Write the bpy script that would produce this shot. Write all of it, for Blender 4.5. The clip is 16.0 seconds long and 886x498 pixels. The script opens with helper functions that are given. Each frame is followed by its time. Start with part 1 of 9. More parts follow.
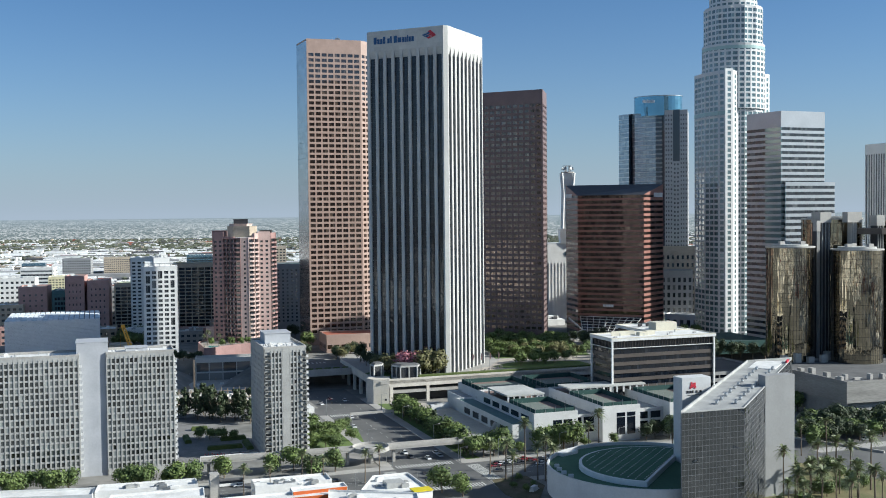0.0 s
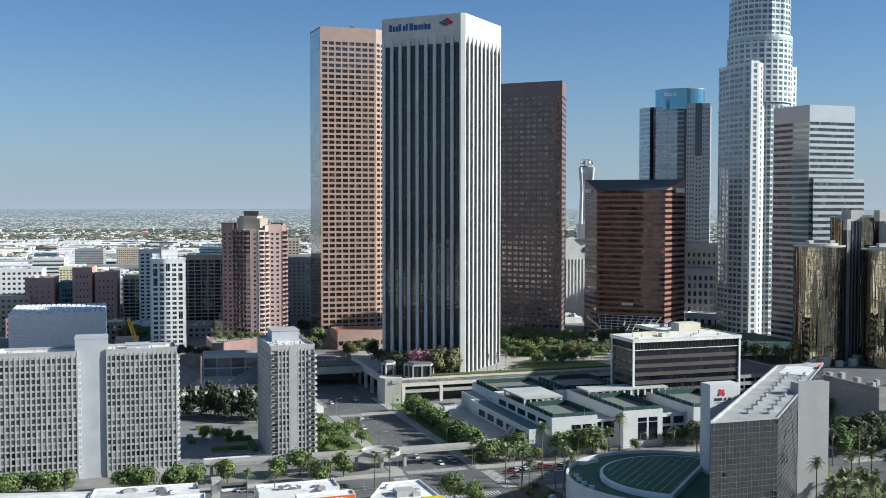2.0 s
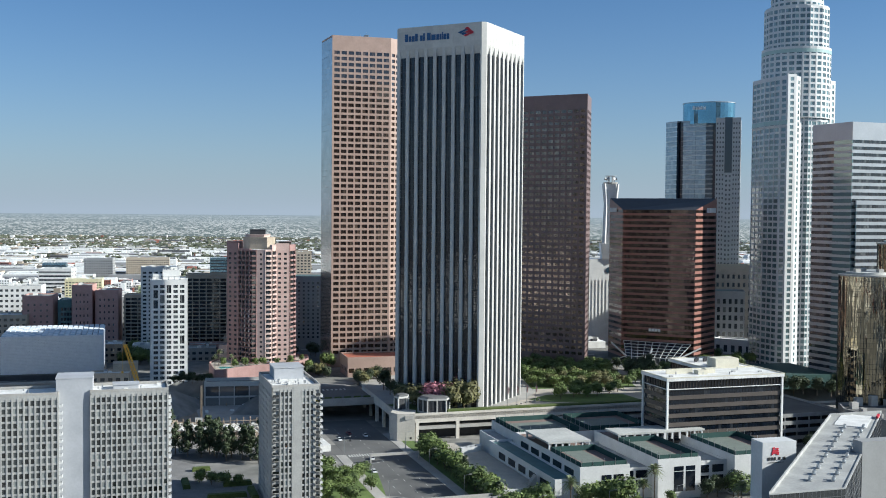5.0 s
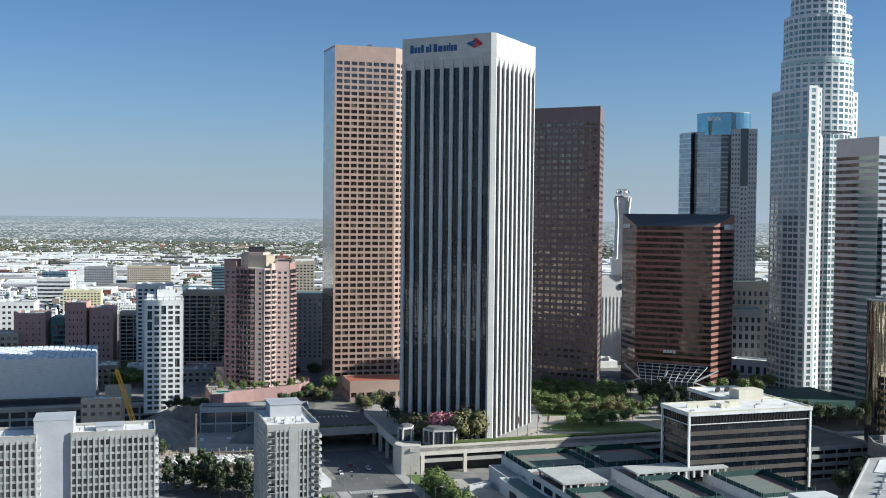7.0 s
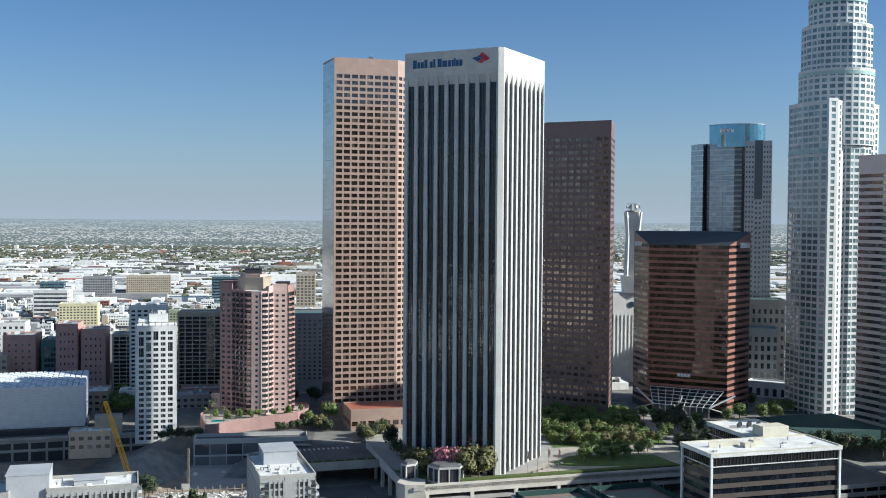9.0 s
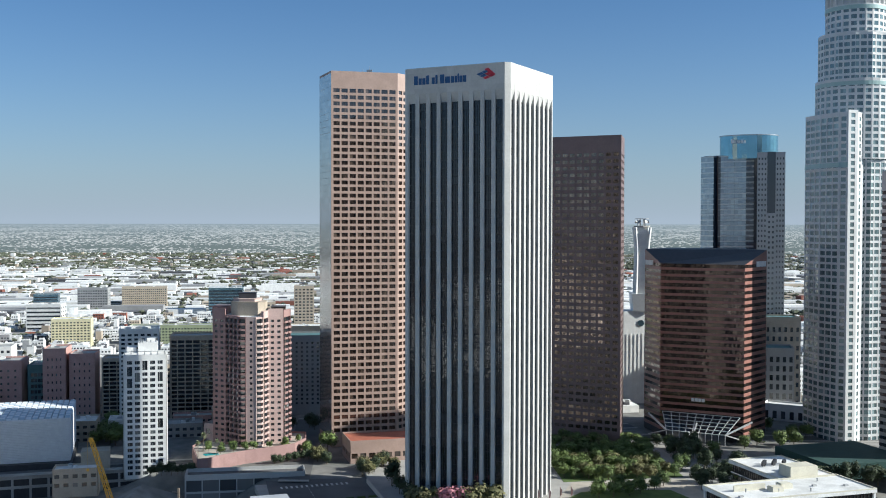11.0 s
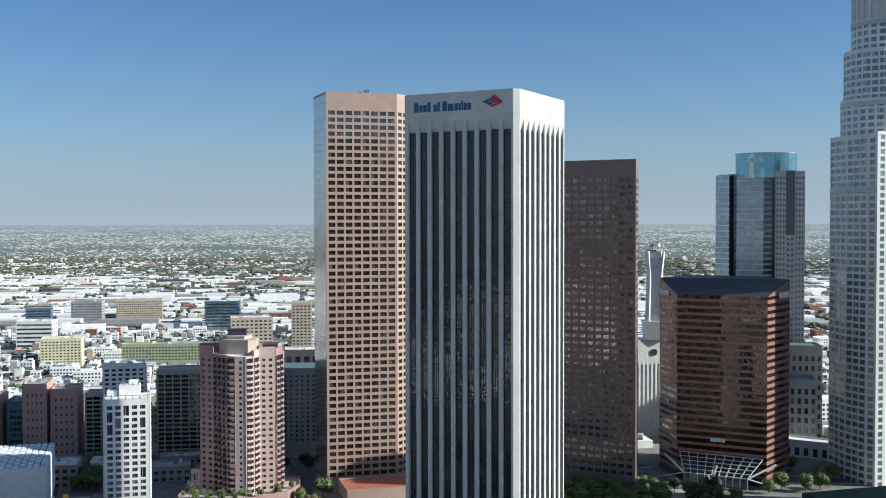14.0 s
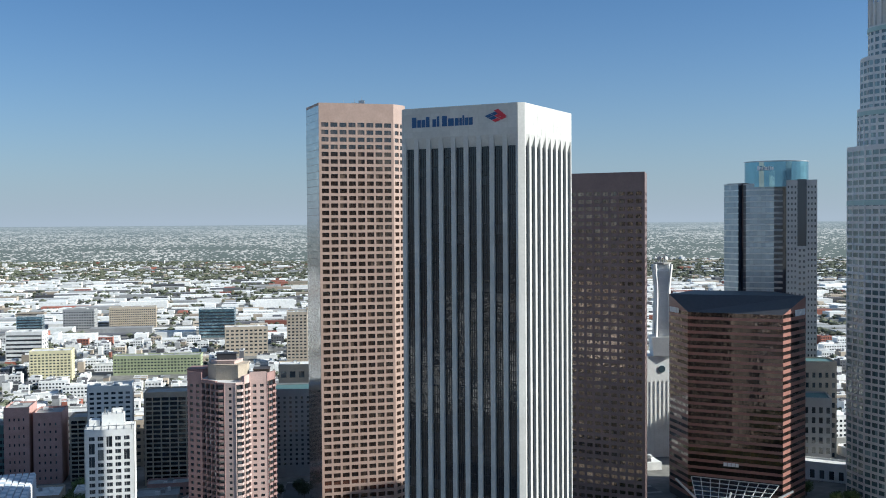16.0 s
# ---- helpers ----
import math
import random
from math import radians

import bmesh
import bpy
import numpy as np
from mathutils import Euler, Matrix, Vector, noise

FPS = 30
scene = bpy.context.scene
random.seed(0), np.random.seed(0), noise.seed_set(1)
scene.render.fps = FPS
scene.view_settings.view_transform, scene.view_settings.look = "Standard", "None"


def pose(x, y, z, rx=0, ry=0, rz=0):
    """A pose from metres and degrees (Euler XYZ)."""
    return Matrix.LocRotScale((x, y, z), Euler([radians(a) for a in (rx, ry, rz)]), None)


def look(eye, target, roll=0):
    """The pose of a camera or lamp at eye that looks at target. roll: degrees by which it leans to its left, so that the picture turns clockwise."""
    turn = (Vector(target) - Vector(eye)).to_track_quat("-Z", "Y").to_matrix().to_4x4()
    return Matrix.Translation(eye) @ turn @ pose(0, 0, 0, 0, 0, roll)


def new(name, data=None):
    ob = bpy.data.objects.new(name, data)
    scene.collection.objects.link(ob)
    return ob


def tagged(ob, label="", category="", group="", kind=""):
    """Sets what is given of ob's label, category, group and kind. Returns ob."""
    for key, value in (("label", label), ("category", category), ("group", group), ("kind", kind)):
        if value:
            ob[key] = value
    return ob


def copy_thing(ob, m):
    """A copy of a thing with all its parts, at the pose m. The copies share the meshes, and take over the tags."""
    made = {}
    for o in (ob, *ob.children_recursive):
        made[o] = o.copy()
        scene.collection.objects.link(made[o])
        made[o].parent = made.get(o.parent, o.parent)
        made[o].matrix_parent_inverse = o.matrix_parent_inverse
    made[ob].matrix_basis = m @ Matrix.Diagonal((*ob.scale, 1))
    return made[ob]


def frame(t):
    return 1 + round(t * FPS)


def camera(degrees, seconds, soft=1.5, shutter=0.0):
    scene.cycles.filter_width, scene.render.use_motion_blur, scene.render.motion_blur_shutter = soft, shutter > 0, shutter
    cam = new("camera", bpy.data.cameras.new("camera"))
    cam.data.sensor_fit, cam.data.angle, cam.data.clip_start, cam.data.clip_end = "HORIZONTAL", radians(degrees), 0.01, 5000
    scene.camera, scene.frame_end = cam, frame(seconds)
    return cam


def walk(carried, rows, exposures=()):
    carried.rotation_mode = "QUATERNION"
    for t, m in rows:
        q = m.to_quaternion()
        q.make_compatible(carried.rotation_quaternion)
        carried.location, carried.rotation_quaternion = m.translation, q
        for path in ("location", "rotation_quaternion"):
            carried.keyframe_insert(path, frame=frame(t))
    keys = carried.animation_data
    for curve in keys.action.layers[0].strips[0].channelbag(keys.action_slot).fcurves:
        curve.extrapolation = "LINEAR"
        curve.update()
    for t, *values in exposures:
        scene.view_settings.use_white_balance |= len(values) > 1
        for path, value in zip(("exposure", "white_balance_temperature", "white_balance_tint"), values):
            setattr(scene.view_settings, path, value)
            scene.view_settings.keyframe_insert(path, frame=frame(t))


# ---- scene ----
cam = camera(45.50, 16.0, soft=1.0)
PATH = [
    (0.0, pose(-0.00, 0.00, 107.00, 88.035, 0.548, -0.200)),
    (0.5, pose(0.08, 4.37, 107.01, 87.905, 0.386, 0.013)),
    (1.0, pose(0.05, 9.13, 107.03, 87.802, 0.230, 0.212)),
    (1.5, pose(-0.10, 14.53, 107.10, 87.710, 0.099, 0.416)),
    (2.0, pose(-0.32, 20.55, 107.41, 87.675, -0.029, 0.616)),
    (2.5, pose(-0.64, 27.02, 108.29, 87.729, -0.165, 0.791)),
    (3.0, pose(-0.98, 33.60, 109.47, 87.802, -0.268, 0.945)),
    (3.5, pose(-1.35, 40.36, 110.71, 87.880, -0.340, 1.088)),
    (4.0, pose(-1.73, 47.15, 112.03, 87.944, -0.399, 1.210)),
    (6.5, pose(-4.23, 82.59, 121.82, 88.221, -0.569, 1.618)),
    (7.0, pose(-4.68, 89.58, 124.20, 88.246, -0.575, 1.666)),
    (7.5, pose(-5.21, 96.63, 126.85, 88.276, -0.551, 1.709)),
    (8.0, pose(-5.70, 103.60, 129.56, 88.306, -0.510, 1.760)),
    (8.5, pose(-6.14, 110.62, 132.32, 88.338, -0.456, 1.798)),
    (9.0, pose(-6.62, 117.82, 135.08, 88.342, -0.431, 1.822)),
    (11.5, pose(-10.34, 154.15, 148.25, 88.494, -0.014, 1.757)),
    (12.0, pose(-10.69, 160.76, 151.01, 88.496, 0.011, 1.767)),
    (12.5, pose(-10.99, 167.22, 153.85, 88.497, 0.033, 1.787)),
    (13.0, pose(-11.28, 173.72, 156.69, 88.496, 0.028, 1.803)),
    (13.5, pose(-11.57, 180.36, 159.51, 88.492, 0.043, 1.808)),
    (14.0, pose(-12.03, 187.13, 162.36, 88.496, 0.097, 1.804)),
    (14.5, pose(-12.56, 194.05, 165.15, 88.505, 0.170, 1.774)),
    (15.0, pose(-13.14, 201.00, 167.70, 88.515, 0.235, 1.737)),
    (15.5, pose(-13.64, 208.10, 169.83, 88.497, 0.319, 1.688)),
    (16.0, pose(-14.16, 215.32, 171.58, 88.463, 0.395, 1.645)),
]
walk(cam, PATH)

# ---- world, sun, exposure ----
SUN_AZ, SUN_EL = -6.0, 26.0       # degrees from +x towards +y, and above the horizon
world = bpy.data.worlds.new("sky")
scene.world = world
world.use_nodes = True
wn, wl = world.node_tree.nodes, world.node_tree.links
bg = wn["Background"]
sky = wn.new("ShaderNodeTexSky")
sky.sky_type, sky.sun_disc = "NISHITA", False
sky.sun_elevation, sky.sun_rotation = radians(SUN_EL), radians(90 - SUN_AZ)
sky.air_density, sky.dust_density, sky.ozone_density, sky.altitude = 1.0, 0.8, 3.0, 200
bg.inputs["Strength"].default_value = 0.062


def wmath(op, a, b=None, c=None):
    n = wn.new("ShaderNodeMath")
    n.operation = op
    for k, v in enumerate((a, b, c)):
        if v is None:
            continue
        if isinstance(v, (int, float)):
            n.inputs[k].default_value = v
        else:
            wl.new(v, n.inputs[k])
    return n.outputs[0]


# the plain beyond five kilometres: a flat far city below the horizon, haze painted into its colours
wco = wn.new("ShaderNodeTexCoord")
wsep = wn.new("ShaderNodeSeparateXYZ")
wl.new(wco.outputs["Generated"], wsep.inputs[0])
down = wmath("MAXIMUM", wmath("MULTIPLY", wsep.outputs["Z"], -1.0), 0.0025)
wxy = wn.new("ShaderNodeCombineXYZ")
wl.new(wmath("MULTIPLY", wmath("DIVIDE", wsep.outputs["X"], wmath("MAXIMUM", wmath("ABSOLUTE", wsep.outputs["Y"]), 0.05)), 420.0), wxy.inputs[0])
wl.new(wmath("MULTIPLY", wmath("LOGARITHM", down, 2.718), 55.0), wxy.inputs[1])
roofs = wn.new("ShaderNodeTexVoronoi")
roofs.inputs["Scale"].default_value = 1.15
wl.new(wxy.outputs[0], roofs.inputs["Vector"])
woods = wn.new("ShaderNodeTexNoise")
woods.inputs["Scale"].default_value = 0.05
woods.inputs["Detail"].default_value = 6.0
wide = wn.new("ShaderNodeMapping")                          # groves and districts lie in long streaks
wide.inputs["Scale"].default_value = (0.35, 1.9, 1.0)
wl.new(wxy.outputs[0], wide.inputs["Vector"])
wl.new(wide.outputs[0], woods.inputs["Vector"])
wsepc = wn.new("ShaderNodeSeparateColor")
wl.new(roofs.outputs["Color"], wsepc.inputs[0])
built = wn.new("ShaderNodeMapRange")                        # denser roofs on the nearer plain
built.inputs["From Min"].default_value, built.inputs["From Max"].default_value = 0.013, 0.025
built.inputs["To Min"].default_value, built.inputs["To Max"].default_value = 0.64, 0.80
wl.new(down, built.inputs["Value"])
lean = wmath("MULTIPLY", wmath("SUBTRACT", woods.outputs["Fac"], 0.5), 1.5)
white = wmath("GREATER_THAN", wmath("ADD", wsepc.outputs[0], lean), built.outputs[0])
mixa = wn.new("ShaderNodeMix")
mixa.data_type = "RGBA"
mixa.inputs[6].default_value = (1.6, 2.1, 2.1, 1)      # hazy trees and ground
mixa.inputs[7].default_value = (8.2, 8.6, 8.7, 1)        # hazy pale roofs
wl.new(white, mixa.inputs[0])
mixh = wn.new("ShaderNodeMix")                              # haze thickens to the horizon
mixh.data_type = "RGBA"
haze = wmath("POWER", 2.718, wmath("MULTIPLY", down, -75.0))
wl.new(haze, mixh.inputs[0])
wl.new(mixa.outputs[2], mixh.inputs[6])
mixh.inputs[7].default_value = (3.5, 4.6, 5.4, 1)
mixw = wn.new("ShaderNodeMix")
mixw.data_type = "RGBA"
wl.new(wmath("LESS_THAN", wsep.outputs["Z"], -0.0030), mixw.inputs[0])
tint = wn.new("ShaderNodeMix")                              # clear winter air: a bluer sky, pale towards the horizon
tint.data_type, tint.blend_type = "RGBA", "MULTIPLY"
tint.inputs[0].default_value = 1.0
gain = wn.new("ShaderNodeMapRange")                         # the upper sky, above the view
gain.inputs["From Min"].default_value, gain.inputs["From Max"].default_value = 0.22, 0.6
gain.inputs["To Min"].default_value, gain.inputs["To Max"].default_value = 1.0, 1.35
wl.new(wsep.outputs["Z"], gain.inputs["Value"])
upper = wn.new("ShaderNodeVectorMath")
upper.operation = "SCALE"
wl.new(sky.outputs[0], upper.inputs[0])
wl.new(gain.outputs[0], upper.inputs["Scale"])
wl.new(upper.outputs[0], tint.inputs[6])
hue = wn.new("ShaderNodeMix")                               # blue low down, nearly neutral overhead
hue.data_type = "RGBA"
blues = wn.new("ShaderNodeMix")                             # paler at the horizon, deeper above
blues.data_type = "RGBA"
blues.inputs[6].default_value, blues.inputs[7].default_value = (0.64, 0.95, 1.29, 1), (0.53, 0.86, 1.18, 1)
bf = wn.new("ShaderNodeMapRange")
bf.inputs["From Min"].default_value, bf.inputs["From Max"].default_value = 0.05, 0.2
wl.new(wsep.outputs["Z"], bf.inputs["Value"])
wl.new(bf.outputs[0], blues.inputs[0])
wl.new(blues.outputs[2], hue.inputs[6])
hue.inputs[7].default_value = (1.0, 1.03, 1.0, 1)
hf = wn.new("ShaderNodeMapRange")
hf.inputs["From Min"].default_value, hf.inputs["From Max"].default_value = 0.2, 0.5
wl.new(wsep.outputs["Z"], hf.inputs["Value"])
wl.new(hf.outputs[0], hue.inputs[0])
wl.new(hue.outputs[2], tint.inputs[7])
low = wn.new("ShaderNodeMix")
low.data_type = "RGBA"
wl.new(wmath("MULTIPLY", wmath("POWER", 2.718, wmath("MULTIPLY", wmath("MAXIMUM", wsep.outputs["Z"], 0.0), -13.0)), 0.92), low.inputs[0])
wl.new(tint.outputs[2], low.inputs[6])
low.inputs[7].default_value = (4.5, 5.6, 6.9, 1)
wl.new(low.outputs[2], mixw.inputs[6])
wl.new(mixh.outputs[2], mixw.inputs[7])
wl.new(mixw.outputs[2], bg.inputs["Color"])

sun = new("sun", bpy.data.lights.new("sun", "SUN"))
sun.data.energy, sun.data.angle, sun.data.color = 5.0, radians(0.53), (0.94, 0.965, 0.925)
ca, ce = radians(SUN_AZ), radians(SUN_EL)
SUN_DIR = Vector((math.cos(ca) * math.cos(ce), math.sin(ca) * math.cos(ce), math.sin(ce)))
sun.matrix_world = look(SUN_DIR * 900, (0, 0, 0))
scene.view_settings.exposure = 0.57

# ---- materials ----
def surf(name, c1, c2=None, scale=0.4, rough=0.8, metal=0.0, bump=0.0, bscale=None, grain=0.12, rand=0.0, spec=0.5, stretch=(1, 1, 1)):
    """A material of two mixed tones (broad stains) with fine grain, bump, and a shade of its own for each object or island."""
    m = bpy.data.materials.new(name)
    m.use_nodes = True
    nt, n, l = m.node_tree, m.node_tree.nodes, m.node_tree.links
    b = n["Principled BSDF"]
    b.inputs["Roughness"].default_value, b.inputs["Metallic"].default_value = rough, metal
    b.inputs["Specular IOR Level"].default_value = spec
    c2 = c2 or tuple(v * 0.8 for v in c1)
    geo = n.new("ShaderNodeNewGeometry")
    mp = n.new("ShaderNodeMapping")
    mp.inputs["Scale"].default_value = stretch
    l.new(geo.outputs["Position"], mp.inputs["Vector"])
    big = n.new("ShaderNodeTexNoise")
    big.inputs["Scale"].default_value, big.inputs["Detail"].default_value = scale, 6
    l.new(mp.outputs[0], big.inputs["Vector"])
    ramp = n.new("ShaderNodeValToRGB")
    ramp.color_ramp.elements[0].position, ramp.color_ramp.elements[1].position = 0.32, 0.68
    ramp.color_ramp.elements[0].color, ramp.color_ramp.elements[1].color = (*c2, 1), (*c1, 1)
    l.new(big.outputs["Fac"], ramp.inputs[0])
    fine = n.new("ShaderNodeTexNoise")
    fine.inputs["Scale"].default_value, fine.inputs["Detail"].default_value = bscale or scale * 9, 3
    l.new(mp.outputs[0], fine.inputs["Vector"])
    hsv = n.new("ShaderNodeHueSaturation")
    l.new(ramp.outputs[0], hsv.inputs["Color"])
    val = n.new("ShaderNodeMapRange")
    val.inputs["To Min"].default_value, val.inputs["To Max"].default_value = 1 - grain * 2, 1 + grain * 2
    l.new(fine.outputs["Fac"], val.inputs["Value"])
    out = val.outputs[0]
    if rand:
        oi = n.new("ShaderNodeObjectInfo")
        add = n.new("ShaderNodeMath")
        add.operation = "ADD"
        l.new(oi.outputs["Random"], add.inputs[0])
        l.new(geo.outputs["Random Per Island"], add.inputs[1])
        fr = n.new("ShaderNodeMath")
        fr.operation = "FRACT"
        l.new(add.outputs[0], fr.inputs[0])
        rr = n.new("ShaderNodeMapRange")
        rr.inputs["To Min"].default_value, rr.inputs["To Max"].default_value = 1 - rand, 1 + rand
        l.new(fr.outputs[0], rr.inputs["Value"])
        mul = n.new("ShaderNodeMath")
        mul.operation = "MULTIPLY"
        l.new(out, mul.inputs[0])
        l.new(rr.outputs[0], mul.inputs[1])
        out = mul.outputs[0]
    l.new(out, hsv.inputs["Value"])
    l.new(hsv.outputs[0], b.inputs["Base Color"])
    if bump:
        bp = n.new("ShaderNodeBump")
        bp.inputs["Strength"].default_value, bp.inputs["Distance"].default_value = bump, 0.1
        l.new(fine.outputs["Fac"], bp.inputs["Height"])
        l.new(bp.outputs[0], b.inputs["Normal"])
    return m


def pane_mat(name, tint, light=None, share=0.2, rough=0.06, metal=0.0, wave=0.12, spec=0.6, wscale=0.25, low=0.55, tall=1.0, dist=0.5):
    """Window glass from outside: a dark tinted reflecting pane; a share of them with pale blinds behind; wavy reflections."""
    m = bpy.data.materials.new(name)
    m.use_nodes = True
    n, l = m.node_tree.nodes, m.node_tree.links
    b = n["Principled BSDF"]
    b.inputs["Roughness"].default_value, b.inputs["Metallic"].default_value = rough, metal
    b.inputs["Specular IOR Level"].default_value = spec
    b.inputs["IOR"].default_value = 1.7
    geo, oi = n.new("ShaderNodeNewGeometry"), n.new("ShaderNodeObjectInfo")
    add = n.new("ShaderNodeMath")
    add.operation = "ADD"
    l.new(oi.outputs["Random"], add.inputs[0])
    l.new(geo.outputs["Random Per Island"], add.inputs[1])
    fr = n.new("ShaderNodeMath")
    fr.operation = "FRACT"
    l.new(add.outputs[0], fr.inputs[0])
    ramp = n.new("ShaderNodeValToRGB")
    ramp.color_ramp.interpolation = "LINEAR"
    e = ramp.color_ramp.elements
    e[0].color, e[0].position = (*[v * low for v in tint], 1), 0.0
    e[1].color, e[1].position = (*tint, 1), 1 - share
    last = e.new(1.0)
    last.color = (*(light or tuple(v * 1.6 for v in tint)), 1)
    l.new(fr.outputs[0], ramp.inputs[0])
    l.new(ramp.outputs[0], b.inputs["Base Color"])
    nz = n.new("ShaderNodeTexNoise")
    nz.inputs["Scale"].default_value, nz.inputs["Detail"].default_value = wscale, 2
    mp = n.new("ShaderNodeMapping")
    mp.inputs["Scale"].default_value = (1, 1, tall)
    l.new(geo.outputs["Position"], mp.inputs["Vector"])
    l.new(mp.outputs[0], nz.inputs["Vector"])
    bp = n.new("ShaderNodeBump")
    bp.inputs["Strength"].default_value, bp.inputs["Distance"].default_value = wave, dist
    l.new(nz.outputs["Fac"], bp.inputs["Height"])
    l.new(bp.outputs[0], b.inputs["Normal"])
    return m


M = {}
M["asphalt"] = surf("asphalt", (0.145, 0.143, 0.138), (0.095, 0.095, 0.093), 0.06, 0.9, bump=0.2, bscale=2.0)
M["concrete"] = surf("concrete", (0.42, 0.40, 0.37), (0.33, 0.315, 0.29), 0.12, 0.85, bump=0.15, bscale=1.5)
M["pale_stone"] = surf("pale_stone", (0.54, 0.53, 0.50), (0.46, 0.45, 0.425), 0.1, 0.7, bump=0.1, bscale=1.2, grain=0.08)
M["deck_concrete"] = surf("deck_concrete", (0.64, 0.59, 0.52), (0.53, 0.49, 0.43), 0.12, 0.8, bump=0.1, bscale=1.2, grain=0.1)
M["stone_panel"] = surf("stone_panel", (0.56, 0.55, 0.515), (0.49, 0.48, 0.45), 0.1, 0.7, grain=0.06, rand=0.06)
M["white_paint"] = surf("white_paint", (0.80, 0.79, 0.76), (0.68, 0.67, 0.64), 0.15, 0.7, grain=0.06)
M["roof_white"] = surf("roof_white", (0.80, 0.79, 0.76), (0.58, 0.57, 0.54), 0.16, 0.85, grain=0.1)
M["roof_grey"] = surf("roof_grey", (0.42, 0.42, 0.40), (0.30, 0.30, 0.29), 0.12, 0.9)
M["roof_pale"] = surf("roof_pale", (0.50, 0.50, 0.47), (0.38, 0.38, 0.36), 0.1, 0.9)
M["roof_dark"] = surf("roof_dark", (0.14, 0.14, 0.14), (0.09, 0.09, 0.09), 0.15, 0.9)
M["pink_granite"] = surf("pink_granite", (0.41, 0.285, 0.235), (0.355, 0.245, 0.20), 0.15, 0.55, grain=0.08, bscale=1.0)
M["brown_granite"] = surf("brown_granite", (0.215, 0.148, 0.14), (0.178, 0.122, 0.115), 0.15, 0.45, grain=0.08, bscale=1.0)
M["rust_granite"] = surf("rust_granite", (0.33, 0.155, 0.125), (0.28, 0.13, 0.104), 0.15, 0.4, grain=0.08)
M["grey_concrete"] = surf("grey_concrete", (0.33, 0.33, 0.32), (0.26, 0.26, 0.25), 0.2, 0.85, bump=0.1)
M["white_granite"] = surf("white_granite", (0.65, 0.65, 0.64), (0.585, 0.585, 0.575), 0.08, 0.55, grain=0.06)
M["light_granite"] = surf("light_granite", (0.60, 0.60, 0.59), (0.53, 0.53, 0.52), 0.1, 0.5, grain=0.06)
M["grey_granite"] = surf("grey_granite", (0.36, 0.36, 0.36), (0.30, 0.30, 0.30), 0.1, 0.5, grain=0.06)
M["brown_band"] = surf("brown_band", (0.085, 0.067, 0.054), (0.068, 0.053, 0.043), 0.2, 0.5)
M["band_stone"] = surf("band_stone", (0.095, 0.077, 0.066), (0.075, 0.061, 0.052), 0.2, 0.5)
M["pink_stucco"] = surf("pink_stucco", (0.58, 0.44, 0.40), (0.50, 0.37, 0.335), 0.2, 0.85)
M["tan_stucco"] = surf("tan_stucco", (0.50, 0.42, 0.33), (0.42, 0.35, 0.27), 0.2, 0.85)
M["brick_red"] = surf("brick_red", (0.53, 0.315, 0.275), (0.45, 0.26, 0.225), 0.2, 0.85)
M["broad_skin"] = surf("pale_fibre_panel", (0.82, 0.82, 0.82), (0.74, 0.74, 0.75), 0.4, 0.7)
M["steel"] = surf("steel", (0.45, 0.46, 0.47), (0.36, 0.37, 0.38), 0.5, 0.35, metal=0.8)
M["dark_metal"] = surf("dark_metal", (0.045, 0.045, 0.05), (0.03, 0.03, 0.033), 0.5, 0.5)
M["green_screen"] = surf("green_screen", (0.025, 0.075, 0.067), (0.02, 0.06, 0.054), 0.3, 0.9)
M["green_roof"] = surf("green_roof", (0.065, 0.15, 0.085), (0.05, 0.12, 0.065), 0.1, 0.9)
M["grass"] = surf("grass", (0.13, 0.19, 0.05), (0.075, 0.12, 0.032), 0.15, 0.95, bump=0.3, bscale=2.5, grain=0.2)
M["hedge"] = surf("hedge", (0.10, 0.13, 0.035), (0.06, 0.09, 0.02), 0.5, 0.95, bump=0.4, bscale=4, grain=0.25)
M["leaf"] = surf("leaf", (0.115, 0.165, 0.046), (0.074, 0.108, 0.03), 0.2, 0.7, rand=0.45, grain=0.2)
M["leaf_light"] = surf("leaf_light", (0.15, 0.205, 0.055), (0.095, 0.135, 0.035), 0.2, 0.7, rand=0.4, grain=0.2)
M["leaf_pink"] = surf("leaf_pink", (0.52, 0.22, 0.26), (0.38, 0.15, 0.17), 0.3, 0.8, rand=0.35)
M["leaf_autumn"] = surf("leaf_autumn", (0.17, 0.165, 0.065), (0.11, 0.10, 0.04), 0.25, 0.75, rand=0.4, grain=0.2)
M["band_green"] = surf("band_green", (0.36, 0.50, 0.48), (0.30, 0.43, 0.41), 0.3, 0.4)
M["leaf_dark"] = surf("leaf_dark", (0.05, 0.074, 0.03), (0.032, 0.048, 0.02), 0.2, 0.7, rand=0.4, grain=0.2)
M["palm"] = surf("palm", (0.24, 0.27, 0.14), (0.15, 0.18, 0.08), 0.3, 0.6, rand=0.35)
M["bark"] = surf("bark", (0.20, 0.155, 0.11), (0.13, 0.10, 0.075), 1.0, 0.95)
M["paving"] = surf("paving", (0.50, 0.44, 0.37), (0.37, 0.33, 0.28), 0.12, 0.85, grain=0.1)
M["red_tile"] = surf("red_tile", (0.42, 0.13, 0.075), (0.34, 0.10, 0.06), 0.3, 0.85)
M["yellow"] = surf("yellow_paint", (0.72, 0.58, 0.02), (0.62, 0.50, 0.02), 0.5, 0.6)
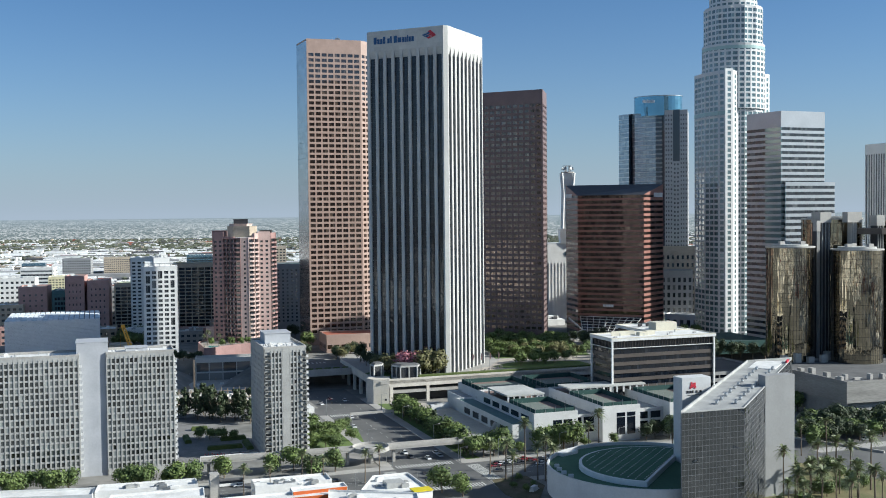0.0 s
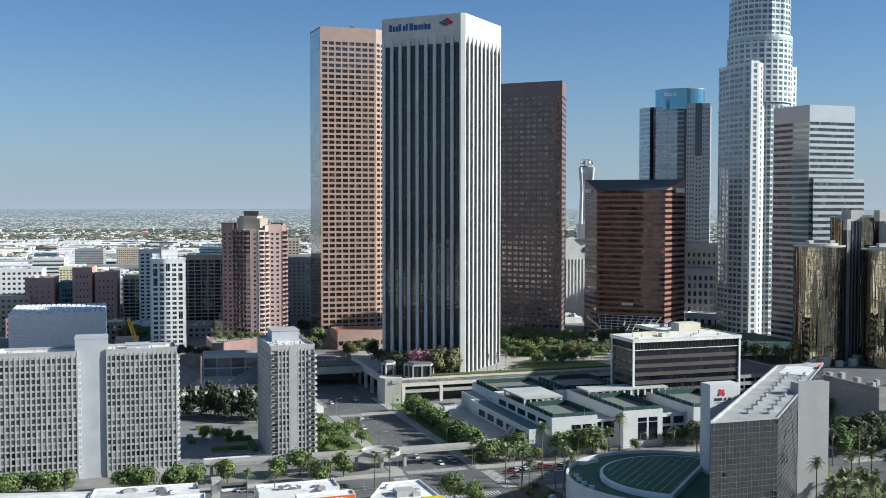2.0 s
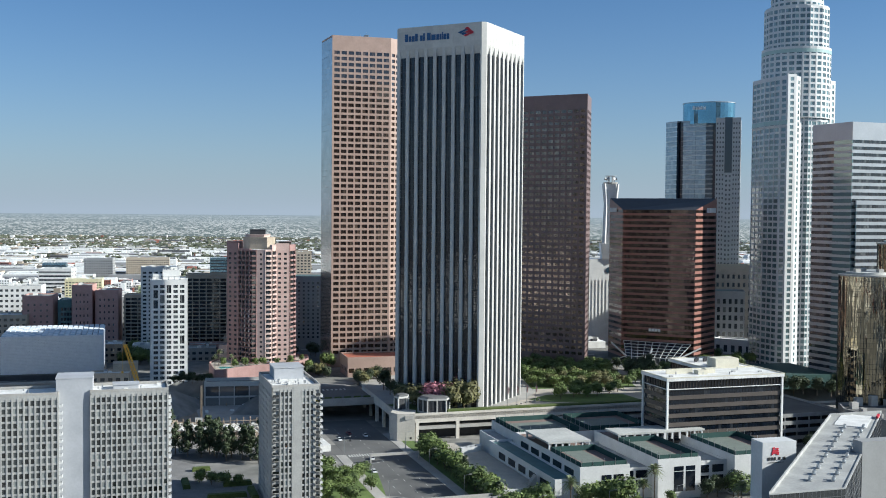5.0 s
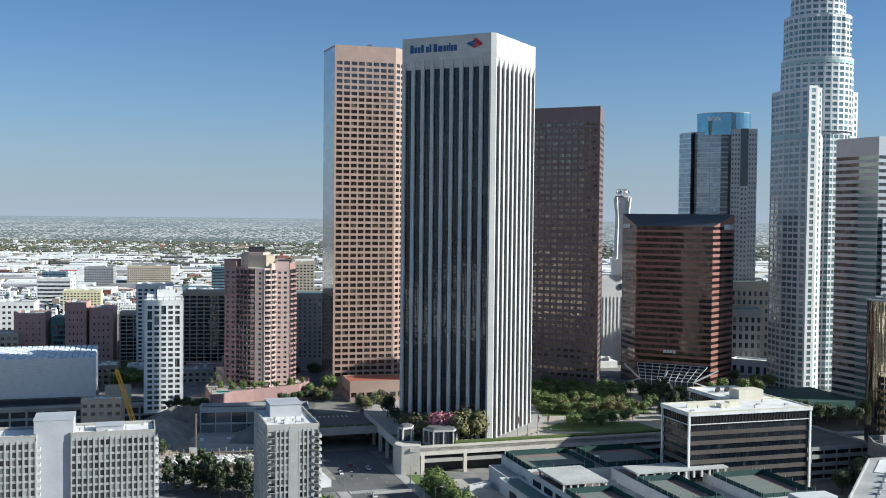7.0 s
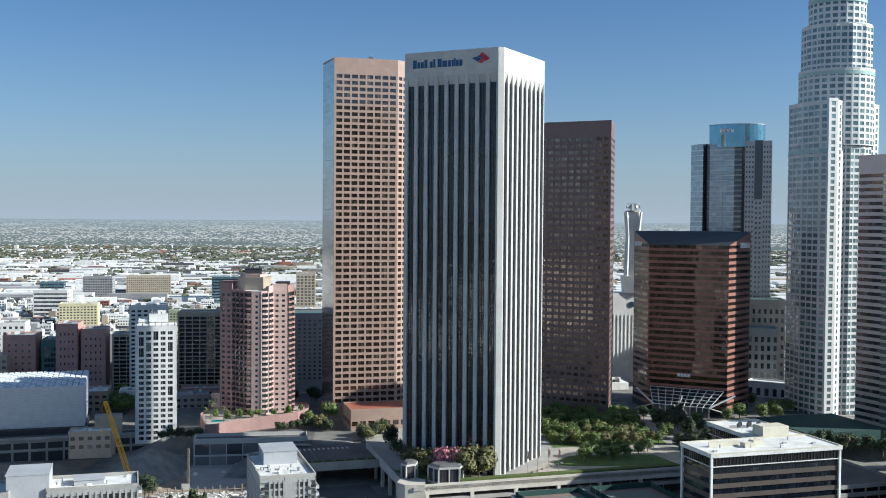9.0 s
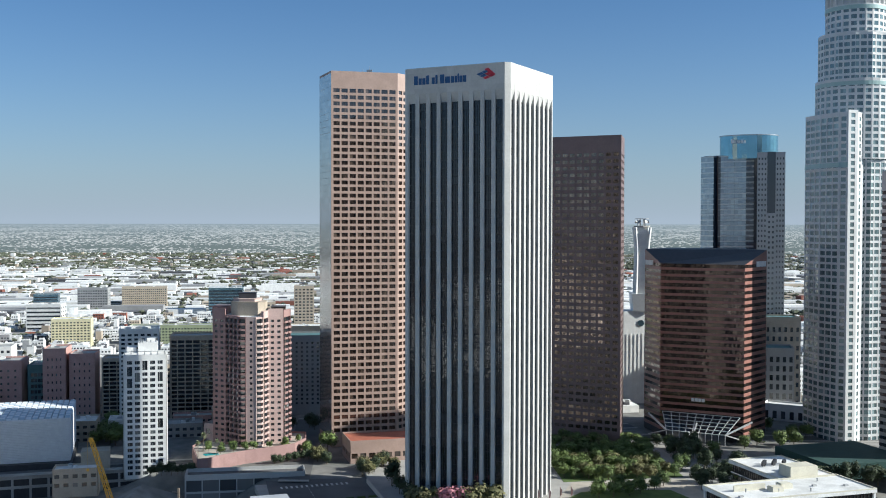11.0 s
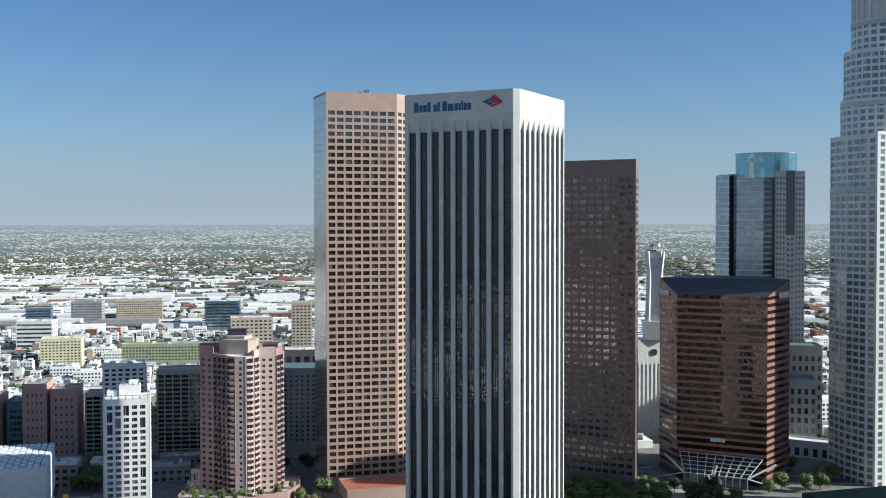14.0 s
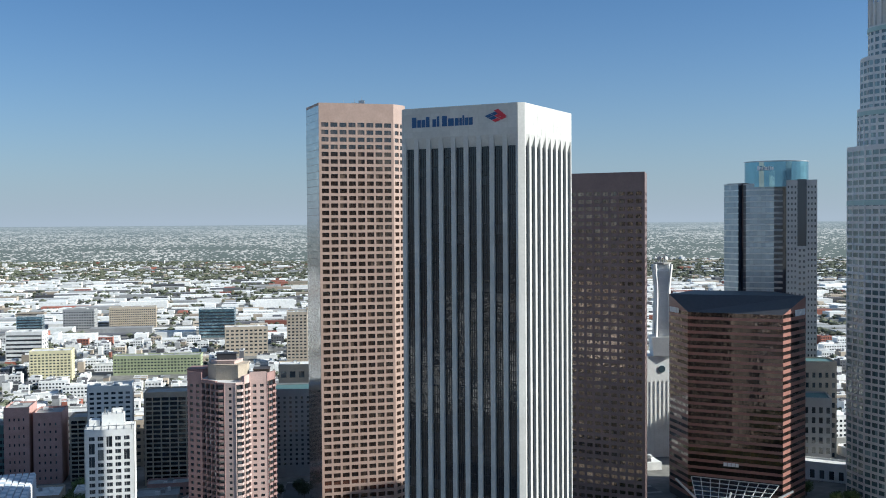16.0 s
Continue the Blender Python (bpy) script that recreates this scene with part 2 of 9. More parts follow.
M["orange"] = surf("orange_paint", (0.62, 0.13, 0.025), (0.52, 0.105, 0.02), 0.5, 0.6)
M["crane"] = surf("crane_paint", (0.78, 0.42, 0.05), (0.66, 0.34, 0.04), 0.5, 0.6)
M["line"] = surf("road_paint", (0.62, 0.62, 0.58), (0.45, 0.45, 0.42), 0.5, 0.8)
M["sign_blue"] = surf("sign_blue", (0.010, 0.085, 0.22), (0.008, 0.075, 0.2), 1.0, 0.5, grain=0.03)
M["sign_red"] = surf("sign_red", (0.62, 0.035, 0.06), (0.55, 0.03, 0.05), 1.0, 0.5, grain=0.03)
M["sign_white"] = surf("sign_white", (0.85, 0.85, 0.85), (0.8, 0.8, 0.8), 1.0, 0.5, grain=0.02)
M["teal_roof"] = surf("teal_roof", (0.10, 0.20, 0.20), (0.08, 0.16, 0.16), 0.2, 0.7)
M["court"] = surf("court", (0.25, 0.175, 0.15), (0.20, 0.14, 0.12), 0.2, 0.85)
M["pool"] = surf("pool", (0.02, 0.42, 0.45), (0.02, 0.36, 0.40), 0.5, 0.1, spec=0.8)
M["earth"] = surf("earth", (0.36, 0.29, 0.22), (0.26, 0.205, 0.155), 0.15, 0.95, bump=0.3)
M["g_black"] = pane_mat("glass_black", (0.009, 0.014, 0.023), (0.033, 0.038, 0.046), 0.08, wave=0.16, spec=0.42)
M["g_bronze"] = pane_mat("glass_bronze", (0.035, 0.022, 0.016), (0.14, 0.10, 0.075), 0.15, wave=0.15, spec=0.8)
M["g_bronze_bright"] = pane_mat("glass_bronze_bright", (0.22, 0.165, 0.135), (0.32, 0.25, 0.20), 0.15, rough=0.06, metal=0.8, wave=0.2, low=0.6)
M["g_mirror"] = pane_mat("glass_bronze_mirror", (0.085, 0.06, 0.052), (0.12, 0.085, 0.07), 0.2, rough=0.04, metal=0.7, low=0.6, wave=0.16, wscale=0.2)
# darker copy of the condo stucco, with shade put into its colour
M["condo_pink_shaded"] = surf("condo_pink_shaded", (0.35, 0.215, 0.20), (0.29, 0.175, 0.16), 0.2, 0.85)
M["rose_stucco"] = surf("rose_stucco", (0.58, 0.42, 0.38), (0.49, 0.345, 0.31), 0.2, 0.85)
M["cream_stucco"] = surf("cream_stucco", (0.68, 0.62, 0.40), (0.58, 0.53, 0.34), 0.2, 0.85)
M["lime_panel"] = surf("lime_panel", (0.40, 0.44, 0.27), (0.32, 0.36, 0.22), 0.1, 0.7)
M["band_metal"] = surf("band_metal", (0.49, 0.50, 0.51), (0.43, 0.44, 0.45), 0.1, 0.32, metal=0.45, grain=0.05)
M["silver_band"] = surf("silver_band", (0.55, 0.57, 0.57), (0.48, 0.50, 0.50), 0.3, 0.3, metal=0.6, grain=0.05)
M["wing_granite"] = surf("wing_granite", (0.44, 0.435, 0.43), (0.39, 0.385, 0.38), 0.1, 0.5, grain=0.06)
M["g_night"] = pane_mat("glass_dark_blue", (0.04, 0.056, 0.08), (0.06, 0.08, 0.10), 0.15, rough=0.06, wave=0.05, spec=0.5)
M["g_pale"] = pane_mat("glass_pale_sky", (0.36, 0.45, 0.50), (0.46, 0.54, 0.57), 0.2, rough=0.2, metal=0.25, wave=0.1, wscale=0.3, low=0.75, spec=0.9)
M["g_teal_bright"] = pane_mat("glass_teal_bright", (0.26, 0.42, 0.44), (0.32, 0.48, 0.50), 0.2, rough=0.1, metal=0.7, wave=0.06, low=0.85)
M["g_gold"] = pane_mat("glass_gold_mirror", (0.36, 0.32, 0.24), (0.42, 0.37, 0.27), 0.16, rough=0.02, metal=0.97, wave=0.5, wscale=0.3, low=0.8, tall=0.08, dist=1.2)
M["g_blue"] = pane_mat("glass_blue", (0.29, 0.45, 0.53), (0.38, 0.54, 0.62), 0.3, rough=0.2, metal=0.9, low=0.85, wave=0.08)
M["g_silver"] = pane_mat("glass_silver", (0.48, 0.48, 0.47), (0.55, 0.55, 0.54), 0.2, rough=0.12, metal=0.8, wave=0.1, low=0.85)
M["g_sky"] = pane_mat("glass_sky_blue", (0.20, 0.38, 0.47), (0.23, 0.41, 0.50), 0.3, rough=0.06, metal=0.85, wave=0.05, low=0.9)
M["g_grey"] = pane_mat("glass_grey", (0.075, 0.08, 0.085), (0.32, 0.31, 0.29), 0.35, wave=0.12)
M["g_plain"] = pane_mat("glass_plain", (0.04, 0.05, 0.06), (0.16, 0.17, 0.17), 0.2, wave=0.1)
M["g_mir_grey"] = pane_mat("glass_grey_mirror", (0.15, 0.162, 0.17), (0.16, 0.172, 0.18), 0.2, rough=0.02, metal=0.94, wave=0.8, wscale=0.1, low=0.93, dist=1.2)
M["lift_paint"] = surf("pale_grey_paint", (0.43, 0.44, 0.46), (0.37, 0.38, 0.40), 0.15, 0.7, grain=0.05)
M["dry_grass"] = surf("dry_grass", (0.22, 0.18, 0.09), (0.10, 0.115, 0.04), 0.12, 0.95, bump=0.3, bscale=2.5, grain=0.25)
M["slab_concrete"] = surf("slab_concrete", (0.40, 0.395, 0.375), (0.335, 0.33, 0.315), 0.2, 0.85, bump=0.1)
M["g_slab"] = pane_mat("glass_slab", (0.075, 0.085, 0.085), (0.30, 0.32, 0.305), 0.36, wave=0.12, low=0.12)
M["rough_concrete"] = surf("rough_concrete", (0.33, 0.315, 0.29), (0.22, 0.21, 0.195), 0.1, 0.9, bump=0.3, bscale=1.2, grain=0.18, stretch=(0.3, 0.3, 2.0))
M["court_green"] = surf("court_green", (0.17, 0.195, 0.17), (0.14, 0.165, 0.145), 0.3, 0.85)
M["mulch"] = surf("mulch", (0.16, 0.12, 0.08), (0.07, 0.075, 0.03), 0.25, 0.95, bump=0.3, bscale=2.5, grain=0.25)
M["rubble"] = surf("rubble", (0.66, 0.64, 0.60), (0.50, 0.48, 0.44), 0.5, 0.9, rand=0.3)
M["dark_paving"] = surf("dark_paving", (0.24, 0.23, 0.22), (0.17, 0.165, 0.16), 0.15, 0.9, grain=0.15)
M["end_paint"] = surf("end_paint", (0.31, 0.31, 0.305), (0.275, 0.275, 0.27), 0.15, 0.75, grain=0.05)
M["club_white"] = surf("club_white", (0.61, 0.61, 0.60), (0.54, 0.54, 0.53), 0.15, 0.75, grain=0.06)
M["g_teal"] = pane_mat("glass_teal", (0.12, 0.19, 0.20), (0.30, 0.40, 0.40), 0.25, wave=0.1, low=0.55, spec=0.8)
M["site_screen"] = surf("site_screen", (0.02, 0.068, 0.06), (0.015, 0.052, 0.046), 0.3, 0.9)
M["grey_paint"] = surf("grey_paint", (0.40, 0.40, 0.39), (0.34, 0.34, 0.33), 0.15, 0.7, grain=0.05)
M["cream_paint"] = surf("cream_paint", (0.66, 0.62, 0.50), (0.56, 0.52, 0.42), 0.2, 0.8, grain=0.08)
M["bar_metal"] = surf("bar_metal", (0.17, 0.175, 0.18), (0.13, 0.135, 0.14), 0.4, 0.5, grain=0.05)
M["glaze"] = surf("skylight_glaze", (0.50, 0.58, 0.64), (0.42, 0.50, 0.56), 0.3, 0.3, grain=0.05)

# ---- builders ----
GRID = 19.0                                   # the streets' turn, degrees
UX = Vector((math.cos(radians(GRID)), math.sin(radians(GRID))))
VX = Vector((-UX.y, UX.x))


def gp(origin, u, v):
    """A plan point u metres along and v metres across the street grid from origin."""
    p = Vector(origin[:2]) + UX * u + VX * v
    return (p.x, p.y)


class Buf:
    """Vertices and faces in world metres, turned into one mesh at the end."""

    def __init__(self):
        self.v, self.f = [], []

    def hexa(self, c):
        k = len(self.v)
        self.v += c
        self.f += [(k + 3, k + 2, k + 1, k), (k + 4, k + 5, k + 6, k + 7), (k, k + 1, k + 5, k + 4), (k + 1, k + 2, k + 6, k + 5),
                   (k + 2, k + 3, k + 7, k + 6), (k + 3, k, k + 4, k + 7)]

    def box(self, a, u, x0, x1, y0, y1, z0, z1):
        """A box: x along u from the plan point a, y outwards (to the right of u), z up."""
        nx, ny = u[1], -u[0]
        q = [(a[0] + u[0] * x + nx * y, a[1] + u[1] * x + ny * y) for x, y in ((x0, y1), (x1, y1), (x1, y0), (x0, y0))]
        self.hexa([(*p, z0) for p in q] + [(*p, z1) for p in q])

    def prism(self, pts, z0, z1, cap=True):
        """An upright prism over plan points given counter-clockwise."""
        k, n = len(self.v), len(pts)
        self.v += [(p[0], p[1], z0) for p in pts] + [(p[0], p[1], z1) for p in pts]
        self.f += [(k + i, k + (i + 1) % n, k + n + (i + 1) % n, k + n + i) for i in range(n)]
        if cap:
            self.f += [tuple(k + n + i for i in range(n)), tuple(k + i for i in reversed(range(n)))]

    def beam(self, p, q, w, h=None):
        """A square bar from p to q."""
        p, q = Vector(p), Vector(q)
        d = (q - p).normalized()
        s = d.cross(Vector((0, 0, 1)))
        s = s.normalized() if s.length > 1e-4 else Vector((1, 0, 0))
        t = s.cross(d).normalized()
        a, b = s * w / 2, t * (h or w) / 2
        c = [p - a - b, p + a - b, p + a + b, p - a + b, q - a - b, q + a - b, q + a + b, q - a + b]
        self.hexa([tuple(x) for x in c])

    def poly(self, pts):
        k = len(self.v)
        self.v += [tuple(p) for p in pts]
        self.f.append(tuple(range(k, k + len(pts))))

    def tube(self, p, q, r0, r1, n=8):
        p, q = Vector(p), Vector(q)
        d = (q - p).normalized()
        s = d.cross(Vector((0, 1, 0.01))).normalized()
        t = d.cross(s)
        k = len(self.v)
        for c, r in ((p, r0), (q, r1)):
            self.v += [tuple(c + (s * math.cos(2 * math.pi * i / n) + t * math.sin(2 * math.pi * i / n)) * r) for i in range(n)]
        self.f += [(k + i, k + (i + 1) % n, k + n + (i + 1) % n, k + n + i) for i in range(n)]
        self.f += [tuple(k + n + i for i in range(n)), tuple(k + i for i in reversed(range(n)))]

    def mesh(self, name, mat, at=(0, 0, 0)):
        me = bpy.data.meshes.new(name)
        me.from_pydata([(x - at[0], y - at[1], z - at[2]) for x, y, z in self.v], [], self.f)
        me.materials.append(mat)
        bm = bmesh.new()
        bm.from_mesh(me)
        bmesh.ops.recalc_face_normals(bm, faces=bm.faces)
        bm.to_mesh(me)
        bm.free()
        return me


def thing(name, label, category, x, y, z, group=""):
    return_ob = new(name)
    return_ob.location = (x, y, z)
    return tagged(return_ob, label, category, group)


def wpos(ob):
    p = Vector(ob.location)
    while ob.parent:
        ob = ob.parent
        p = p + Vector(ob.location)
    return p


def part(name, buf, mat, parent, label="", kind=""):
    """One mesh object under a thing or part, from a Buf in world metres."""
    ob = new(name, buf.mesh(name, M[mat] if isinstance(mat, str) else mat, wpos(parent)))
    ob.parent = parent
    return tagged(ob, label, kind=kind)


def solid(name, buf, mat, label, category, kind="", group="", at=None):
    """A whole thing that is one mesh."""
    at = at or (sum(v[0] for v in buf.v) / len(buf.v), sum(v[1] for v in buf.v) / len(buf.v), min(v[2] for v in buf.v))
    ob = new(name, buf.mesh(name, M[mat], at))
    ob.location = at
    return tagged(ob, label, category, group, kind)


def unit(a, b):
    d = Vector((b[0] - a[0], b[1] - a[1]))
    return (d.x / d.length, d.y / d.length), d.length


PANES = {}


def pane_mesh(w, h, t, mat, bars=0):
    """A window pane (with upright bars when asked for), centred, shared by all alike windows."""
    key = (round(w, 2), round(h, 2), mat, bars)
    if key not in PANES:
        b = Buf()
        b.box((0, 0), (1, 0), -w / 2, w / 2, -t, 0, -h / 2, h / 2)
        PANES[key] = b.mesh("window", M[mat])
    return PANES[key]


def put_panes(parent, panes, mat, limit=300, name="window"):
    """panes: (x, y, z, angle, w, h). The first are objects of their own, the rest one joined part."""
    at = wpos(parent)
    for x, y, z, ang, w, h in panes[:limit]:
        ob = new(name, pane_mesh(w, h, 0.06, mat))
        ob.parent = parent
        ob.location, ob.rotation_euler = (x - at.x, y - at.y, z - at.z), (0, 0, ang)
    if len(panes) > limit:
        b = Buf()
        for x, y, z, ang, w, h in panes[limit:]:
            u = (math.cos(ang), math.sin(ang))
            b.box((x, y), u, -w / 2, w / 2, -0.06, 0, z - h / 2, z + h / 2)
        part(name + "_rest", b, mat, parent, kind="stuff")


def facade(wall, panes, a, b, z0, z1, cols, rows, wx=0.6, wz=0.5, depth=0.4, side=0.0, top=0.0, base=0.0, split=1, vshift=0.0, mat=""):
    """A punched facade from a to b (left to right, seen from outside): piers and spandrels into wall, windows into panes, set back by depth."""
    u, L = unit(a, b)
    ang = math.atan2(u[1], u[0])
    n = (u[1], -u[0])
    cw, rh = (L - 2 * side) / cols, (z1 - z0 - top - base) / rows
    ww, wh = cw * wx, rh * wz
    zs = [z0 + base + r * rh for r in range(rows)]
    # piers run the full height, in front of the core
    xs = [(0, side + (cw - ww) / 2)] + [(side + c * cw + (cw + ww) / 2, side + (c + 1) * cw + (cw - ww) / 2) for c in range(cols - 1)] + [(L - side - (cw - ww) / 2, L)]
    for x0, x1 in xs:
        wall.box(a, u, x0, x1, -depth, 0, z0, z1)
    for c in range(cols):
        x0, x1 = side + c * cw + (cw - ww) / 2, side + c * cw + (cw + ww) / 2
        lo = z0
        for z in zs + [z1]:
            s0 = z + (rh - wh) / 2 + vshift if z != z1 else z1
            wall.box(a, u, x0, x1, -depth, -0.004, lo, s0)
            lo = s0 + wh
        for z in zs:
            zc = z + rh / 2 + vshift
            for k in range(split):
                w1 = ww / split
                xc = x0 + w1 * (k + 0.5)
                px, py = a[0] + u[0] * xc - n[0] * depth * 0.8, a[1] + u[1] * xc - n[1] * depth * 0.8
                panes.append((px, py, zc, ang, w1 - (0.12 if split > 1 else 0.0), wh))


def inset(pts, d):
    """Plan points of a counter-clockwise outline moved inwards by d."""
    n, out = len(pts), []
    for i in range(n):
        p0, p1, p2 = Vector(pts[i - 1]), Vector(pts[i]), Vector(pts[(i + 1) % n])
        e1, e2 = (p1 - p0).normalized(), (p2 - p1).normalized()
        n1, n2 = Vector((-e1.y, e1.x)), Vector((-e2.y, e2.x))
        m = (n1 + n2) / max(0.3, 1 + n1.dot(n2))
        q = p1 + m * d
        out.append((q.x, q.y))
    return out


def rect(a, w, d, ang=GRID):
    """A rectangle: front-left corner a, w along the front, d back. Counter-clockwise."""
    c, s = math.cos(radians(ang)), math.sin(radians(ang))
    return [a, (a[0] + c * w, a[1] + s * w), (a[0] + c * w - s * d, a[1] + s * w + c * d), (a[0] - s * d, a[1] + c * d)]


def centre(pts):
    return sum(p[0] for p in pts) / len(pts), sum(p[1] for p in pts) / len(pts)


def block(name, label, category, pts, z0, z1, wall_mat, glass="g_plain", sides=(), roof_mat="roof_grey", parapet=0.9, depth=0.35, limit=120, units=0, seed=1, group="", core="dark_metal"):
    """A building over an outline (counter-clockwise): sides are dicts by edge index with cols, rows and window shares; plain walls elsewhere."""
    cx, cy = centre(pts)
    ob = thing(name, label, category, cx, cy, z0, group)
    wall, inner, panes = Buf(), Buf(), []
    inner.prism(inset(pts, depth), z0, z1 - 0.3)
    spec = dict(sides)
    for i in range(len(pts)):
        a, b = pts[i], pts[(i + 1) % len(pts)]
        if i in spec:
            own = []
            facade(wall, own, a, b, z0, z1, depth=depth, **spec[i])
            if spec[i].get("mat"):
                put_panes(ob, own, spec[i]["mat"], limit // 4)
            else:
                panes += own
        else:
            u, L = unit(a, b)
            wall.box(a, u, 0, L, -depth + 0.01, 0, z0, z1)
    part("wall", wall, wall_mat, ob)
    part("core", inner, core, ob)
    if panes:
        put_panes(ob, panes, glass, limit)
    r = Buf()
    r.prism(inset(pts, depth + 0.02), z1 - 0.6, z1 - 0.12)
    part("roof", r, roof_mat, ob)
    if parapet:
        p, q = Buf(), inset(pts, 0.45)
        for i in range(len(pts)):
            j = (i + 1) % len(pts)
            p.hexa([(*pts[i], z1 + 0.004), (*pts[j], z1 + 0.004), (*q[j], z1 + 0.004), (*q[i], z1 + 0.004)] +
                   [(*pts[i], z1 + parapet), (*pts[j], z1 + parapet), (*q[j], z1 + parapet), (*q[i], z1 + parapet)])
        part("parapet", p, wall_mat, ob)
    rng = random.Random(seed)
    for k in range(units):
        s, t = rng.uniform(0.2, 0.8), rng.uniform(0.2, 0.8)
        e = [Vector(p) for p in pts]
        c = (e[0] * (1 - s) + e[1] * s) * (1 - t) + (e[-1] * (1 - s) + e[-2] * s) * t
        b = Buf()
        w, d, h = rng.uniform(1.5, 4), rng.uniform(1.5, 4), rng.uniform(1, 2.2)
        b.box((c.x, c.y), tuple(UX), -w / 2, w / 2, -d / 2, d / 2, z1 - 0.12, z1 - 0.12 + h)
        b.box((c.x, c.y), tuple(UX), -w * 0.3, w * 0.3, -d * 0.3, d * 0.3, z1 - 0.12 + h, z1 + 0.1 + h)
        part("roof_unit", b, "steel" if k % 2 else "white_paint", ob)
    return ob


# ---- ground ----
def smooth(a, b, x):
    x = min(1, max(0, (x - a) / (b - a)))
    return x * x * (3 - 2 * x)


LOW, HIGH, PLAIN = -2.0, 10.6, -6.0


def ground_z(x, y):
    """Low streets near the camera, the hill behind the podium, the plain beyond."""
    q = Vector((x, y))
    v = q.dot(VX)                       # across the grid: grows away from the camera
    u = q.dot(UX)
    up = smooth(600, 640, v - 0.0) if u > 150 else smooth(655, 690, v)
    if -25 < u < 290 and v < 600:
        up = 0
    if 55 < u < 186:                    # the site pit, and the lower street running on under the bridge
        up = smooth(722, 733, v) if u < 100 else smooth(668, 690, v)
    if x < -185:                        # the lower level under the museum street
        s = (x + 330) * -0.325 + (y - 668) * 0.946
        f = min(1, max(0, (-185 - x) / 20))
        up = up * (1 - f) + smooth(4, 24, s) * f
    z = LOW + (HIGH - LOW) * up
    return z + (PLAIN - HIGH) * smooth(900, 1300, y)


g = Buf()
xs = sorted(set([-4800, -3600, -2600, -1800, -1300, -950] + list(range(-700, 701, 20)) + [950, 1300, 1800, 2600, 3600, 4800]))
ys = sorted(set([-4500, -2500, -1200, -600, -200, 100] + list(range(240, 1320, 20)) + [1500, 1800, 2300, 3000, 3800, 4860]))
g.v = [(x, y, ground_z(x, y)) for y in ys for x in xs]
W = len(xs)
g.f = [(j * W + i, j * W + i + 1, (j + 1) * W + i + 1, (j + 1) * W + i) for j in range(len(ys) - 1) for i in range(W - 1)]
M["city_floor"] = surf("city_floor", (0.27, 0.255, 0.235), (0.15, 0.15, 0.135), 0.02, 0.95, bscale=0.15, grain=0.3)
solid("ground", g, "city_floor", "grey and tan city ground of streets and lots", "ground", "structure", at=(0, 0, 0))

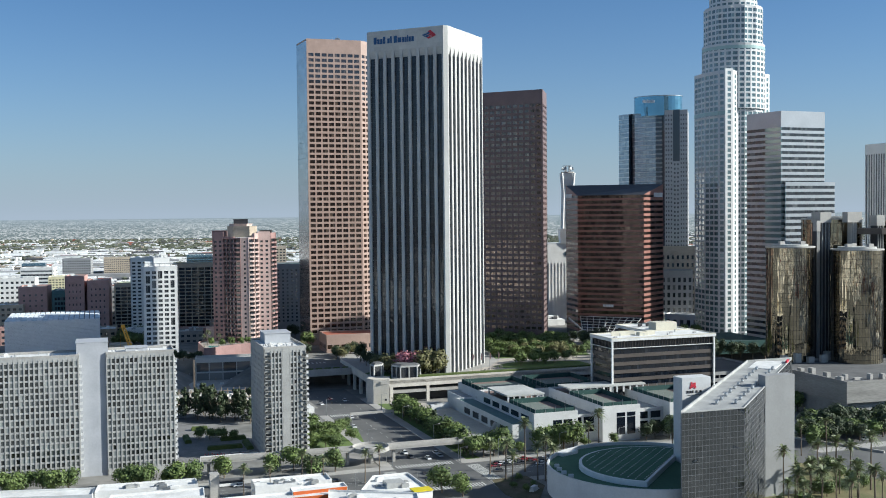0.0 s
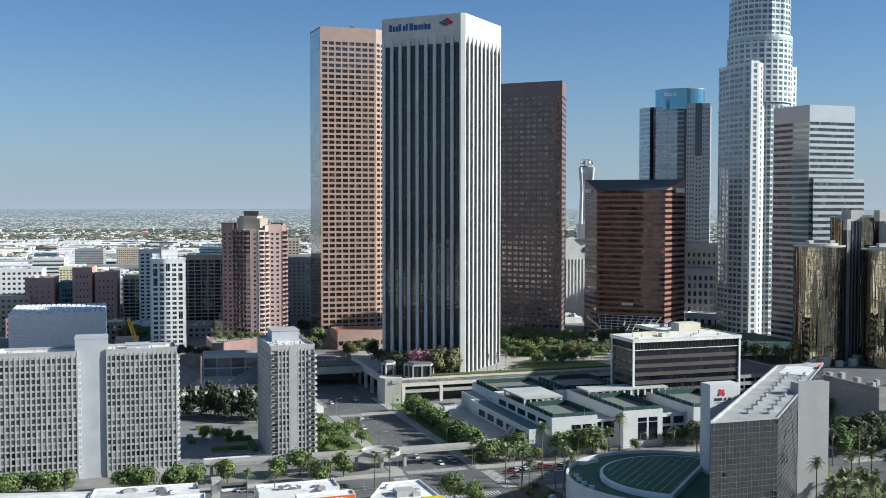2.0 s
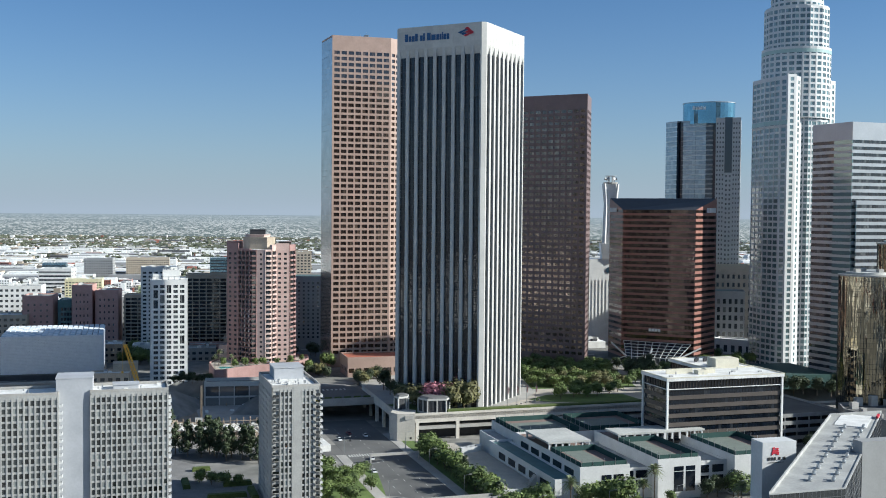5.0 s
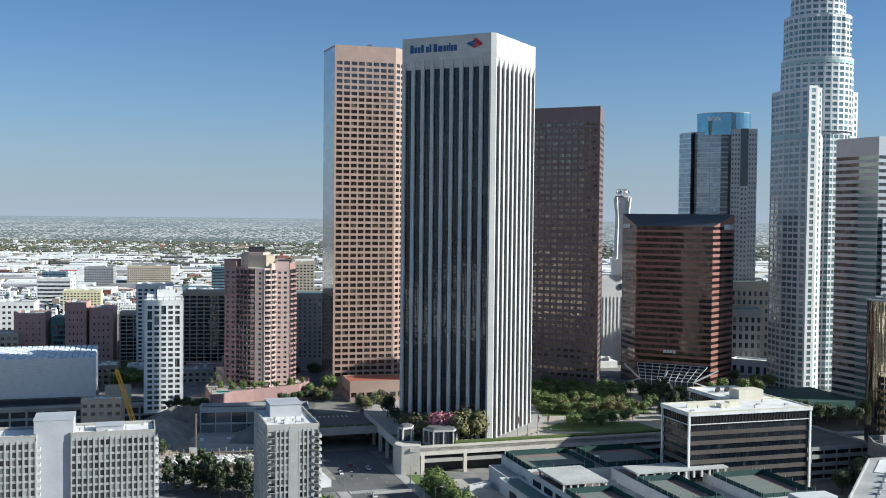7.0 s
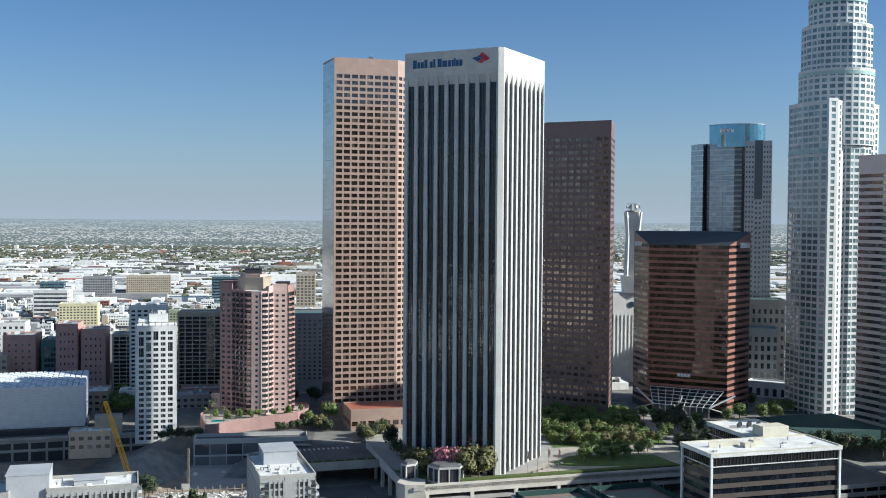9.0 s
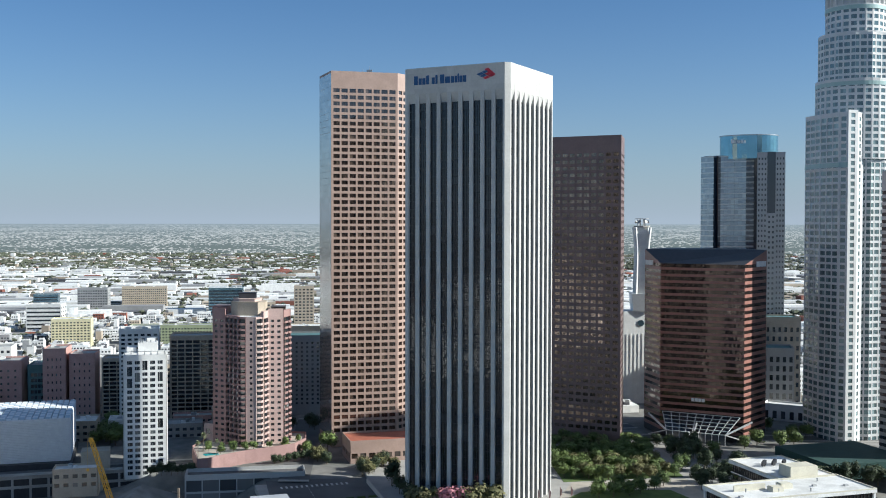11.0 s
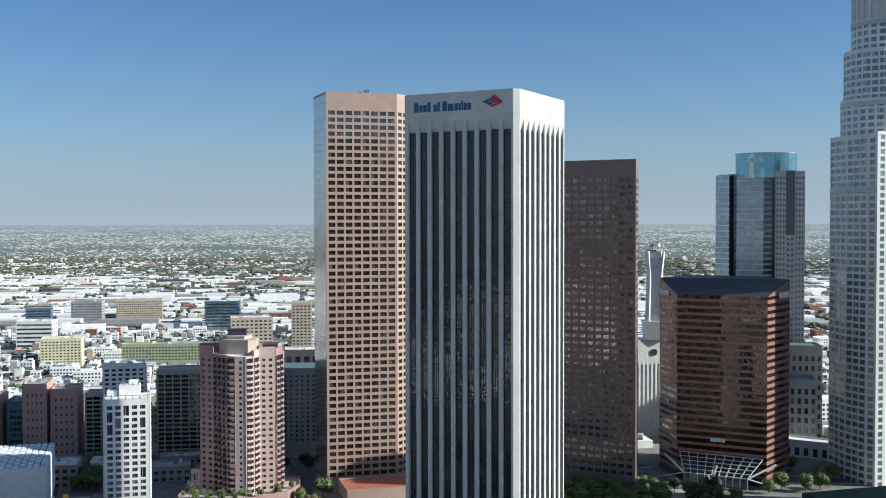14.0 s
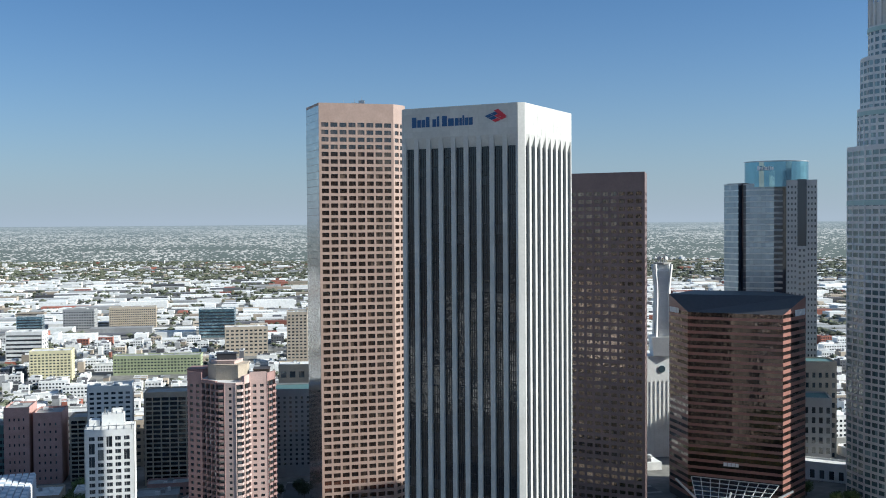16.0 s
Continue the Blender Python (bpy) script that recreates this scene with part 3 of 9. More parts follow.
# ---- the towers ----
def bank_tower():
    """A square tower turned to the grid, with cut corners, deep upright piers and dark glass between them."""
    c, half, cut, z0, z1 = Vector((-7.6, 659.6)), 27.3, 2.0, 11.0, 217.0
    dl = Vector((0.899, -0.438)).normalized()
    dr = Vector((-dl.y, dl.x))
    ob = thing("office_tower", "tall pale stone bank tower with deep upright piers and black glass", "skyscraper", c.x, c.y, z0)
    q = [(-1, -1), (1, -1), (1, 1), (-1, 1)]
    outline = []
    for i, (sx, sy) in enumerate(q):
        ex = (half - cut) * sx, half * sy
        ey = half * sx, (half - cut) * sy
        for p in ((ex, ey) if i in (1, 3) else (ey, ex)):
            w = c + dl * p[0] + dr * p[1]
            outline.append((w.x, w.y))
    core = Buf()
    core.prism(inset(outline, 1.35), z0, z1 - 1.2)
    part("core", core, "dark_metal", ob)
    bays, zt, zs = 9, 205.0, 200.6
    sh = [(1, 2), (3, 4), (5, 6), (7, 0)]
    wall = Buf()
    panes = []
    n = len(outline)
    for i in range(n):
        a, b = outline[i], outline[(i + 1) % n]
        u, L = unit(a, b)
        if L < 5:                                   # cut corner: plain stone
            wall.box(a, u, 0, L, -2.0, 0, z0, z1)
            continue
        wall.box(a, u, 0, L, -1.2, 0.0, zt, z1)      # crown
        pitch = L / bays
        pw = 1.95
        for k in range(bays + 1):                   # piers
            x0, x1 = max(0, k * pitch - pw / 2), min(L, k * pitch + pw / 2)
            pb = Buf()
            pb.box(a, u, x0, x1, -1.3, -0.003, z0, zt)
            part("pier", pb, "pale_stone", ob)
        ang = math.atan2(u[1], u[0])
        nx, ny = u[1], -u[0]
        for k in range(bays):
            x0, x1 = k * pitch + pw / 2, (k + 1) * pitch - pw / 2
            P = lambda x, y, z: (a[0] + u[0] * x + nx * y, a[1] + u[1] * x + ny * y, z)
            heads = Buf()
            heads.hexa([P(x0, 0, zt), P(x1, 0, zt), P(x1, -1.25, zt), P(x0, -1.25, zt), P(x0, -0.1, zt + 0.3), P(x1, -0.1, zt + 0.3), P(x1, -1.25, zt + 0.3), P(x0, -1.25, zt + 0.3)])
            heads.hexa([P(x0, -0.02, zt - 0.1), P(x1, -0.02, zt - 0.1), P(x1, -1.25, zs), P(x0, -1.25, zs), P(x0, -0.02, zt), P(x1, -0.02, zt), P(x1, -1.25, zt), P(x0, -1.25, zt)])
            part("recess_head", heads, "pale_stone", ob)
            mull = Buf()
            for s in range(1, 4):
                xm = x0 + (x1 - x0) * s / 4
                mull.box(a, u, xm - 0.09, xm + 0.09, -1.3, -0.92, z0, zs)
            part("mullions", mull, "dark_metal", ob)
            for f in range(48):
                zf = z0 + 6 + f * (zs - z0 - 6) / 48
                h = (zs - z0 - 6) / 48
                pc = P((x0 + x1) / 2, -1.08, zf + h / 2)
                panes.append((*pc, ang, x1 - x0 - 0.05, h - 0.22))
    part("crown", wall, "pale_stone", ob)
    for i in range(n):                                # stone panels on the crown's two fronts
        a, b = outline[i], outline[(i + 1) % n]
        u, L = unit(a, b)
        if L < 5 or (a[1] + b[1]) / 2 > c.y:
            continue
        for r in range(5):
            for k in range(12):
                pb = Buf()
                pb.box(a, u, 0.06 + k * L / 12, (k + 1) * L / 12 - 0.06, 0.003, 0.05, zt + 0.1 + r * 2.38, zt + 2.38 + r * 2.38)
                part("panel", pb, "stone_panel", ob)
    order = [p for p in panes if p[1] < c.y]
    rest = [p for p in panes if p[1] >= c.y]
    put_panes(ob, sorted(order, key=lambda p: -p[2]) + rest, "g_black", 240)
    r = Buf()
    r.prism(inset(outline, 1.3), z1 - 1.6, z1 - 1.1)
    part("roof", r, "roof_grey", ob)
    return outline


BANK = bank_tower()


def pink_tower():
    pts = [(-95.0, 769.5), (-56.6, 781.5), (-51.0, 789.5), (-62, 830), (-104, 820), (-105.6, 795.0)]
    ob = block("office_tower", "tall pink granite office tower with rows of paired windows", "skyscraper", pts, 11, 233.5, "pink_granite", "g_bronze",
          {0: dict(cols=8, rows=53, wx=0.78, wz=0.6, side=0.8, top=9, base=8, split=2), 1: dict(cols=2, rows=53, wx=0.74, wz=0.56, side=0.4, top=9, base=8, split=2),
           5: dict(cols=5, rows=53, wx=0.97, wz=0.86, side=0.1, top=4, base=8, mat="g_silver")}, depth=0.5, limit=180, parapet=0.5)
    u, L = unit(pts[5], pts[0])
    skin = Buf()
    for r in range(56):                                  # mirror glass skin on the canted flank
        for c in range(4):
            skin.box(pts[5], u, L * c / 4 + 0.04, L * (c + 1) / 4 - 0.04, 0.01, 0.12, 17 + r * 3.85, 20.75 + r * 3.85)
    part("glass_skin", skin, "g_silver", ob, "pale mirror glass skin", kind="stuff")
    for x, h in ((-78, 2.0), (-74, 3.2), (-84, 1.4)):
        b = Buf()
        b.box((x, 786), (1, 0), -1.6, 1.6, -1.2, 1.2, 233.4, 233.4 + h)
        b.tube((x, 786, 233.4 + h), (x, 786, 235.5 + h), 0.12, 0.08)
        part("roof_box", b, "steel", ob)


def brown_tower():
    r = Vector((76.3, 776.0))
    d = Vector((-0.899, 0.438))
    l = r + d * 62
    pts = [(l.x, l.y), (r.x, r.y), (r.x + 6, r.y + 30), (l.x + 20, l.y + 34)]
    block("office_tower", "dark brown granite office tower with a knife-edge corner", "skyscraper", pts, 11, 196.3, "brown_granite", "g_bronze_bright",
          {0: dict(cols=13, rows=42, wx=0.72, wz=0.5, side=1.0, top=9, base=8, split=2), 1: dict(cols=6, rows=42, wx=0.6, wz=0.5, top=9, base=8)}, depth=0.4, limit=150, parapet=0.4)


def rust_tower():
    """A bronze glass tower with rust granite bands on the end faces and a sloping dark top."""
    L, fl, fr, R = (100.5, 838.0), (106.3, 813.0), (153.0, 790.3), (173.0, 816.0)
    b1, b2 = (166, 856), (122, 872)
    z0, z1, zt = 11.0, 119.2, 127.6
    pts = [fl, fr, R, b1, b2, L]
    cx, cy = centre(pts)
    ob = thing("office_tower", "rust granite and bronze glass office tower with a sloping dark top", "skyscraper", cx, cy, z0)
    core = Buf()
    core.prism(inset(pts, 0.6), z0, z1)
    part("core", core, "dark_metal", ob)
    rows = 26
    rh = (z1 - z0 - 4) / rows
    for i, (a, b) in enumerate(((fl, fr), (fr, R), (L, fl))):
        u, W = unit(a, b)
        ang = math.atan2(u[1], u[0])
        n = (u[1], -u[0])
        panes = []
        cols = (24, 8, 8)[i]
        for r in range(rows):
            zb = z0 + 4 + r * rh
            bands = Buf()
            if i == 0:
                bands.box(a, u, 0, W, -0.5, -0.05, zb, zb + rh * 0.4)
                hh = rh * 0.6
            else:
                bands.box(a, u, 0, W, -0.5, 0.0, zb, zb + rh * 0.5)
                hh = rh * 0.5
            part("band", bands, "rust_granite", ob, "rust granite band")
            for c in range(cols):
                xc = W * (c + 0.5) / cols
                off = 0.18
                panes.append((a[0] + u[0] * xc - n[0] * off, a[1] + u[1] * xc - n[1] * off, zb + rh - hh / 2, ang, W / cols - 0.06, hh))
        put_panes(ob, panes, "g_mirror", 150 if i == 0 else 40)
        lob = Buf()
        lob.box(a, u, 0, W, -0.5, 0, z0, z0 + 3.9)
        part("lobby_wall", lob, "dark_metal", ob)
    top = Buf()                                             # sloping top: from the front edge back to a straight ridge
    c3 = [(*fl, z1), (*fr, z1), (*R, z1), (*L, z1)]
    top.poly([c3[0], c3[1], (*R, zt), (*L, zt)])
    top.poly([(*R, zt), (*b1, zt), (*b2, zt), (*L, zt)])
    part("sloping_roof", top, "dark_metal", ob, "dark sloping glass roof")
    for p, q in ((fr, R), (L, fl)):
        ends = Buf()
        hi = q if q == R else p
        u, W = unit(p, q)
        nx, ny = u[1] * 0.4, -u[0] * 0.4
        tri = [(*p, z1), (*q, z1), (*hi, zt)]
        ends.v += [(x, y, z) for x, y, z in tri] + [(x - nx, y - ny, z) for x, y, z in tri]
        k = len(ends.v) - 6
        ends.f += [(k, k + 1, k + 2), (k + 5, k + 4, k + 3), (k, k + 3, k + 4, k + 1), (k + 1, k + 4, k + 5, k + 2), (k + 2, k + 5, k + 3, k)]
        part("gable", ends, "rust_granite", ob)
    back = Buf()
    for p, q in ((R, b1), (b1, b2), (b2, L)):
        u, W = unit(p, q)
        back.box(p, u, 0, W, -0.4, 0, z0, zt)
    part("back_wall", back, "rust_granite", ob)
    return ob, (fl, fr, R, L, z1, zt)


def glass_tower():
    """A blue-grey glass and granite tower with dark slots between its bays and a curved blue crown."""
    z0, zt = 10, 195.5
    E0, E1 = (169.2, 994.0), (176.2, 980.8)
    A, B = (179.6, 979.6), (208.4, 969.6)
    u, W = unit(A, B)
    d = Vector((-u[1], u[0]))
    n = (u[1], -u[0])
    ang = math.atan2(u[1], u[0])
    pts = [E0, (177.5, 983.0), B, (B[0] + d.x * 34, B[1] + d.y * 34), (E0[0] + d.x * 20, E0[1] + d.y * 20)]
    ob = thing("office_tower", "blue-grey glass and granite tower with a curved blue glass crown", "skyscraper", *centre(pts), z0)
    core = Buf()
    core.prism(inset(pts, 1.6), z0, zt - 1)
    part("core", core, "g_night", ob)
    rows = 45
    rh = (zt - z0) / rows
    # bays along the front: share from, share to, how far they stand out, glass, spandrel height
    front, side_bay = (A, u, n, ang, W), (E0, unit(E0, E1)[0], (unit(E0, E1)[0][1], -unit(E0, E1)[0][0]), math.atan2(E1[1] - E0[1], E1[0] - E0[0]), unit(E0, E1)[1])
    for line, s0, s1, out, glass, sp in ((side_bay, 0.0, 1.0, 0.0, "g_pale", 0.9), (front, 0.0, 0.06, 0.0, "g_night", 0.25), (front, 0.06, 0.40, 0.6, "g_pale", 0.9), (front, 0.40, 0.69, 0.2, "g_pale", 0.9), (front, 0.69, 0.88, -0.3, "g_night", 1.5)):
        A, u, n, ang, W = line
        x0, x1 = W * s0, W * s1
        body = Buf()
        body.box(A, u, x0 + 0.05, x1 - 0.05, -3.0, out - 0.2, z0, zt)
        part("bay", body, "g_night", ob)
        panes = []
        for r in range(rows):
            b = Buf()
            b.box(A, u, x0, x1, -0.4, out + 0.12, z0 + r * rh, z0 + r * rh + sp)
            part("band", b, "grey_granite" if glass == "g_night" else "silver_band", ob)
            k = max(2, round((x1 - x0) / 2.6))
            for c in range(k):
                xc = x0 + (x1 - x0) * (c + 0.5) / k
                panes.append((A[0] + u[0] * xc + n[0] * out, A[1] + u[1] * xc + n[1] * out, z0 + (r + 0.5) * rh + sp / 2, ang, (x1 - x0) / k - 0.06, rh - sp - 0.02))
        put_panes(ob, panes, glass, 22)
        b = Buf()
        b.box(A, u, x0 - 0.1, x1 + 0.1, -3.0, out + 0.2, zt + 0.01, zt + 1.0)
        part("bay_cap", b, "steel", ob)
    A, u, n, ang, W = front
    g1, g2 = (206.2, 966.2), (226.0, 961.0)
    ug, Wg = unit(g1, g2)
    dg = Vector((-ug[1], ug[0]))
    at = lambda x: (g1[0] + ug[0] * x, g1[1] + ug[1] * x)
    wall, pg = Buf(), []
    zg = 198.5
    xa, xb = Wg * 0.36, Wg * 0.66
    facade(wall, pg, g1, at(xa), z0, zg, 3, 47, 0.45, 0.42, 0.4, 0.2, 3, 0)
    facade(wall, pg, at(xb), g2, z0, zg, 3, 47, 0.45, 0.42, 0.4, 0.2, 3, 0)
    facade(wall, pg, at(xa + 0.01), at(xb - 0.01), z0, 152, 2, 36, 0.5, 0.45, 0.4, 0.2, 1, 0)
    wall.box(g1, ug, 0.4, Wg - 0.4, -38, -0.5, z0, 151)
    wall.box(g1, ug, 0.02, xa - 0.01, -38, -0.5, 151.01, zg - 0.5)
    wall.box(g1, ug, xb + 0.01, Wg - 0.02, -38, -0.5, 151.01, zg - 0.5)
    part("granite_wing", wall, "wing_granite", ob, "grey granite wing")
    put_panes(ob, pg, "g_plain", 80)
    slot = Buf()
    slot.box(g1, ug, xa + 0.05, xb - 0.05, -20, -2.2, 151.01, 199)
    part("glass_slot", slot, "g_night", ob, "dark glass slot")
    flank, pf = Buf(), []
    facade(flank, pf, g2, (g2[0] + dg.x * 38, g2[1] + dg.y * 38), z0, 190, 8, 45, 0.5, 0.45, 0.3, 0.3, 2, 0)
    part("flank", flank, "wing_granite", ob)
    put_panes(ob, pf, "g_plain", 0)
    # the crown: a drum of curved panes with thin rails, on a set-back storey
    cc = Vector((203.5, 982.0))
    ring = []
    for k in range(36):
        t = 2 * math.pi * k / 36
        q = cc + Vector(u) * (22.0 * math.cos(t)) + d * (15 * math.sin(t))
        ring.append((q.x, q.y))
    b = Buf()
    b.prism(inset(ring, 0.5), 194, 211.6)
    part("crown_core", b, "g_sky", ob)
    for k in range(36):
        a, e = ring[k], ring[(k + 1) % 36]
        ue, Le = unit(a, e)
        if ue[0] < -0.3:
            continue
        b = Buf()
        for r in range(4):
            b.box(a, ue, 0.03, Le - 0.03, -0.2, 0.0, 197 + r * 3.7, 200.6 + r * 3.7)
        part("crown_pane", b, "g_sky", ob, "curved blue glass crown")
    b = Buf()
    b.prism([(cc.x + (q[0] - cc.x) * 1.015, cc.y + (q[1] - cc.y) * 1.015) for q in ring], 211.7, 212.4)
    part("rim", b, "steel", ob)
    roof = Buf()
    roof.prism(inset(pts, 2.4), zt - 1, zt + 1.6)
    part("roof", roof, "dark_metal", ob)
    return cc, u, d


def round_tower():
    """A white tower: a tall cylinder of bowed bays standing out of a lower square shaft, stepping in to a ringed crown."""
    c, z0 = Vector((229.6, 825.0)), 9.5
    ob = thing("office_tower", "tall white granite round tower stepping in towards its crown", "skyscraper", c.x, c.y, z0)
    floor = 4.15

    def ring(r, n=30, turn=0.0):
        return [(c.x + r * math.cos(2 * math.pi * (k + turn) / n), c.y + r * math.sin(2 * math.pi * (k + turn) / n)) for k in range(n)]

    def cap(pts, z, mat="white_granite"):
        b = Buf()
        b.prism(inset(pts, -0.08), z, z + 0.9)
        b.prism(inset(pts, 1.0), z - 0.45, z - 0.01)
        part("cornice", b, mat, ob)

    # the cylinder, with bowed window bays between plain piers
    for r, za, zb, n in ((21.75, z0, 261.5, 28), (23.7, 184.0, 232.5, 30), (18.0, 261.5, 279.0, 24)):
        pts = ring(r, n)
        core = Buf()
        core.prism(inset(pts, 0.6), za, zb - 0.5)
        part("core", core, "dark_metal", ob)
        wall, panes = Buf(), []
        rows = max(2, round((zb - za) / floor))
        for k in range(n):
            a, b = pts[k], pts[(k + 1) % n]
            u, L = unit(a, b)
            if (a[1] + b[1]) / 2 > c.y + 12:
                wall.box(a, u, 0, L, -0.5, 0, za, zb)
            elif k % 2 and r == 21.75:               # a bowed bay: two canted faces
                nx, ny = u[1], -u[0]
                m = ((a[0] + b[0]) / 2 + nx * 0.95, (a[1] + b[1]) / 2 + ny * 0.95)
                facade(wall, panes, a, m, za, zb, 1, rows, 0.9, 0.64, 0.3, 0.0, 0.8, 0)
                facade(wall, panes, m, b, za, zb, 1, rows, 0.9, 0.64, 0.3, 0.0, 0.8, 0)
            else:
                facade(wall, panes, a, b, za, zb, 1, rows, 0.72, 0.62, 0.3, 0.1, 0.8, 0, split=2)
        part("tier_wall", wall, "white_granite", ob)
        put_panes(ob, sorted(panes, key=lambda p: p[0] - p[2] * 0.3), "g_teal", 40)
        cap(pts, zb)
    for r, za, zb in ((23.78, 229.2, 231.6), (18.4, 276.6, 279.0)):
        b = Buf()
        b.prism(ring(r, 60), za, zb)
        part("green_glass_band", b, "band_green", ob, "green glass band")
    # the square shaft with its cut front corner
    sq = [(200.6, 830.0), (204.0, 811.5), (210.6, 797.0), (214.8, 793.0), (221.3, 795.2), (226.5, 802.5), (242.0, 812.0), (257.5, 824.0), (262.0, 838.0), (250.0, 861.0), (214.0, 862.0)]
    inner = Buf()
    inner.prism(inset(sq, 0.6), z0, 210.4)
    part("core", inner, "dark_metal", ob)
    wall, panes = Buf(), []
    rows = round((211 - z0) / floor)
    for i, (cols, wx, sp) in enumerate(((3, 0.84, 2), (3, 0.84, 2), (1, 0.6, 1), (1, 0.46, 1), (1, 0.4, 1), (4, 0.6, 2), (4, 0.5, 1), (3, 0.5, 1))):
        facade(wall, panes, sq[i], sq[i + 1], z0, 211.0 + (2.0 if i == 3 else 0), cols, rows, wx, 0.64, 0.35, 0.25, 1.2, 0, split=sp)
    for i in (8, 9, 10):
        u, L = unit(sq[i], sq[(i + 1) % 11])
        wall.box(sq[i], u, 0, L, -0.5, 0, z0, 211)
    part("shaft_wall", wall, "white_granite", ob)
    put_panes(ob, sorted(panes, key=lambda p: p[0] - p[2] * 0.3), "g_teal", 60)
    cap(sq, 211.0)
    b = Buf()
    for i in (0, 1, 2):
        u, L = unit(sq[i], sq[i + 1])
        b.box(sq[i], u, 0.05, L - 0.05, 0.004, 0.12, 178.6, 181.4)
    part("green_glass_band", b, "band_green", ob, "green glass band")
    part("string_course", shelf_line(sq[:4], 177.6, 0.8), "white_granite", ob)
    # the crown: fins round a drum, a ring on top, and bars of a sign
    b = Buf()
    b.prism(ring(16.6, 40), 279.9, 293.0)
    part("crown_drum", b, "light_granite", ob)
    for k in range(24):
        t = 2 * math.pi * k / 24
        if math.sin(t) > 0.5:
            continue
        b = Buf()
        d = (math.cos(t), math.sin(t))
        b.box((c.x + d[0] * 17.4, c.y + d[1] * 17.4), (-d[1], d[0]), -0.5, 0.5, -0.9, 0.7, 279.9, 298.0)
        part("crown_fin", b, "white_granite", ob)
    b = Buf()
    b.prism(ring(17.9, 40), 298.0, 299.2)
    part("crown_ring", b, "white_granite", ob)
    return ob


def shelf_line(pts, z, out):
    """A thin projecting ledge along a run of plan points."""
    b = Buf()
    for a, e in zip(pts, pts[1:]):
        u, L = unit(a, e)
        b.box(a, u, 0, L, 0.004, out, z, z + 0.5)
    return b


def striped_tower():
    """Grey stone and black glass stripes, stepping down."""
    l, m_, r = (216.4, 743.5), (231.2, 714.5), (265.5, 727.5)
    ob = thing("office_tower", "grey office tower with long horizontal window stripes", "skyscraper", 243, 735, 10)
    for pts, z1, rows, top in (([m_, r, (252, 760), l], 173.6, 38, 11), ([(233.5, 713.0), (272.5, 727.0), (262, 757), (240, 752)], 125.5, 27, 2.5)):
        core, bands = Buf(), Buf()
        core.prism(inset(pts, 0.35), 10, z1 - 0.4)
        rh = (z1 - 10 - top) / rows
        panes = []
        for i in range(4):
            a, b = pts[i], pts[(i + 1) % 4]
            u, L = unit(a, b)
            ang = math.atan2(u[1], u[0])
            nn = (u[1], -u[0])
            for k in range(rows):
                one = Buf() if i in (0, 3) else bands
                one.box(a, u, 0, L * (0.55 if i == 3 else 1), -0.34, 0, 10 + k * rh, 10 + k * rh + rh * 0.5)
                if i in (0, 3):
                    part("band", one, "band_metal", ob)
                if i in (0, 3):
                    c = 20 if i == 0 else 7
                    if i == 3:
                        teal = Buf()
                        teal.box(a, u, L * 0.55, L, -0.34, -0.02, 10 + k * rh + rh * 0.42, 10 + (k + 1) * rh)
                        part("teal_pane", teal, "g_teal_bright", ob, "flush teal glass strip")
                        teal = Buf()
                        teal.box(a, u, L * 0.55, L, -0.34, 0.0, 10 + k * rh, 10 + k * rh + rh * 0.4)
                        part("band", teal, "band_metal", ob)
                    for s in range(c):
                        xc = L * (0.55 if i == 3 else 1) * (s + 0.5) / c
                        panes.append((a[0] + u[0] * xc - nn[0] * 0.22, a[1] + u[1] * xc - nn[1] * 0.22, 10 + k * rh + rh * 0.78, ang, L * (0.55 if i == 3 else 1) / c - (0.5 if i == 0 else 0.08), rh * 0.44))
            bands.box(a, u, 0, L, -0.34, 0, z1 - top, z1)
        part("core", core, "dark_metal", ob)
        part("top_band", bands, "band_metal", ob, kind="stuff")
        put_panes(ob, [p for p in panes if abs(p[3] - math.atan2(unit(pts[0], pts[1])[0][1], unit(pts[0], pts[1])[0][0])) < 0.1], "g_plain", 60)
        put_panes(ob, [p for p in panes if abs(p[3] - math.atan2(unit(pts[0], pts[1])[0][1], unit(pts[0], pts[1])[0][0])) >= 0.1], "g_plain", 40)
        roof = Buf()
        roof.prism(inset(pts, 0.5), z1 - 0.4, z1 - 0.2)
        part("roof", roof, "roof_grey", ob)


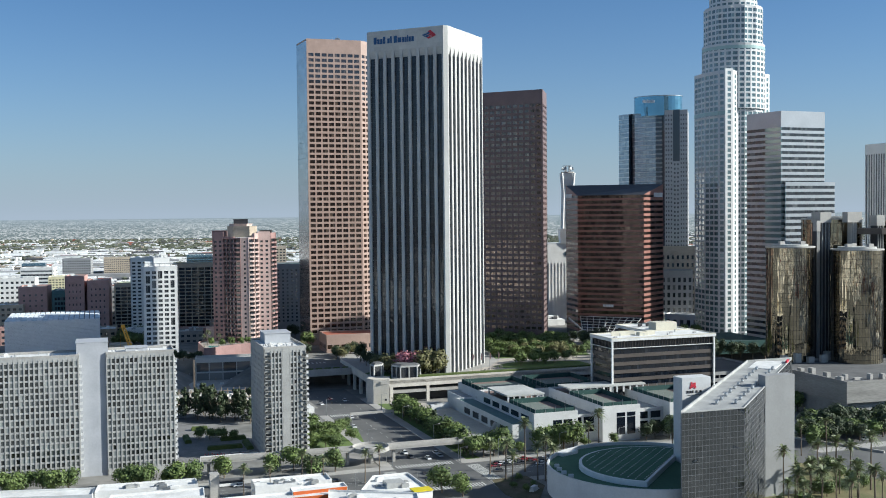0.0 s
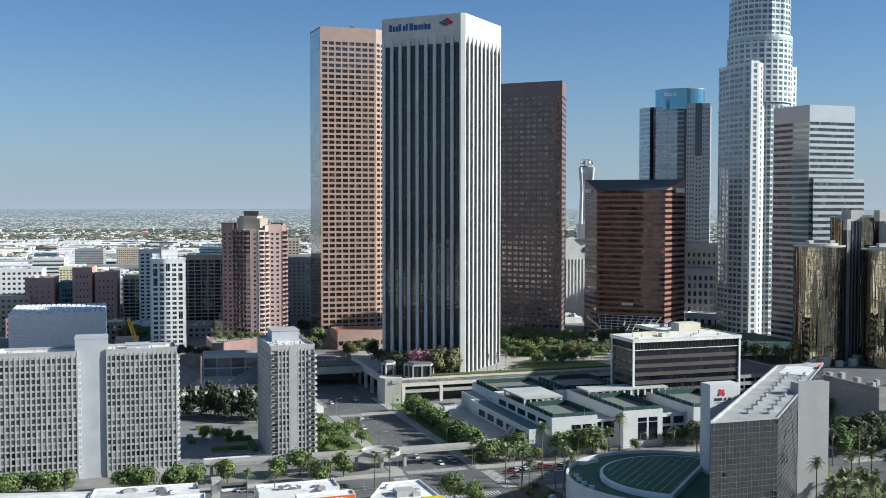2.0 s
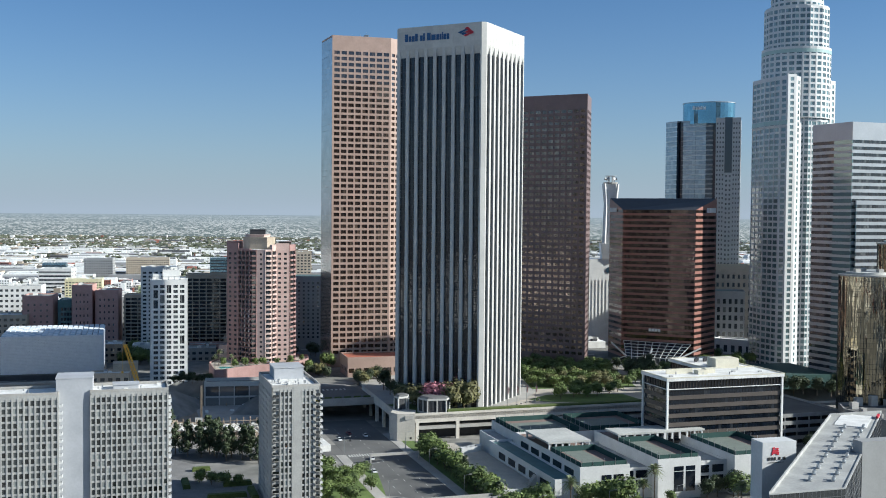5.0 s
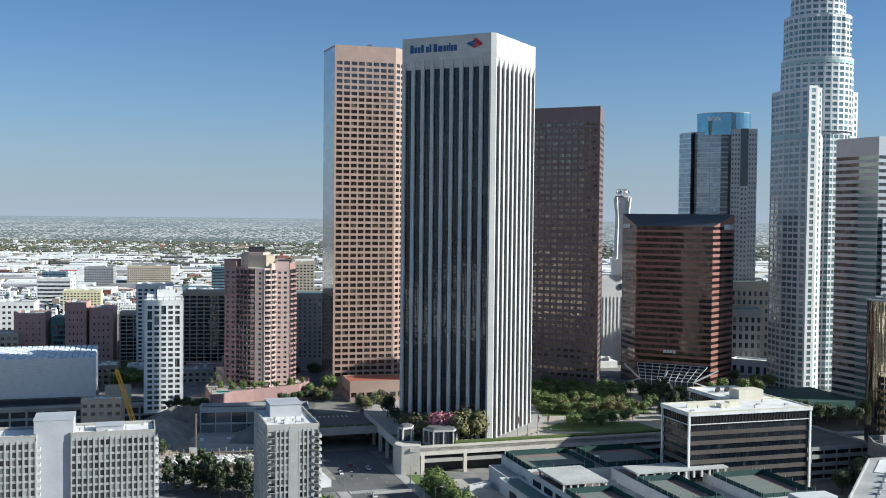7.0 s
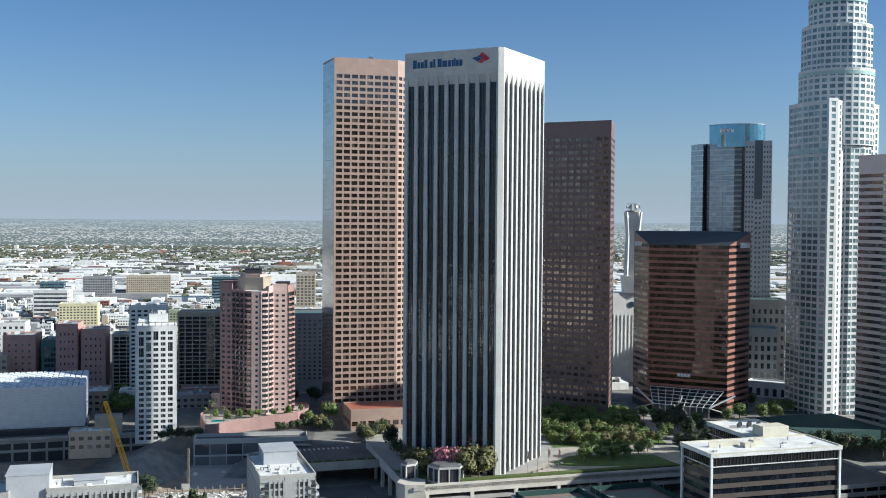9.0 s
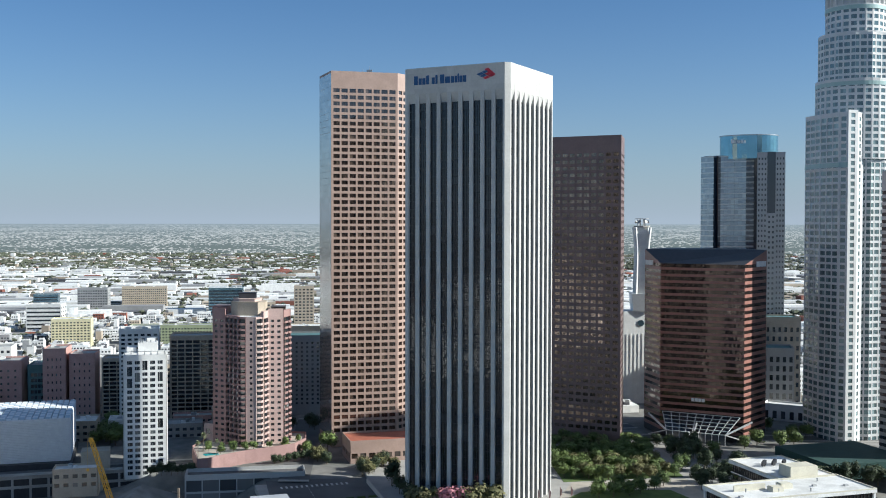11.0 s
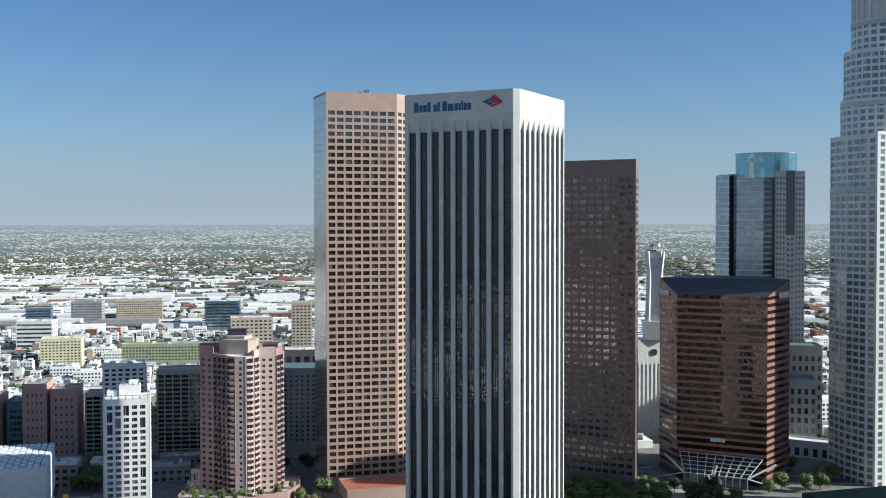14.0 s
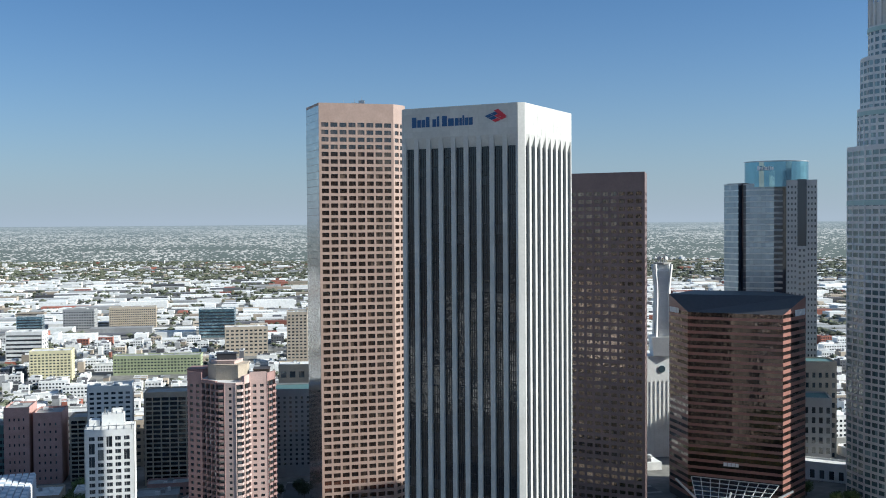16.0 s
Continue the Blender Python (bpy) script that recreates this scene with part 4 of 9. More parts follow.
def drum_hotel():
    """Mirror-glass drums round a taller one, with dark lift shafts, on a wide concrete base."""
    ob = thing("hotel_tower", "bronze mirror glass drums on a pale concrete base", "hotel", 235, 640, 8)
    for cx, cy, r, z1 in ((206.0, 620, 13.6, 85.0), (241.5, 610, 14.2, 83.5), (240, 646, 17.5, 101), (277, 634, 14, 100)):
        n = 54
        ring = [(cx + r * math.cos(2 * math.pi * k / n), cy + r * math.sin(2 * math.pi * k / n)) for k in range(n)]
        core = Buf()
        core.prism(inset(ring, 0.25), 8, z1 - 0.5)
        rows = int((z1 - 8) / 2.6)
        rh = (z1 - 8) / rows
        panes = []
        for k in range(n):
            a, b = ring[k], ring[(k + 1) % n]
            if (a[1] + b[1]) / 2 > cy + 6:
                continue
            u, L = unit(a, b)
            ang = math.atan2(u[1], u[0])
            core.box(a, u, -0.05, 0.05, -0.3, 0.08, 8, z1 - 0.31)
            for q in range(rows):
                panes.append(((a[0] + b[0]) / 2, (a[1] + b[1]) / 2, 8 + (q + 0.5) * rh, ang, L - 0.1, rh - 0.12))
        part("core", core, "dark_metal", ob)
        put_panes(ob, panes, "g_gold", 45)
        cap = Buf()
        cap.prism(inset(ring, -0.5), z1 - 0.3, z1 + 0.5)
        part("drum_roof", cap, "concrete", ob, "pale concrete drum roof")
        cap = Buf()
        cap.prism(inset(ring, 3.5), z1 + 0.5, z1 + 1.6)
        part("roof_plant", cap, "roof_pale", ob)
        for k in range(3):
            b = Buf()
            t = k * 2.1 + 3.6
            b.box((cx + r * 0.5 * math.cos(t), cy + r * 0.5 * math.sin(t)), tuple(UX), -1.6, 1.6, -1.2, 1.2, z1 + 1.6, z1 + 3.4)
            part("roof_box", b, "concrete", ob)
    # lift shafts: dark ribbed towers with pale heads
    for cx, cy, w, z1, hw in ((226.8, 627, 3.6, 103, 3.9), (244.0, 624, 1.8, 103, 5.2), (222.3, 622, 1.2, 98, 1.3), (258, 622, 2.6, 101, 3.0)):
        shaft_ = Buf()
        shaft_.box((cx, cy), tuple(UX), -w, w, -w, w, 8, z1)
        part("lift_shaft", shaft_, "dark_metal" if cx != 244.0 else "concrete", ob, "ribbed concrete lift shaft")
        for k in range(3):
            shaft_ = Buf()
            x = -w + (k + 0.5) * 2 * w / 3
            shaft_.box((cx, cy), tuple(UX), x - 0.22, x + 0.22, w + 0.003, w + 0.5, 8, z1 - 0.1)
            part("shaft_rib", shaft_, "grey_concrete", ob)
        head = Buf()
        head.box((cx, cy), tuple(UX), -hw, hw, -w - 0.4, w + 0.6, z1 - 4.0, z1 + 2.2)
        part("shaft_head", head, "concrete", ob, "pale concrete shaft head")
    lounge = Buf()
    lounge.prism([(258 + 13 * math.cos(k * math.pi / 12), 628 + 13 * math.sin(k * math.pi / 12)) for k in range(24)], 92, 95.5)
    part("top_ring", lounge, "brown_band", ob, "brown revolving top storey")
    base = Buf()
    bp = [(204.3, 528.3), (232, 536), (330, 566), (310, 640), (188, 606), (185, 590)]
    base.prism(bp, 9.0, 18.6)
    part("base", base, "rough_concrete", ob, "rough concrete base")
    base = Buf()
    base.prism(inset(bp, 2.5), LOW, 8.99)
    part("recessed_storey", base, "grey_concrete", ob, "recessed lower storey")
    base, q = Buf(), inset(bp, 0.8)
    for i in range(6):
        j = (i + 1) % 6
        base.hexa([(*bp[i], 18.604), (*bp[j], 18.604), (*q[j], 18.604), (*q[i], 18.604), (*bp[i], 20.0), (*bp[j], 20.0), (*q[j], 20.0), (*q[i], 20.0)])
    part("parapet", base, "rough_concrete", ob)
    for k in range(9):                              # pods at the feet of the drums
        b = Buf()
        p = gp((192, 598), k * 7.5, (k * 3 % 4) * 2 - 1.5)
        b.box(p, tuple(UX), -2.0, 2.0, -1.2, 1.2, 18.62, 22.0 + (k % 3))
        part("pod", b, "concrete", ob)
    base = Buf()
    base.prism(inset(bp, 0.85), 18.61, 18.7)
    part("roof", base, "roof_dark", ob, "dark flat roof of the base")
    for k in range(12):                             # pale upright fins and low plant behind the parapet
        b = Buf()
        p = gp((203, 531), 3 + k * 6.5, 4.5 + (k * 3 % 4) * 1.6)
        if k % 3 == 2:
            b.box(p, tuple(UX), -2.4, 2.4, -0.8, 0.8, 18.71, 19.8)
        else:
            b.box(p, tuple(UX), -0.9, 0.9, -1.3, 1.3, 18.71, 21.6)
        part("roof_pod", b, "concrete", ob)
    for k in range(5):
        b = Buf()
        p = (Vector(bp[0]) + (Vector(bp[5]) - Vector(bp[0])) * (0.2 + k * 0.17)) + UX * (5.5 + k % 2)
        b.box((p.x, p.y), tuple(VX), -1.6, 1.6, -1.2, 1.2, 18.71, 20.4 + (k % 3) * 0.8)
        part("roof_pod", b, "concrete", ob)


pink_tower()
brown_tower()
RUST, RUSTP = rust_tower()
GCC, GU, GD = glass_tower()
round_tower()
striped_tower()
drum_hotel()
block("office_tower", "grey ribbed office tower far off", "skyscraper", rect((376, 880), 40, 30), 5, 161, "light_granite", "g_plain",
      {0: dict(cols=14, rows=1, wx=0.55, wz=0.9, side=0.5), 3: dict(cols=10, rows=1, wx=0.55, wz=0.9, side=0.5)}, depth=0.6)

# ---- nearer buildings ----
def slab_tower(name, label, pts, z0, z1, cols, rows, side_cols=0, group="concrete apartment slabs"):
    """A grey concrete apartment slab: ribs and sills in relief, balconies on the right-hand end."""
    ob = thing(name, label, "apartment block", *centre(pts), z0, group)
    inner = Buf()
    inner.prism(inset(pts, 0.5), z0, z1 - 0.4)
    part("core", inner, "slab_concrete", ob)
    wall, panes = Buf(), []
    u, L = unit(pts[0], pts[1])
    D = Vector(u)
    marks = [(0.0, L, cols)] if not side_cols else [(L * 0.16, L * 0.44, 3), (L * 0.60, L * 0.88, 3)]
    for s0, s1, k in marks:
        A, B = Vector(pts[0]) + D * s0, Vector(pts[0]) + D * s1
        facade(wall, panes, tuple(A), tuple(B), z0, z1, k, rows, 0.66, 0.70, 0.16, 0.2, 1.5, 2.5)
    if side_cols:
        wall.box(pts[0], u, L * 0.44, L * 0.60, -0.45, 0.12, z0, z1)     # plain strip between the window bays
        for x0, x1 in ((0.0, L * 0.16), (L * 0.88, L)):                  # glazed balcony strips at the corners
            wall.box(pts[0], u, x0, x0 + 0.3, -0.45, 0, z0, z1)
            wall.box(pts[0], u, x1 - 0.3, x1, -0.45, 0, z0, z1)
            wall.box(pts[0], u, x0 + 0.3, x1 - 0.3, -0.45, 0, z1 - 1.5, z1)
            for r in range(rows):
                zf = z0 + 2.5 + r * (z1 - z0 - 4.0) / rows
                slab_ = Buf()
                slab_.box(pts[0], u, x0 + 0.31, x1 - 0.31, -1.0, 0.9, zf, zf + 0.2)
                rail = part("balcony", slab_, "concrete", ob)
                glass_ = Buf()
                glass_.box(pts[0], u, x0 + 0.31, x1 - 0.31, 0.82, 0.88, zf + 0.2, zf + 1.25)
                part("glass_rail", glass_, "g_mir_grey", rail)
    if side_cols:
        facade(wall, panes, pts[3], pts[0], z0, z1, side_cols, rows, 0.35, 0.5, 0.45, 0.5, 2.2, 2.5)
    for i in ((1, 2, 3) if not side_cols else (1, 2)):
        u, L = unit(pts[i], pts[(i + 1) % 4])
        wall.box(pts[i], u, 0, L, -0.45, 0, z0, z1)
    part("wall", wall, "slab_concrete", ob)
    u, L = unit(pts[0], pts[1])
    ribs = Buf()
    for s0, s1, n in marks:
        for k in range(n + 1):
            x = s0 + 0.3 + k * (s1 - s0 - 0.6) / n
            ribs.box(pts[0], u, x - 0.24, x + 0.24, 0.003, 0.16, z0 + 2.5, z1 - 1.0)
    part("ribs", ribs, "slab_concrete", ob)
    put_panes(ob, panes, "g_slab", 84)
    roof = Buf()
    roof.prism(inset(pts, 0.85), z1 - 0.5, z1 - 0.1)
    part("roof", roof, "roof_white", ob)
    rim = Buf()
    q = inset(pts, 0.4)
    for i in range(4):
        j = (i + 1) % 4
        rim.hexa([(*pts[i], z1 + 0.003), (*pts[j], z1 + 0.003), (*q[j], z1 + 0.003), (*q[i], z1 + 0.003), (*pts[i], z1 + 0.9), (*pts[j], z1 + 0.9), (*q[j], z1 + 0.9), (*q[i], z1 + 0.9)])
    part("parapet", rim, "concrete", ob)
    a, b = pts[1], pts[2]                                   # balconies
    u, L = unit(a, b)
    rh = (z1 - z0 - 4.7) / rows
    for r in range(rows):
        z = z0 + 2.5 + r * rh
        for x0, x1 in ((0.5, L * 0.42), (L * 0.55, L - 0.5)):
            bal = Buf()
            bal.box(a, u, x0, x1, 0.01, 1.1, z, z + 0.22)
            bal.box(a, u, x0, x1, 1.02, 1.1, z + 0.22, z + 1.05)
            bal.box(a, u, x0, x0 + 0.08, 0.01, 1.02, z + 0.22, z + 1.05)
            part("balcony", bal, "club_white", ob, "white balcony")
    return ob


L1 = rect((-183.0, 425.0), 35.0, 17, GRID - 1)
R1 = rect((-140.2, 440.9), 27.8, 17, GRID - 1)
slab_tower("apartment_tower", "grey concrete apartment slab with a white roof", L1, LOW, 49.0, 18, 18)
slab_tower("apartment_tower", "grey concrete apartment slab with a white roof", R1, LOW, 49.0, 15, 18)
sh = Buf()
sh.prism(rect((-151.6, 438.2), 12.6, 14, GRID - 1), LOW, 54.1)
sh.prism(rect((-151.8, 438.0), 13.0, 14.4, GRID - 1), 54.11, 54.5)
shaft = solid("lift_tower", sh, "lift_paint", "smooth pale grey painted lift tower between two slabs", "lift tower")
B2 = rect((-78.8, 468.5), 19.2, 37, GRID)
slab_tower("apartment_tower", "grey concrete apartment tower with a white roof and penthouse", B2, LOW, 47.0, 5, 18, 9)
for o, w, d, z, lab in ((gp((-78.8, 468.5), 4, 20), 12, 13, 51.6, "white penthouse on a tower roof"), (gp((-140, 441), 8, 5), 9, 6, 50.6, "white plant room on a slab roof")):
    b = Buf()
    b.prism(rect(o, w, d), z - 4.7 if z > 51 else z - 1.7, z)
    b.prism(inset(rect(o, w, d), -0.3), z, z + 0.4)
    solid("penthouse", b, "lift_paint", lab, "roof structure")

def roof_vents(pts, z, n, seed):
    """Small pipes and boxes on a white roof."""
    rng = random.Random(seed)
    e = [Vector(p) for p in inset(pts, 2.0)]
    for k in range(n):
        s, t = rng.random(), rng.random()
        c = (e[0] * (1 - s) + e[1] * s) * (1 - t) + (e[3] * (1 - s) + e[2] * s) * t
        b = Buf()
        h = rng.uniform(0.5, 1.3)
        if k % 3:
            b.tube((c.x, c.y, z), (c.x, c.y, z + h), 0.22, 0.22)
            b.tube((c.x, c.y, z + h), (c.x, c.y, z + h + 0.15), 0.36, 0.3)
        else:
            b.box((c.x, c.y), tuple(UX), -0.8, 0.8, -0.6, 0.6, z, z + h)
            b.box((c.x, c.y), tuple(UX), -0.6, 0.6, -0.4, 0.4, z + h, z + h + 0.12)
        solid("roof_vent", b, "steel" if k % 3 else "roof_white", "small steel vent on a white flat roof", "roof vent", group="roof vents")


roof_vents(L1, 48.9, 9, 1)
roof_vents(R1, 48.9, 9, 2)
roof_vents(B2[:2] + [gp(B2[1], 0, 18), gp(B2[0], 0, 18)], 46.9, 16, 3)


def hotel_la():
    """A slanted glass hotel slab with white end towers."""
    z0, zr = LOW, 40.0
    f1, f2, f3 = (79.2, 346.6), (102.4, 354.4), (121.4, 394.5)
    far_r, far_l = (157.0, 470.0), (134.5, 462.0)
    pts = [f1, f2, f3, far_r, far_l]
    ob = thing("hotel", "slanted grey glass hotel slab with white end towers", "hotel", *centre(pts), z0)
    core = Buf()
    core.prism(inset(pts, 0.3), z0, zr - 0.5)
    part("core", core, "dark_metal", ob)
    for (a, b), cols, mat in (((f1, f2), 18, "g_mir_grey"), ((f2, f3), 30, "g_mir_grey"), ((far_l, f1), 44, "g_mir_grey"), ((f3, far_r), 28, "g_mir_grey")):
        u, W = unit(a, b)
        ang = math.atan2(u[1], u[0])
        n = (u[1], -u[0])
        panes, bars = [], Buf()
        rows = 22
        rh = (zr - z0) / rows
        for r in range(rows):
            bars.box(a, u, 0, W, -0.2, 0.03, z0 + r * rh - 0.05, z0 + r * rh + 0.05)
            for c in range(cols):
                xc = W * (c + 0.5) / cols
                panes.append((a[0] + u[0] * xc, a[1] + u[1] * xc, z0 + (r + 0.5) * rh, ang, W / cols - 0.1, rh - 0.14))
        for c in range(cols + 1):
            x = W * c / cols
            bars.box(a, u, x - 0.04, x + 0.04, -0.2, 0.04, z0, zr)
        part("glazing_grid", bars, "bar_metal", ob)
        put_panes(ob, panes, mat, 60)
    roof = Buf()
    roof.prism(inset(pts, 0.2), zr - 0.5, zr)
    part("roof", roof, "roof_grey", ob, "pale grey flat roof")
    par = Buf()
    q = inset(pts, 0.5)
    for i in range(5):
        j = (i + 1) % 5
        h = 1.0 if i in (3, 4) else 0.35
        par.hexa([(*pts[i], zr + 0.003), (*pts[j], zr + 0.003), (*q[j], zr + 0.003), (*q[i], zr + 0.003), (*pts[i], zr + h), (*pts[j], zr + h), (*q[j], zr + h), (*q[i], zr + h)])
    part("parapet", par, "roof_grey", ob)
    s = Buf()
    s.prism(rect((122.6, 396.8), 13.2, 4.5, GRID), z0, 44.2)
    part("end_tower", s, "end_paint", ob, "plain grey lift tower")
    s = Buf()
    s.prism(rect((90.6, 394.6), 12.2, 6.5, GRID - 2), z0, 44.0)
    lt = part("sign_tower", s, "club_white", ob, "white tower with a red crest and dark letters")
    # roof ventilators, in two rows
    d = Vector((far_l[0] - f1[0], far_l[1] - f1[1])).normalized()
    side = Vector((d.y, -d.x))
    for k in range(11):
        for s_ in (7.5, 13.5):
            p = Vector(f1) + d * (22 + k * 8.5 + (3 if s_ > 10 else 0)) + side * s_
            v = Buf()
            v.box((p.x, p.y), (d.x, d.y), -1.1, 1.1, -0.5, 0.5, zr, zr + 0.7)
            v.tube((p.x + d.x, p.y + d.y, zr + 0.4), (p.x + d.x, p.y + d.y, zr + 1.3), 0.55, 0.45)
            v.tube((p.x - d.x, p.y - d.y, zr + 0.4), (p.x - d.x, p.y - d.y, zr + 1.3), 0.55, 0.45)
            part("roof_ventilator", v, "steel", ob)
    red = Buf()
    red.prism(rect((150.5, 456.5), 6, 0.8, 64), zr, zr + 1.2)
    part("red_sign_back", red, "sign_red", ob)
    box = Buf()
    box.prism(rect((140, 440), 24, 11, 64), zr + 0.004, zr + 0.25)
    part("roof_screen", box, "roof_white", ob)
    return ob


HOTEL = hotel_la()


def banded_office():
    """A low brown office block with white roof slabs, frames and corner posts."""
    a = (88.6, 543.0)
    z0, z1 = LOW, 41.0
    pts = rect(a, 61, 23, GRID)
    ob = thing("office_block", "brown banded office block with white roof and corner posts", "office building", *centre(pts), z0)
    for P, top in ((pts, z1), (rect(gp(a, 36, 23.05), 25, 38, GRID), z1 - 0.3)):
        core, panes = Buf(), []
        core.prism(inset(P, 0.9), z0, top - 1.4)
        part("core", core, "dark_metal", ob)
        rows = 9
        rh = (top - 5.9 - z0) / rows
        for i in range(4):
            A, B = P[i], P[(i + 1) % 4]
            u, W = unit(A, B)
            ang, n = math.atan2(u[1], u[0]), (u[1], -u[0])
            for r in range(rows):
                zb = z0 + r * rh
                bands = Buf()
                bands.box(A, u, 0.3, W - 0.3, -0.9, -0.3, zb, zb + rh * 0.45)
                part("band", bands, "band_stone", ob)
                cols = max(4, int(W / 1.6))
                for c in range(cols):
                    xc = 0.5 + (W - 1) * (c + 0.5) / cols
                    panes.append((A[0] + u[0] * xc - n[0] * 0.72, A[1] + u[1] * xc - n[1] * 0.72, zb + rh * 0.725, ang, (W - 1) / cols - 0.16, rh * 0.55))
            fr, bars = Buf(), Buf()                      # white hanging frame round the top floor
            fr.box(A, u, 0, W, -0.3, 0.3, top - 5.25, top - 5.01)
            for k in range(int(W / 1.6)):
                x = 0.8 + k * 1.6
                bars.box(A, u, x - 0.06, x + 0.06, -0.48, -0.2, top - 5.0, top - 1.31)
            part("top_floor_frame", fr, "white_paint", ob)
            part("top_floor_grille", bars, "brown_band", ob, kind="stuff")
            tg = Buf()
            tg.box(A, u, 0.4, W - 0.4, -0.85, -0.5, top - 5.0, top - 1.31)
            part("top_floor_glass", tg, "g_black", ob)
        put_panes(ob, panes, "g_black", 100)
        roof = Buf()
        roof.prism(inset(P, -0.8), top - 1.3, top)
        part("roof_slab", roof, "roof_white", ob, "broad white roof slab")
        P1, P2 = inset(P, -0.8), inset(P, -0.3)
        for i in range(4):
            k, rim = (i + 1) % 4, Buf()
            rim.hexa([(*P1[i], top + 0.004), (*P1[k], top + 0.004), (*P2[k], top + 0.004), (*P2[i], top + 0.004), (*P1[i], top + 0.45), (*P1[k], top + 0.45), (*P2[k], top + 0.45), (*P2[i], top + 0.45)])
            part("roof_rim", rim, "cream_paint", ob)
    for k in range(9):                                   # pipes and small boxes on the roof
        p, b = gp(a, 4 + k * 6.2, 4 + (k * 7 % 5) * 3.2), Buf()
        if k % 2:
            b.tube((*p, z1), (*p, z1 + 1.1), 0.3, 0.3)
            b.tube((*p, z1 + 1.1), (*p, z1 + 1.3), 0.45, 0.4)
        else:
            b.box(p, tuple(UX), -0.9, 0.9, -0.5, 0.5, z1, z1 + 0.7)
        part("roof_pipe", b, "grey_paint", ob)
    for p in (pts[0], pts[1], pts[3]):
        b = Buf()
        b.box(p, tuple(UX), -0.45, 0.45, -0.45, 0.45, z0, z1 - 1.32)
        part("corner_post", b, "white_paint", ob)
    for u0, v0, w, d, h in ((40, 24, 13, 8, 4.2), (20, 7, 5, 4, 1.6), (46, 34, 5, 4, 2), (6, 12, 14, 0.6, 2.2), (26, 10, 5, 4, 1.8)):
        b = Buf()
        b.prism(rect(gp(a, u0, v0), w, d), z1, z1 + h)
        b.prism(inset(rect(gp(a, u0, v0), w, d), 0.3), z1 + h, z1 + h + 0.25)
        part("roof_house", b, "cream_paint", ob)
    for k in range(8):
        p = gp(a, 42 + k * 1.7, 46 + (k % 3) * 2)
        b = Buf()
        b.box(p, tuple(UX), -0.6, 0.6, -0.6, 0.6, z1, z1 + 1.6)
        part("roof_fan", b, "dark_metal", ob)
    return ob


banded_office()


